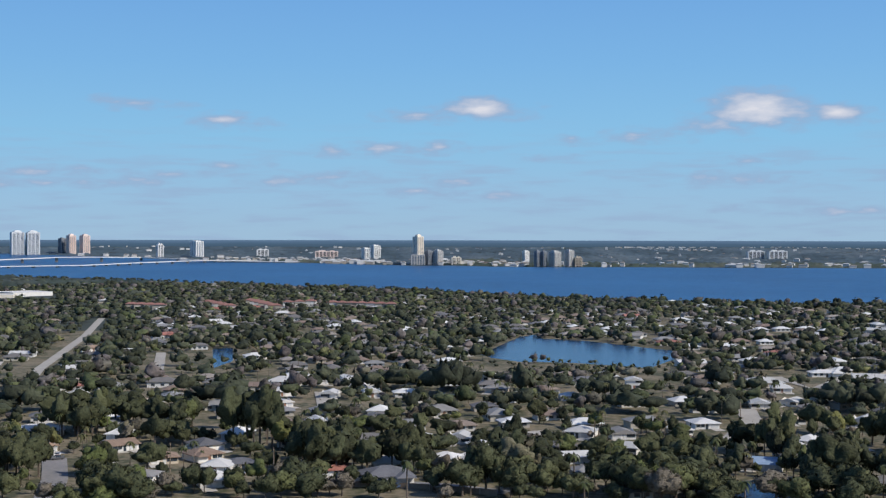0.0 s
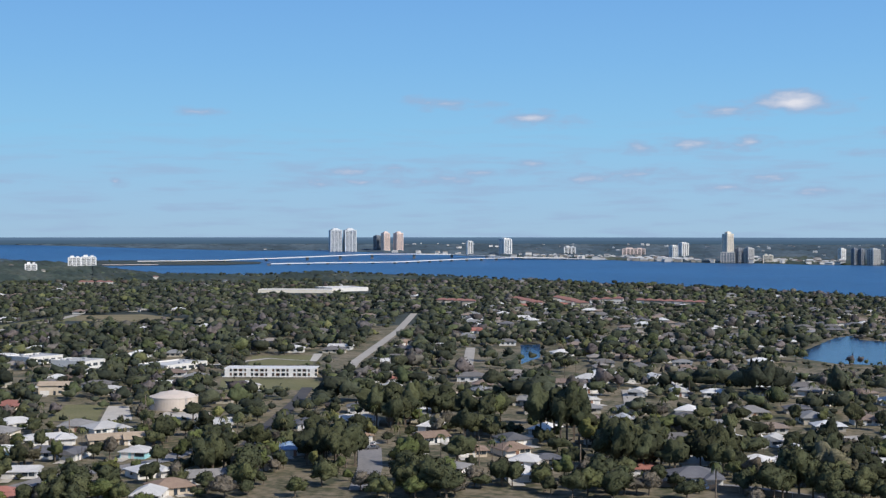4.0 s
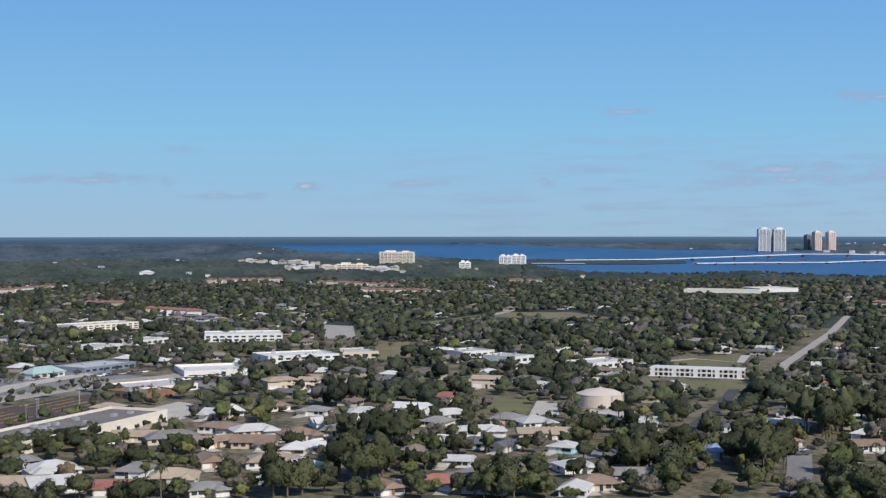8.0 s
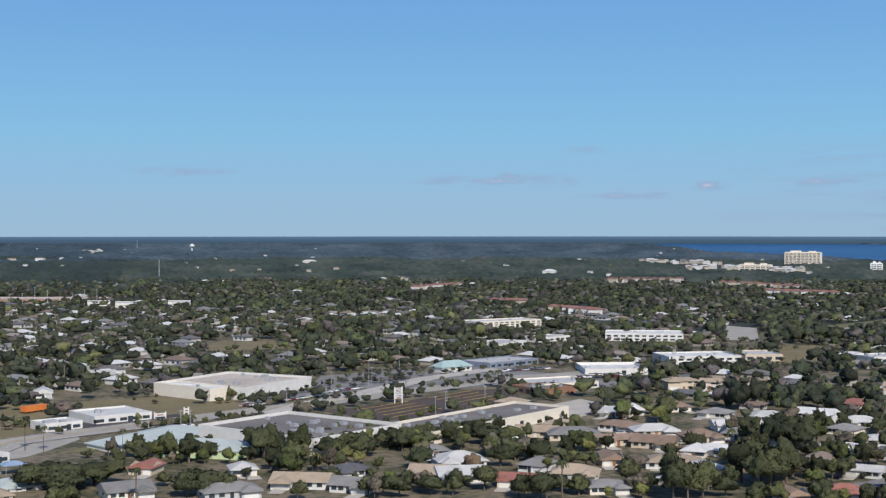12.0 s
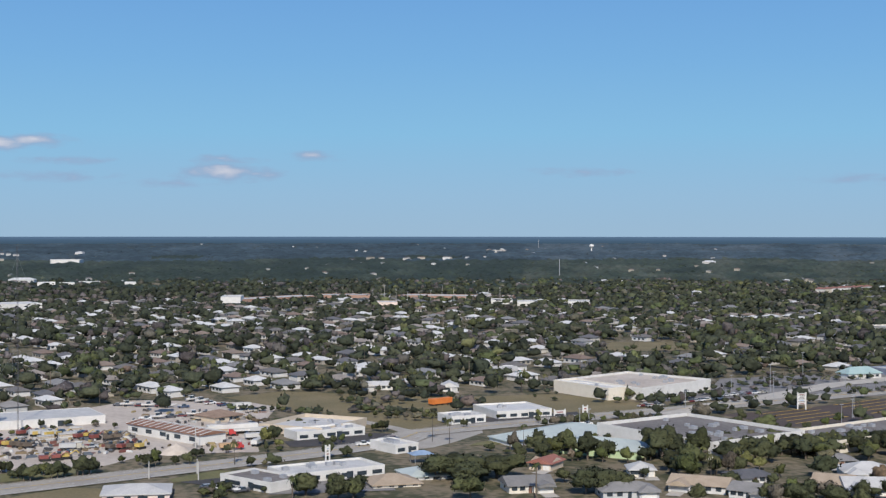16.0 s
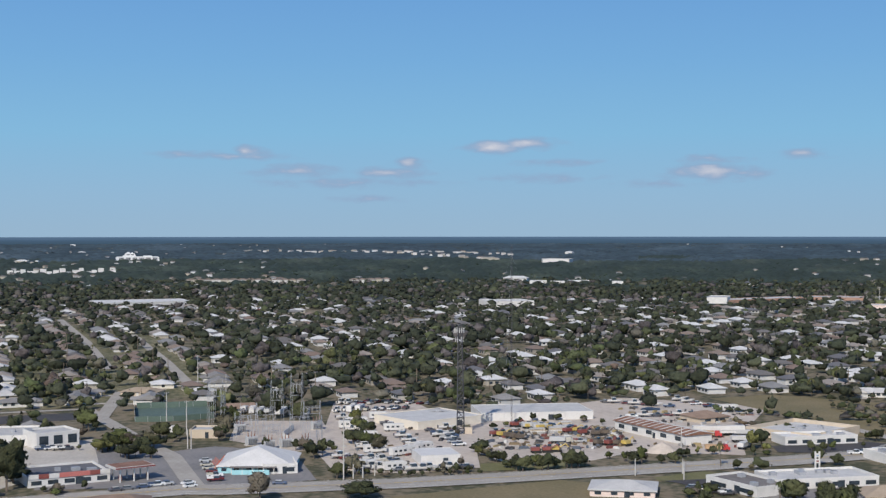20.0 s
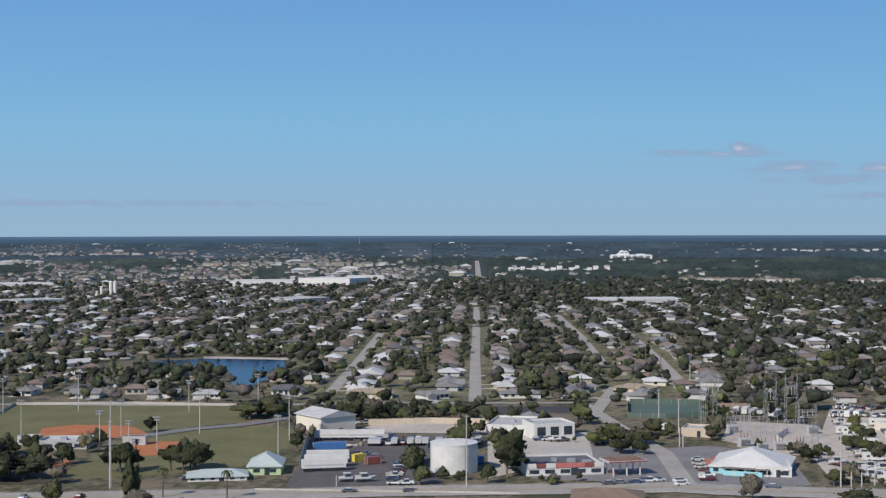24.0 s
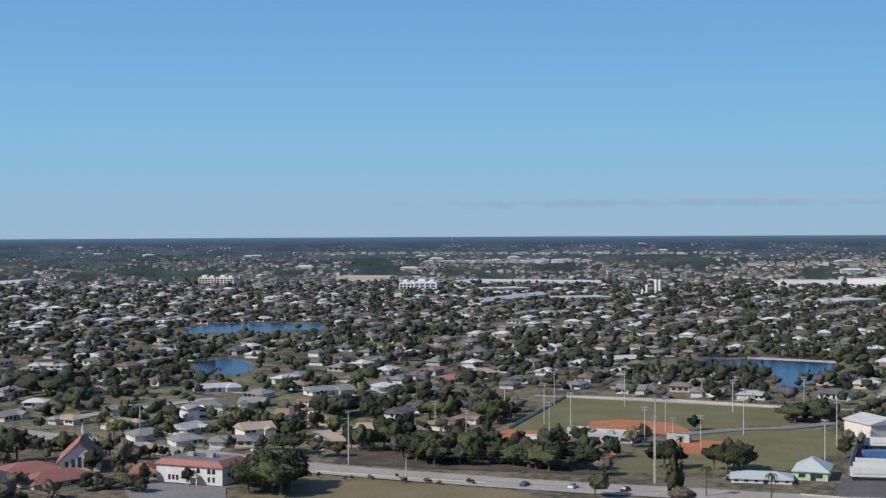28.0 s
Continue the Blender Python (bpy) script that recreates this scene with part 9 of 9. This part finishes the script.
rank(("car", "pickup"), 86.7, 640, 83.6, 632, 7, 60, 54)


def container(a, d, turn, mat, label, long=7.0):
    """A ribbed steel shipping container."""
    ob = thing("shipping_container", upright(a, d, turn), label, "container")
    body_ = Shape().box(0, 0, 0.15, long, 2.4, 2.5)
    for i in range(int(long / 0.6)):
        for k in (-1, 1):
            body_.box(-long / 2 + 0.4 + i * 0.6, k * 1.22, 0.35, 0.25, 0.06, 2.1)
    part("body", body_, mat, ob)
    part("door", Shape().box(long / 2 + 0.03, -0.6, 0.25, 0.06, 1.1, 2.3).box(long / 2 + 0.03, 0.6, 0.25, 0.06, 1.1, 2.3), mat, ob)
    part("corner_post", Shape().box(-long / 2, -1.2, 0.1, 0.16, 0.16, 2.6).box(-long / 2, 1.2, 0.1, 0.16, 0.16, 2.6).box(long / 2, -1.2, 0.1, 0.16, 0.16, 2.6).box(long / 2, 1.2, 0.1, 0.16, 0.16, 2.6), "steel", ob)


container(108.3, 503, 8, "bright_blue", "blue steel shipping container in a truck yard", 12.0)
container(107.1, 476, 40, "bright_yellow", "yellow steel shipping container in a truck yard", 5.0)
container(106.5, 470, 25, "red", "red steel shipping container in a truck yard", 5.0)
container(102.3, 470, 5, "bright_blue", "blue steel shipping container beside a tank", 7.0)

# heaps, crates, pipes and machine parts lying about the yards
clutter = Shape()
heap = random.Random(77)
for (a1, d1), (a2, d2), (a3, d3), n in (
    ((81.75, 497), (75.91, 507), (81.04, 554), 260), ((75.91, 629), (70.67, 610), (76.14, 582), 90), ((87.63, 463), (82.22, 464), (87.39, 580), 70), ((108.33, 509), (101.99, 502), (108.10, 537), 50), ((75.45, 508), (71.11, 515), (72.92, 547), 40),
):
    p, q, r = (Vector((*flat(a, d), 0)) for a, d in ((a1, d1), (a2, d2), (a3, d3)))
    for i in range(n):
        c = p + (q - p) * heap.random() + (r - p) * heap.random()
        if not taken[int((c.x - X0) / CELL), int((c.y - Y0) / CELL)] in (0, 1):
            continue
        clutter.t = heap.random()
        clutter.box(c.x, c.y, 0.1, heap.uniform(0.6, 4.5), heap.uniform(0.4, 1.3), heap.uniform(0.25, 1.1), heap.uniform(0, 3), heap.uniform(0.75, 1.0))
structure("yard_clutter", clutter, "junk", "crates, pipes and scrap lying in the yards", "clutter", "stuff")

# a heap of pale sand beside the road
ob = thing("sand_heap", upright(74.25, 502, 0), "heap of pale building sand beside a road", "sand")
heap_rows, heap_turns = 7, 24
v, f = [(0, 0, 3.9)], []
for i in range(1, heap_rows + 1):
    for j in range(heap_turns):
        ang, u = j / heap_turns * 2 * math.pi, i / heap_rows
        r = u * (1 + 0.12 * noise.noise(Vector((math.cos(ang) * 1.5, math.sin(ang) * 1.5, u * 2))))
        v.append((6.6 * r * math.cos(ang), 4.6 * r * math.sin(ang), max(-0.05, 3.9 * (1 - u) ** 0.9 + (0.35 * noise.noise(Vector((math.cos(ang) * 3 * u, math.sin(ang) * 3 * u, 4.0))) if i < heap_rows else -0.05))))
for j in range(heap_turns):
    k = (j + 1) % heap_turns
    f.append((0, 1 + j, 1 + k))
    for i in range(heap_rows - 1):
        o = 1 + i * heap_turns
        f.append((o + j, o + heap_turns + j, o + heap_turns + k, o + k))
mound = Shape()
mound.add(v, f)
part("mound", mound, "shell", ob)

# stacks of timber, an orange trailer, a tarpaulin
for a, d, w in ((79.40, 542, 6.7), (78.58, 546, 6.7), (78.23, 562, 5.5)):
    ob = thing("timber_stack", upright(a, d, 15), "stack of pale sawn timber in a yard", "timber")
    for k in range(4):
        part("layer", Shape().box(0, 0, 0.2 + 0.6 * k, w * 0.9, 2.6 - 0.2 * k, 0.45), ("roof_light", "white", "beige", "roof_light")[k], ob)
        part("spacer", Shape().box(-w * 0.3, 0, 0.05 + 0.6 * k, 0.2, 2.4, 0.15).box(w * 0.3, 0, 0.05 + 0.6 * k, 0.2, 2.4, 0.15), "wood_pole", ob)
m, s_, w_ = stand(63.70, 626, 62.91, 634)
ob = thing("hauling_trailer", m, "bright orange open hauling trailer on grass", "trailer")
part("tub", Shape().box(0, 1.5, 0.8, w_, 3, 2.4, 0, 1.06), "orange", ob)
part("chassis", Shape().box(0, 1.5, 0.4, w_ * 0.9, 1.4, 0.4), "dark_steel", ob)
for k in (-0.3, 0.0, 0.3):
    part("wheel", Shape().tube((k * w_, 0.1, 0.5), (k * w_, 0.5, 0.5), 0.5, 0.5, 10), "tyre", ob)
m, s_, w_ = stand(64.43, 470, 63.73, 472)
ob = thing("shade_canopy", m, "bright blue shade canopy on poles", "canopy")
part("sheet", Shape().hip(0, 3, 3.2, w_ + 2, 6, 1.2, 0.5, 0.1), "roof_blue", ob)
for i in (-1, 1):
    for k in (0.4, 5.6):
        part("pole", Shape().box(i * w_ / 2, k, 0, 0.15, 0.15, 3.2), "steel", ob)
# yellow and white bay lines of the dark parking lot
lines = Shape()
p0, p1, p2 = (Vector((*flat(a, d), 0)) for a, d in ((49.10, 582), (43.60, 667), (50.72, 611)))
for i in range(5):
    for k in range(2):
        c0, c1 = p0 + (p2 - p0) * (i * 0.22 + 0.08), p1 + (p2 - p0) * (i * 0.22 + 0.08)
        g, n = (c1 - c0), Vector((-(c1 - c0).y, (c1 - c0).x, 0)).normalized() * 0.35
        q0, q1 = c0 + g * (0.05 + 0.5 * k), c0 + g * (0.40 + 0.5 * k)
        lines.add([q0 - n + Vector((0, 0, 0.21)), q1 - n + Vector((0, 0, 0.21)), q1 + n + Vector((0, 0, 0.21)), q0 + n + Vector((0, 0, 0.21))], [(0, 1, 2, 3)])
structure("parking_lines", lines, "yellow_mark", "yellow parking lot lines", "road marking", "stuff")
lanes = Shape()
for off, mat_slot in ((-0.25, 1), (0.25, 1), (-4.2, 0), (4.2, 0), (-8.0, 0), (8.0, 0)):
    lanes.slot = mat_slot
    for p, q in zip(main_line, main_line[1:]):
        n = Vector((-(q - p).y, (q - p).x, 0)).normalized()
        steps = max(1, int((q - p).length / 12))
        for i in range(steps):
            u0, u1 = i / steps, (i + (0.4 if abs(off) == 4.2 else 1.0)) / steps
            a0, a1 = p + (q - p) * u0 + n * off, p + (q - p) * u1 + n * off
            lanes.add([a0 - n * 0.1 + Vector((0, 0, 0.45)), a1 - n * 0.1 + Vector((0, 0, 0.45)), a1 + n * 0.1 + Vector((0, 0, 0.45)), a0 + n * 0.1 + Vector((0, 0, 0.45))], [(0, 1, 2, 3)])
structure("lane_lines", lanes, ["marking", "yellow_mark"], "white and yellow lane lines", "road marking", "stuff")
